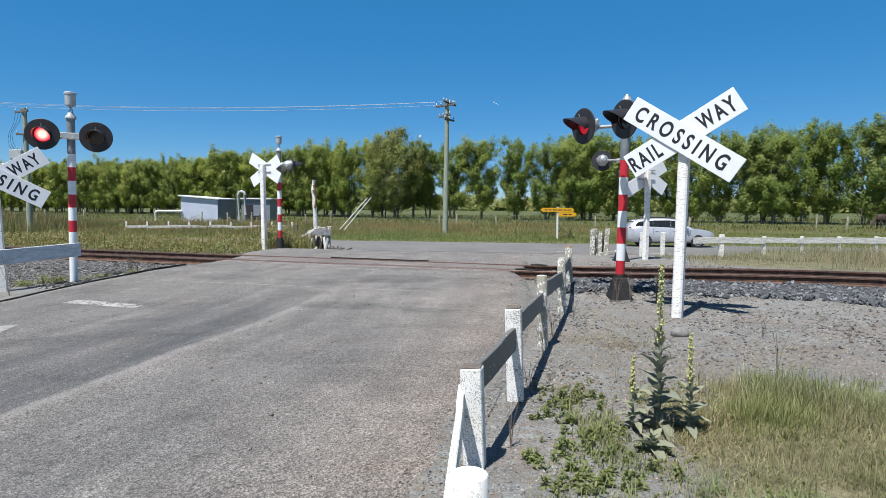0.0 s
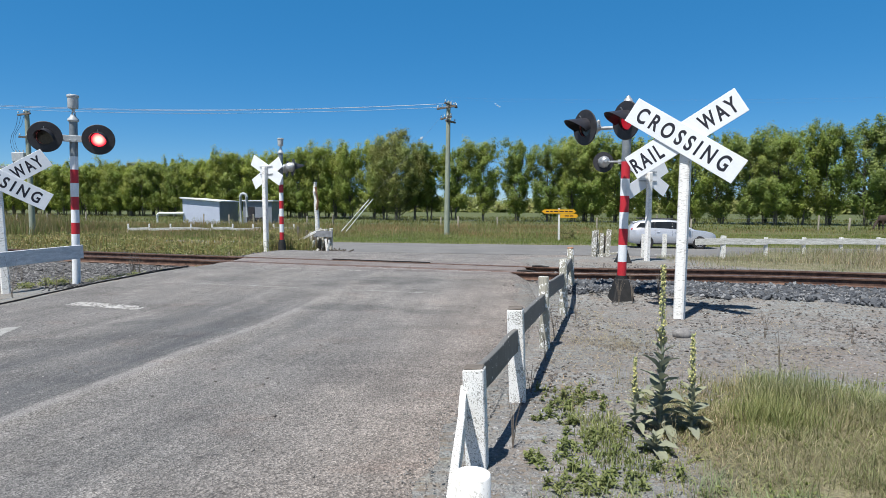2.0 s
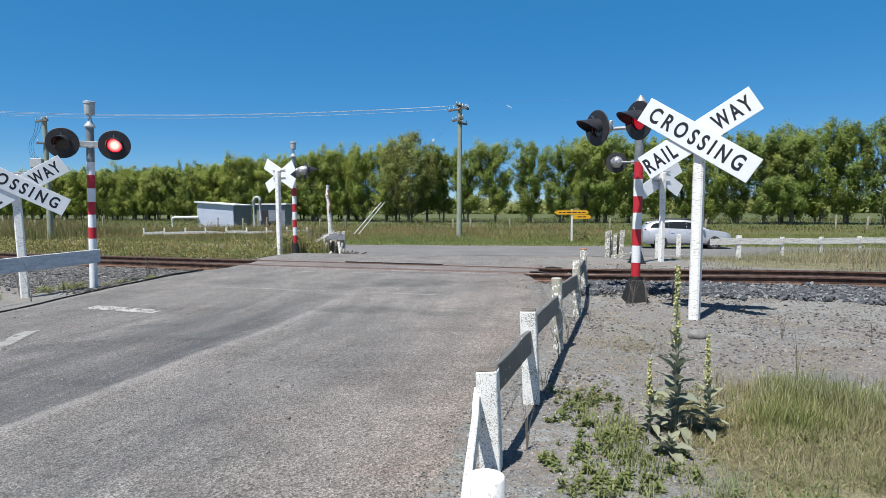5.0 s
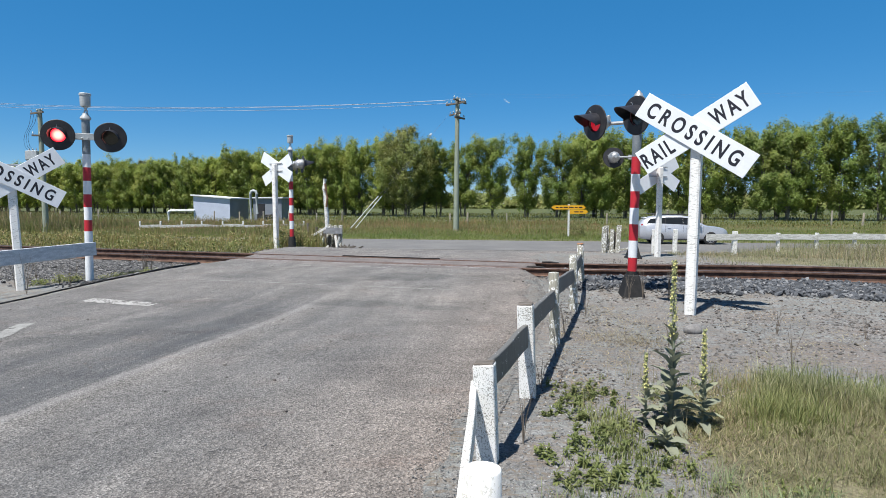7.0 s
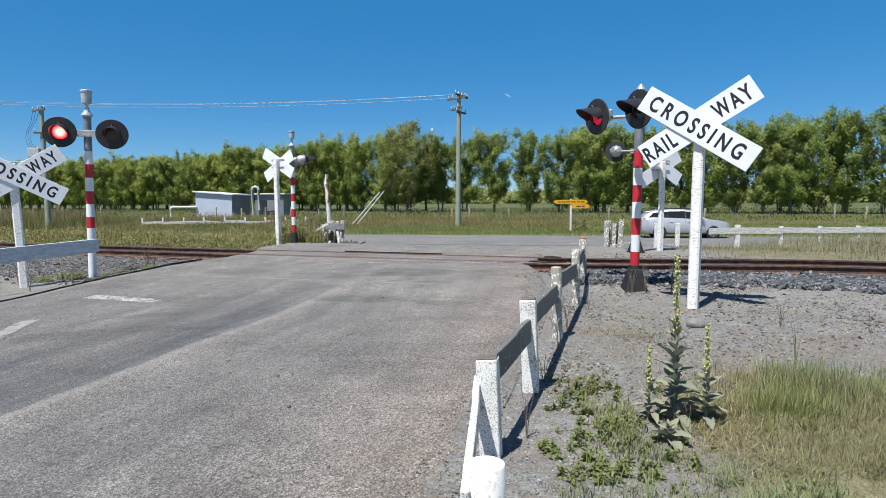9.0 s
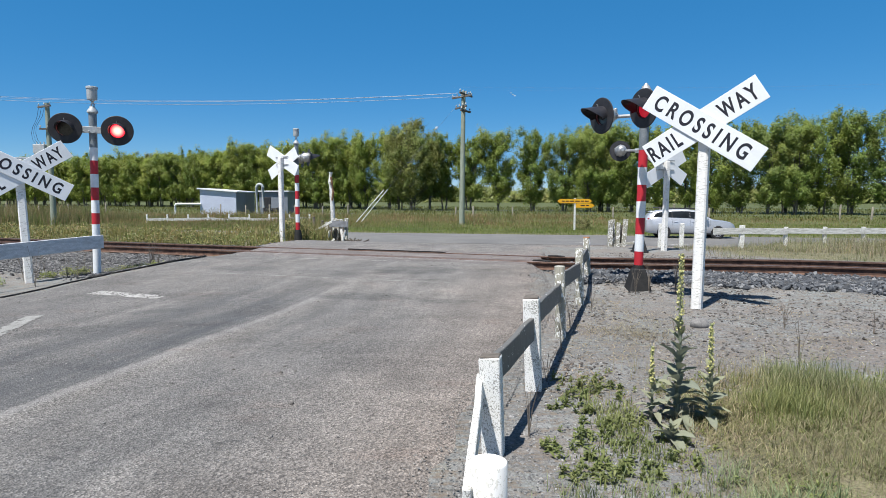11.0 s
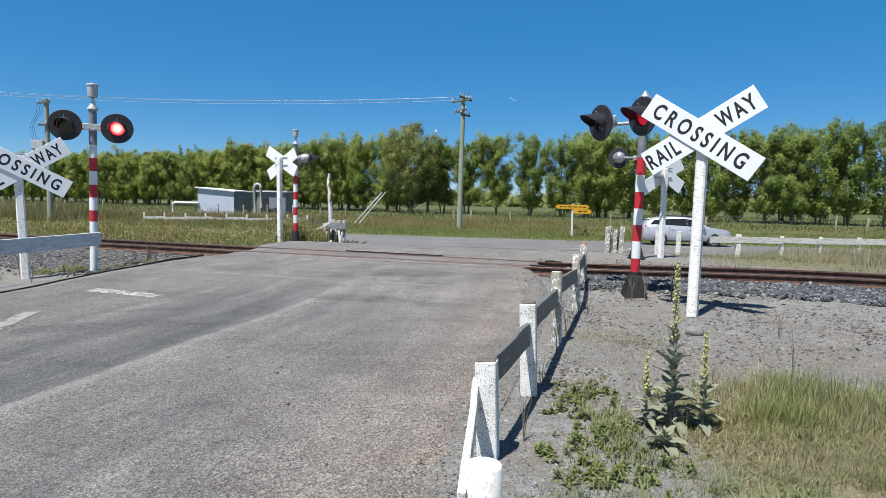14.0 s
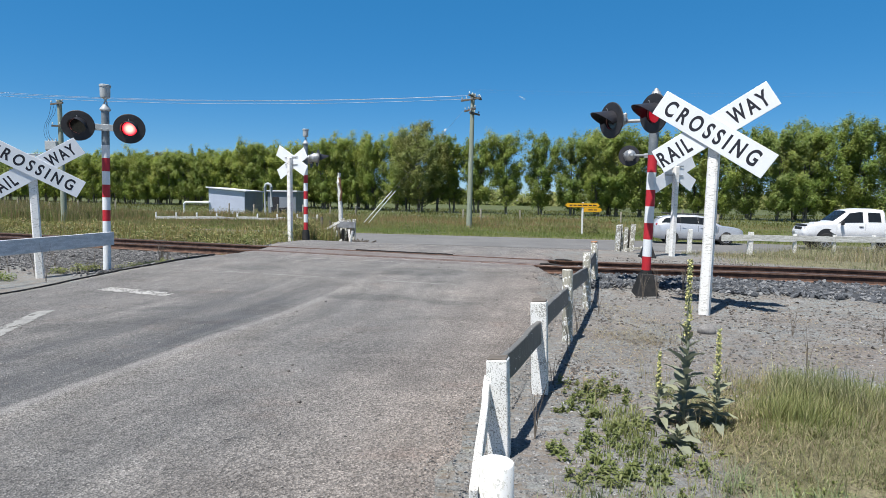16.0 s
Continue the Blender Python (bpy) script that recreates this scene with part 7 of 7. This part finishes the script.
def wheel(parent, x, y, r, width):
    w = new("wheel")
    w.parent = parent
    w.matrix_basis = pose(x, y, r)
    q = Matrix.Rotation(radians(90), 4, "X") @ Matrix.Translation((0, 0, -width / 2))
    bm = bmesh.new()
    lathe(bm, [(r * 0.62, 0), (r * 0.92, 0.0), (r, 0.03), (r, width - 0.03), (r * 0.92, width), (r * 0.62, width)], q, 32)
    part("tyre", bm, tyre_rubber, w, "black tyre", True)
    bm = bmesh.new()
    lathe(bm, [(r * 0.2, -0.004), (r * 0.63, -0.004), (r * 0.66, 0.02), (r * 0.66, width - 0.02), (r * 0.63, width + 0.004), (r * 0.2, width + 0.004)], q, 32)
    part("rim", bm, matt_black, w, "", True)
    bm = bmesh.new()
    for z0, z1 in ((-0.010, 0.004), (width - 0.004, width + 0.010)):
        lathe(bm, [(r * 0.57, z0), (r * 0.67, z0), (r * 0.67, z1), (r * 0.57, z1), (r * 0.57, z0)], q, 32, False)
    part("rim_ring", bm, alloy, w, "", True)
    for k in range(6):
        bm = bmesh.new()
        box(bm, (r * 0.12, width + 0.02, r * 0.6), pose(0, 0, 0, 0, 60 * k, 0) @ pose(0, 0, r * 0.34), 0.006)
        part("spoke", bm, alloy, w)
    bm = bmesh.new()
    bmesh.ops.create_uvsphere(bm, u_segments=12, v_segments=8, radius=1, matrix=Matrix.Diagonal((r * 0.16, width / 2 + 0.016, r * 0.16, 1)))
    part("hub_cap", bm, alloy, w, "", True)
    return w


def arch(parent, st, x, r, side):
    s = ring(section(st, x))
    # a solid black disc stands in for the shaded hollow round the wheel
    bm = bmesh.new()
    cyl(bm, r, r, 0.30, pose(x, side * (s[2][0] - 0.285), r * 0.9, -90 * side, 0, 0), 28)
    part("wheel_arch", bm, trim_black, parent, "black disc imitating the shaded hollow of the wheel arch")


def seam(parent, st, x, side, f0=-0.95, f1=0.0):
    bm = bmesh.new()
    side_panel(bm, st, [(x, f0), (x - 0.012, f0), (x - 0.012, f1), (x, f1)], side, 0.003, 1)
    part("door_seam", bm, trim_black, parent)


def small_box(parent, name, size, m, mt, label="", bev=0.01):
    bm = bmesh.new()
    box(bm, size, m, bev)
    return part(name, bm, mt, parent, label)


WAGON = [(-2.28, 0.42, 0.82, 0.62, 0.86, 0.56), (-2.24, 0.30, 0.93, 0.80, 1.02, 0.60), (-2.02, 0.25, 0.97, 0.865, 1.27, 0.55), (-1.66, 0.23, 0.975, 0.88, 1.415, 0.57), (-0.8, 0.22, 0.96, 0.885, 1.485, 0.59), (-0.1, 0.22, 0.945, 0.885, 1.49, 0.59), (0.36, 0.22, 0.935, 0.885, 1.42, 0.57),
         (1.08, 0.22, 0.925, 0.875, 1.02, 0.60), (1.25, 0.22, 0.915, 0.87, 0.955, 0.62), (1.80, 0.23, 0.86, 0.845, 0.90, 0.62), (2.08, 0.24, 0.79, 0.79, 0.835, 0.60), (2.22, 0.27, 0.71, 0.70, 0.755, 0.56), (2.29, 0.33, 0.62, 0.62, 0.66, 0.50)]
car = thing("station_wagon", pose(12.68, 31.85, -0.872, 0, 0, -10.0), "silver station wagon parked on the highway edge", "car")
bm = bmesh.new()
loft(bm, WAGON)
part("body", bm, silver, car, "silver painted body", True)
for side in (-1, 1):
    bm = bmesh.new()
    side_panel(bm, WAGON, [(1.00, 0.10), (-1.95, 0.28), (-1.70, 0.93), (0.35, 0.985)], side, 0.003, 14)
    part("window_surround", bm, trim_black, car, "black window surround")
    for nm, c in (("front_window", [(0.92, 0.15), (0.03, 0.17), (0.03, 0.96), (0.36, 0.95)]), ("rear_window", [(-0.03, 0.17), (-0.90, 0.21), (-0.90, 0.96), (-0.03, 0.96)]), ("quarter_window", [(-0.95, 0.21), (-1.88, 0.36), (-1.66, 0.88), (-0.95, 0.95)])):
        bm = bmesh.new()
        side_panel(bm, WAGON, c, side)
        part(nm, bm, glass_dark, car, "dark side window")
    for x in (1.0, -0.01, -0.92):
        seam(car, WAGON, x, side)
    for x in (1.38, -1.34):
        arch(car, WAGON, x, 0.348, side)
        wheel(car, x, side * 0.80, 0.318, 0.20)
    for x in (0.18, -0.74):
        small_box(car, "door_handle", (0.17, 0.03, 0.035), pose(x, side * 0.885, 0.84), silver)
    small_box(car, "wing_mirror", (0.12, 0.17, 0.12), pose(0.82, side * 0.96, 1.0), silver, "", 0.03)
    small_box(car, "headlight", (0.34, 0.20, 0.12), pose(2.03, side * 0.64, 0.67, 0, 14, side * -24), lamp_clear, "clear headlight", 0.03)
    small_box(car, "tail_light", (0.10, 0.09, 0.22), pose(-2.12, side * 0.755, 0.92, 0, -12, 0), lamp_red, "red tail light", 0.02)
    small_box(car, "roof_rail", (2.0, 0.04, 0.055), pose(-0.72, side * 0.54, 1.525, 0, 1.2, 0), trim_black, "black roof rail", 0.012)
    small_box(car, "sill_trim", (2.1, 0.03, 0.07), pose(0.0, side * 0.845, 0.25), trim_black)
bm = bmesh.new()
top_panel(bm, WAGON, 0.40, 1.06, 0.98)
part("windscreen", bm, glass_dark, car, "dark windscreen")
bm = bmesh.new()
top_panel(bm, WAGON, -2.2, -1.98, 0.95)
part("tailgate_window", bm, glass_dark, car)
small_box(car, "bumper_grille", (0.03, 0.9, 0.13), pose(2.275, 0, 0.44), trim_black)
car.scale = (0.965, 0.97, 1.02)
small_box(car, "roof_spoiler", (0.22, 1.0, 0.04), pose(-1.93, 0, 1.345, 0, -16, 0), silver, "", 0.015)

UTE = [(-0.95, 0.47, 1.12, 0.86, 1.66, 0.66), (-0.88, 0.44, 1.12, 0.885, 1.74, 0.68), (-0.5, 0.43, 1.12, 0.89, 1.78, 0.69), (0.2, 0.43, 1.11, 0.89, 1.785, 0.69), (0.68, 0.43, 1.10, 0.89, 1.70, 0.67), (1.30, 0.43, 1.08, 0.88, 1.20, 0.70), (1.45, 0.43, 1.06, 0.875, 1.13, 0.72),
       (2.15, 0.44, 1.00, 0.86, 1.05, 0.70), (2.42, 0.46, 0.92, 0.82, 0.97, 0.68), (2.55, 0.50, 0.80, 0.74, 0.84, 0.62), (2.60, 0.54, 0.70, 0.68, 0.73, 0.58)]
UTE_END = (18.95, 28.75, -0.86)
ute = thing("pickup_truck", pose(*UTE_END, 0, 0, 170.0), "white extra-cab pickup truck driving along the highway", "pickup truck")
ute.scale = (0.96, 0.97, 1.06)
bm = bmesh.new()
loft(bm, UTE)
part("cab", bm, ute_white, ute, "white painted cab and bonnet", True)
bm = bmesh.new()
for s in (-1, 1):
    box(bm, (1.66, 0.06, 0.62), pose(-1.80, s * 0.85, 0.83), 0.015)
box(bm, (0.06, 1.64, 0.62), pose(-2.60, 0, 0.83), 0.01)
box(bm, (1.6, 1.64, 0.06), pose(-1.80, 0, 0.58), 0.01)
part("tray", bm, ute_white, ute, "white open tray")
for side in (-1, 1):
    for nm, c in (("front_window", [(1.12, 0.10), (0.02, 0.08), (0.02, 0.92), (0.58, 0.90)]), ("rear_window", [(-0.20, 0.12), (-0.76, 0.12), (-0.74, 0.88), (-0.20, 0.90)])):
        bm = bmesh.new()
        side_panel(bm, UTE, c, side)
        part(nm, bm, glass_dark, ute, "dark side window")
    for x in (1.16, -0.08):
        seam(ute, UTE, x, side)
    arch(ute, UTE, 1.58, 0.46, side)
    # a black box stands in for the shaded hollow over the rear wheel
    small_box(ute, "wheel_arch", (0.9, 0.05, 0.36), pose(-1.5, side * 0.865, 0.66), trim_black, "", 0.1)
    small_box(ute, "door_handle", (0.18, 0.03, 0.04), pose(0.10, side * 0.895, 0.98), trim_black)
    small_box(ute, "wing_mirror", (0.12, 0.20, 0.20), pose(0.98, side * 1.02, 1.14), trim_black, "black wing mirror", 0.03)
    small_box(ute, "headlight", (0.30, 0.20, 0.17), pose(2.36, side * 0.66, 0.84, 0, 10, side * -22), lamp_clear, "clear headlight", 0.03)
    small_box(ute, "fog_lamp", (0.06, 0.16, 0.12), pose(2.54, side * 0.58, 0.60, 0, 0, side * -20), trim_black, "", 0.02)
    small_box(ute, "tail_light", (0.05, 0.12, 0.34), pose(-2.63, side * 0.79, 0.88), lamp_red, "red tail light", 0.01)
bm = bmesh.new()
top_panel(bm, UTE, 0.72, 1.28, 0.98)
part("windscreen", bm, glass_dark, ute, "dark windscreen")
small_box(ute, "grille", (0.05, 0.86, 0.20), pose(2.545, 0, 0.83), trim_black)
small_box(ute, "bonnet_guard", (0.10, 1.30, 0.08), pose(2.42, 0, 1.0, 0, 20, 0), trim_black, "black bonnet guard", 0.02)
small_box(ute, "number_plate", (0.02, 0.36, 0.12), pose(2.615, 0, 0.62), sign_white)
small_box(ute, "bonnet_scoop", (0.42, 0.60, 0.06), pose(1.75, 0, 1.11, 0, 4, 0), ute_white, "", 0.02)
for o in ute.children:
    o.matrix_basis = pose(0, 0, 0.09) @ o.matrix_basis
UTE_WHEELS = [wheel(ute, x, side * 0.77, 0.385, 0.24) for x in (1.58, -1.5) for side in (-1, 1)]


# ---- what moves ----
# the lamps change over every 0.372 s
FLIP, HALF = 42.7, 11.15
UNEVEN = {19: -2, 27: 1}


def motions():
    """The pickup drives past at a steady speed on turning wheels; the lenses of each signal show their lit and dark sides in turn."""
    speed = 13.7
    times = [float(k) for k in range(16)] + [15 + 0.1 * k for k in range(1, 11)]
    ex, ey, ez = UTE_END
    walk(ute, [(t, pose(ex + 0.985 * speed * (16 - t), ey - 0.1743 * speed * (16 - t), ez, 0, 0, 170.0)) for t in times])
    for w in UTE_WHEELS:
        rest = w.matrix_basis.copy()
        walk(w, [(k / 30, rest @ pose(0, 0, 0, 0, math.degrees(speed * k / 30 / 0.385) % 360, 0)) for k in range(481)])
    for lens, phase in LENSES:
        rest = lens.matrix_basis.copy()
        keyed, lit = [], phase == 0
        keyed.append((0.0, rest @ pose(0, 0, 0, 0, 0, 0 if lit else 178)))
        for k in range(-3, 40):
            f = round(FLIP + HALF * k) + UNEVEN.get(k, 0)
            on = (k % 2 == 0) == (phase == 0)
            a, b = (178, 0) if on else (0, 178)
            keyed += [((f + j) / FPS, rest @ pose(0, 0, 0, 0, 0, ang)) for j, ang in enumerate((a, 89, b))]
        keyed = [r for r in keyed if r[0] <= 16.0]
        if keyed[-1][0] < 16.0:
            keyed.append((16.0, keyed[-1][1]))
        walk(lens, keyed)


motions()
